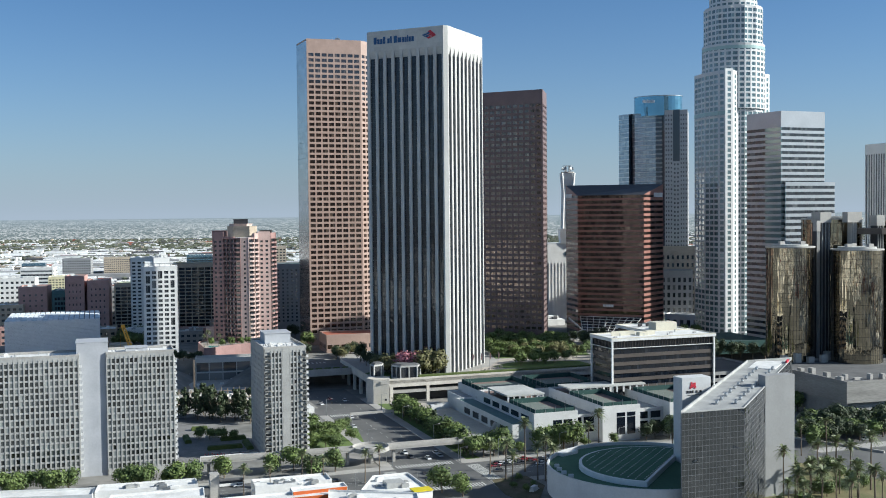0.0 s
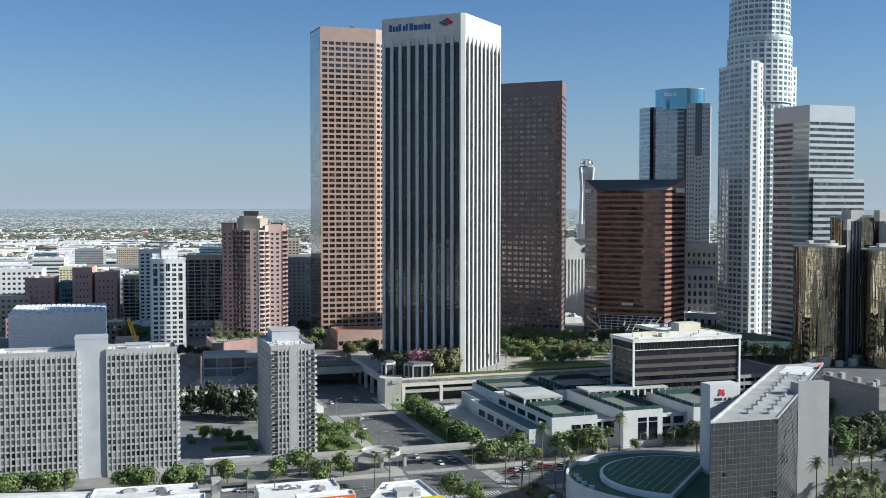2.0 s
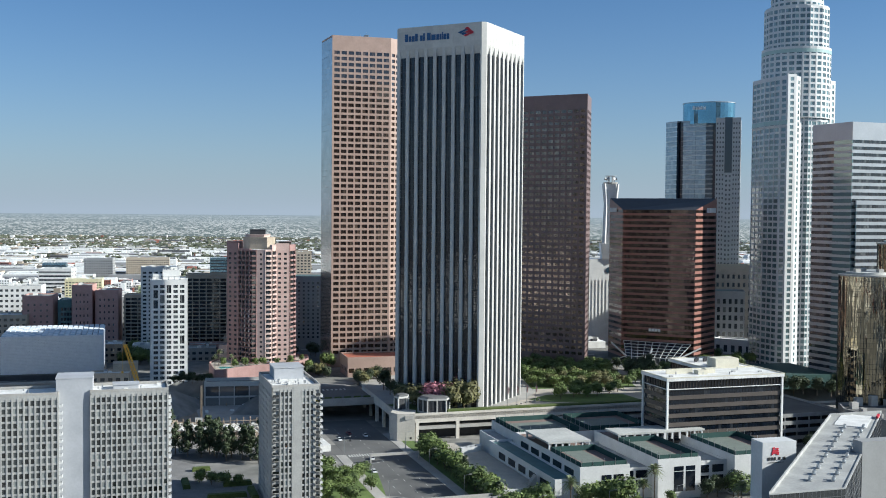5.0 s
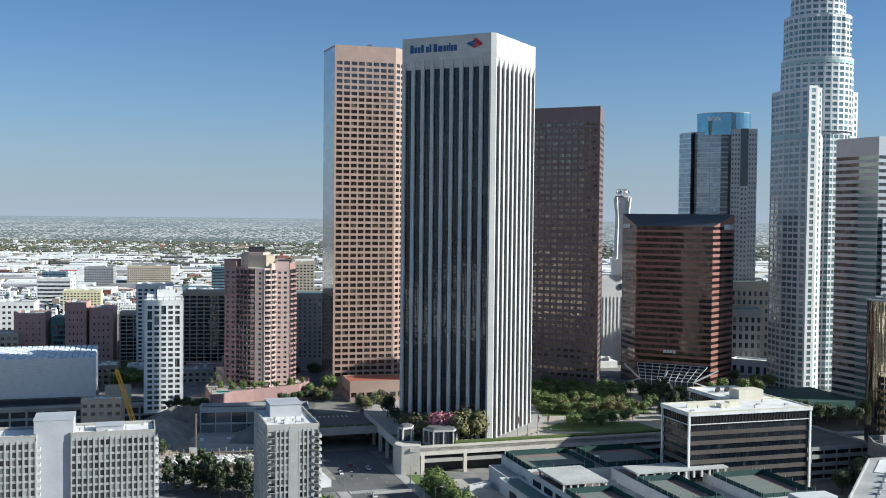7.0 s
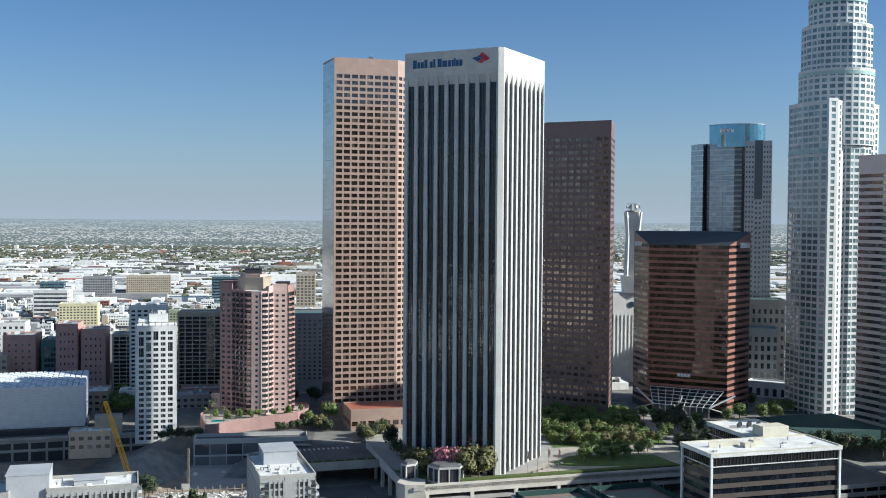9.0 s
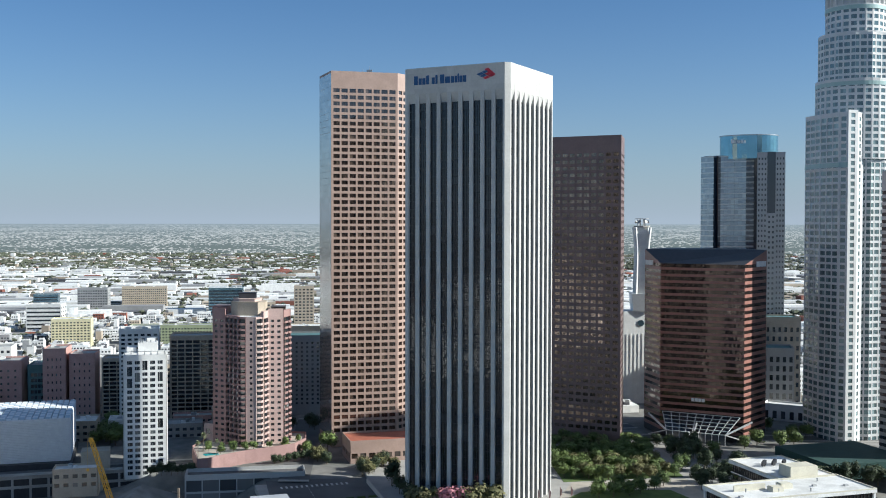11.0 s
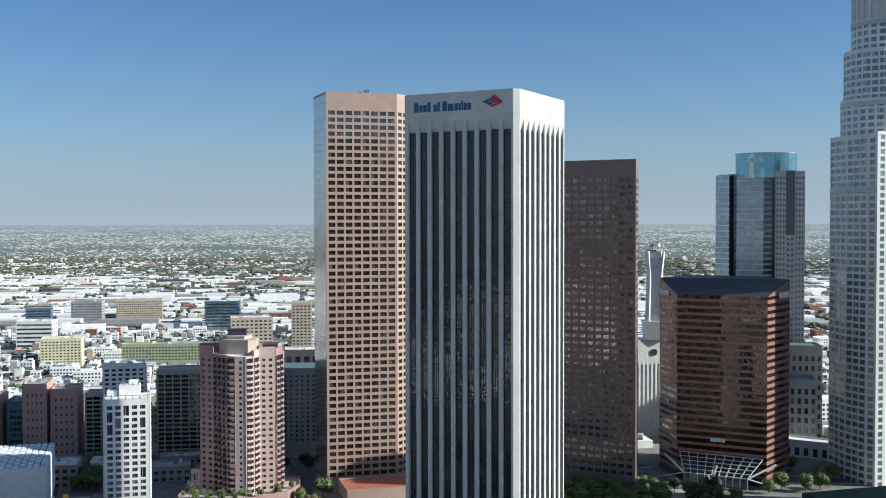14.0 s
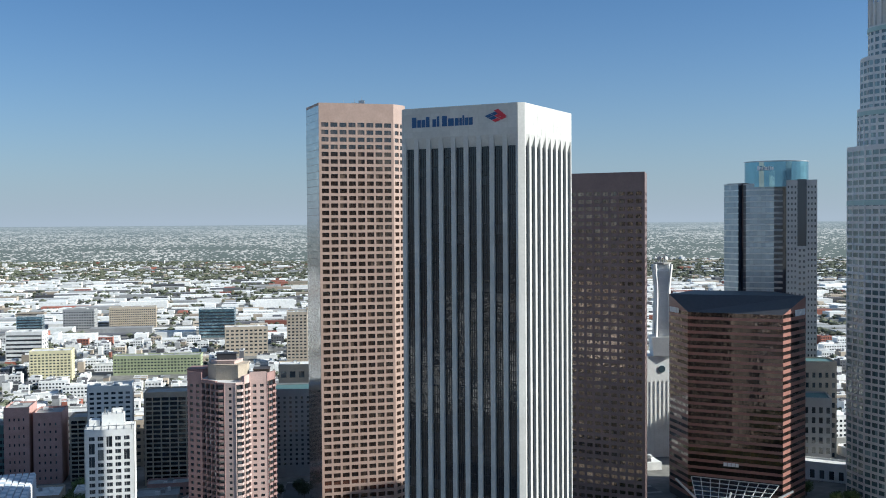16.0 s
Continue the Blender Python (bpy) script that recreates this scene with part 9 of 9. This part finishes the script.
part("carrier", b, "grey_paint", ob)
rs = random.Random(9)
for k in range(46):
    x, y = rs.uniform(-172, -100), rs.uniform(632, 706)
    if -150 < x < -100 and 618 < y < 668:
        continue
    b = Buf()
    w, d, h = rs.uniform(0.6, 4.5), rs.uniform(0.5, 1.8), rs.uniform(0.4, 1.8)
    t = rs.choice((GRID, GRID + 90, rs.uniform(0, 180)))
    b.prism(rect((x, y), w, d, t), -1.3, -1.3 + h)
    if h > 1.1:
        b.prism(rect((x, y), w * 0.7, d * 0.9, t), -1.3 + h, -1.0 + h)
    solid("building_material", b, rs.choice(("white_paint", "roof_white", "tan_stucco", "concrete", "earth")), "stacked building material on the site", "building material", group="site material")
b = Buf()
for k in range(22):
    b.beam((-178 + k * 3.4, 612 + k * 0.9, -1.5), (-178 + k * 3.4, 612 + k * 0.9, 4.0 + (k % 3) * 0.4), 0.5)
b.beam((-178, 612, 2.6), (-105, 631, 2.6), 0.3)
solid("shoring_wall", b, "earth", "rusty shoring wall round the site pit", "shoring wall", kind="stuff")

# ---- signs ----
def sign(parent, a, u, x, z, w, h, mat, out=0.25, name="sign_bar"):
    b = Buf()
    b.box(a, u, x, x + w, 0.02, out, z, z + h)
    part(name, b, mat, parent)


bank = bpy.data.objects["office_tower"]
faces = [(BANK[i], BANK[(i + 1) % 8]) for i in range(8)]
fa, fb = min((f for f in faces if unit(*f)[1] > 10), key=lambda f: (f[0][1] + f[1][1]) / 2 + (f[0][0] + f[1][0]) / 4)
uf, Lf = unit(fa, fb)
lb = thing("facade_sign", "large blue bar lettering with a red and blue flag-like mark", "sign", (fa[0] + fb[0]) / 2, (fa[1] + fb[1]) / 2 - 0.3, 206)
x, zb = 4.0, 209.2
for w, h in ((2.3, 4.1), (1.8, 3.0), (1.8, 3.0), (1.8, 4.1), (None, 0), (1.8, 3.0), (1.2, 4.1), (None, 0), (2.5, 4.1), (2.9, 3.0), (1.8, 3.0), (1.2, 3.0), (0.8, 4.0), (1.7, 3.0), (1.8, 3.0)):
    if w is None:
        x += 1.0
        continue
    sign(lb, fa, uf, x, zb, w * 0.86, h, "sign_blue", name="letter_bar")
    x += w + 0.18
nx_, ny_ = uf[1], -uf[0]
P3 = lambda xx, zz, o=0.3: (fa[0] + uf[0] * xx + nx_ * o, fa[1] + uf[1] * xx + ny_ * o, zz)
# slanted diamond of stripes: three across each way
S, T = Vector((3.4, 1.15)), Vector((3.2, -1.75))
for i in range(3):
    for j in range(2):
        o = Vector((36.6, 212.3)) + S * (i * 0.0) + T * (i * 0.5) + S * (j * 0.74)
        q = [o, o + T * 0.42, o + T * 0.42 + S * 0.68, o + S * 0.68]
        b = Buf()
        b.hexa([P3(p.x, p.y, 0.02) for p in q] + [P3(p.x, p.y) for p in q])
        part("flag_stripe", b, "sign_blue" if i == 0 or (i == 1 and j == 0) else "sign_red", lb)
for o, q2, mat in (((40.6, 214.3), ((0, 0), (1.8, 0.6), (5.4, -2.4), (3.6, -3.0)), "sign_red"),):
    b = Buf()
    q = [Vector(o) + Vector(p) for p in q2]
    b.hexa([P3(p.x, p.y, 0.02) for p in q] + [P3(p.x, p.y) for p in q])
    part("flag_stripe", b, mat, lb)


def bar_sign(name, label, a, b_, x0, z, sizes, mat, out=0.35, base=0.0):
    u, L = unit(a, b_)
    n = (u[1], -u[0])
    ob = thing(name, label, "sign", a[0] + u[0] * x0 + n[0] * 0.1, a[1] + u[1] * x0 + n[1] * 0.1, z)
    x = x0
    for w, h in sizes:
        b = Buf()
        b.box(a, u, x, x + w, base + 0.02, base + out, z, z + h)
        part("letter_bar", b, mat, ob)
        x += w + 0.35
    return ob


fl, fr, R, L_, z1_, zt_ = RUSTP
bar_sign("facade_sign", "white bar lettering on a rust granite gable", fr, R, 16.5, 117.4, ((2.9, 3.4), (0.1, 0.1), (2.9, 3.4), (0.1, 0.1), (2.9, 3.4), (0.1, 0.1), (2.7, 3.4)), "sign_white", 0.6)
bar_sign("facade_sign", "white bar lettering on a rust granite gable", L_, fl, 2.0, 117.6, ((2.6, 3.0), (0.1, 0.1), (2.4, 3.0), (0.1, 0.1), (2.4, 3.0), (0.1, 0.1), (2.2, 3.0)), "sign_white", 0.6)
bar_sign("facade_sign", "small white bar lettering over the atrium", fl, fr, 20.0, 34.0, ((1.9, 2.0), (1.8, 2.0), (1.8, 2.0), (1.7, 2.0)), "sign_white")
sg = rect((90.6, 394.6), 12.2, 6.5, GRID - 2)
bar_sign("facade_sign", "dark bar lettering on a white tower", sg[0], sg[1], 1.9, 38.2, ((0.75, 0.95), (0.75, 0.95), (0.7, 0.95), (0.3, 0.1), (0.7, 0.95), (0.2, 0.2), (0.85, 0.95)), "dark_metal", 0.15)
bar_sign("facade_sign", "thin dark line under the lettering", sg[0], sg[1], 2.2, 37.4, ((5.6, 0.14),), "dark_metal", 0.15)
cr_ = thing("crest", "red heraldic crest on a white tower", "sign", sg[0][0] + 5.6, sg[0][1] + 1.5, 39.5)
u_, _ = unit(sg[0], sg[1])
for x0, x1, z0, z1 in ((3.3, 5.9, 40.3, 40.8), (3.5, 5.7, 40.9, 41.5), (3.6, 4.3, 41.6, 42.3), (4.7, 5.7, 41.6, 42.1), (3.2, 3.8, 39.9, 40.25), (5.0, 5.8, 39.9, 40.25)):
    b = Buf()
    b.box(sg[0], u_, x0, x1, 0.02, 0.18, z0, z1)
    part("crest_shape", b, "sign_red", cr_)
# crown letters of the blue glass tower
pg = (GCC.x - GU[0] * 14 - GD.x * 13.5, GCC.y - GU[1] * 14 - GD.y * 13.5)
bar_sign("facade_sign", "white bar lettering on a blue crown", pg, (pg[0] + GU[0] * 10, pg[1] + GU[1] * 10), 2, 205.6, ((2.2, 3.2), (1.5, 2.4), (0.6, 3.2), (1.6, 2.4), (0.8, 3.0), (0.8, 3.0), (1.5, 2.4)), "sign_white", base=1.2)
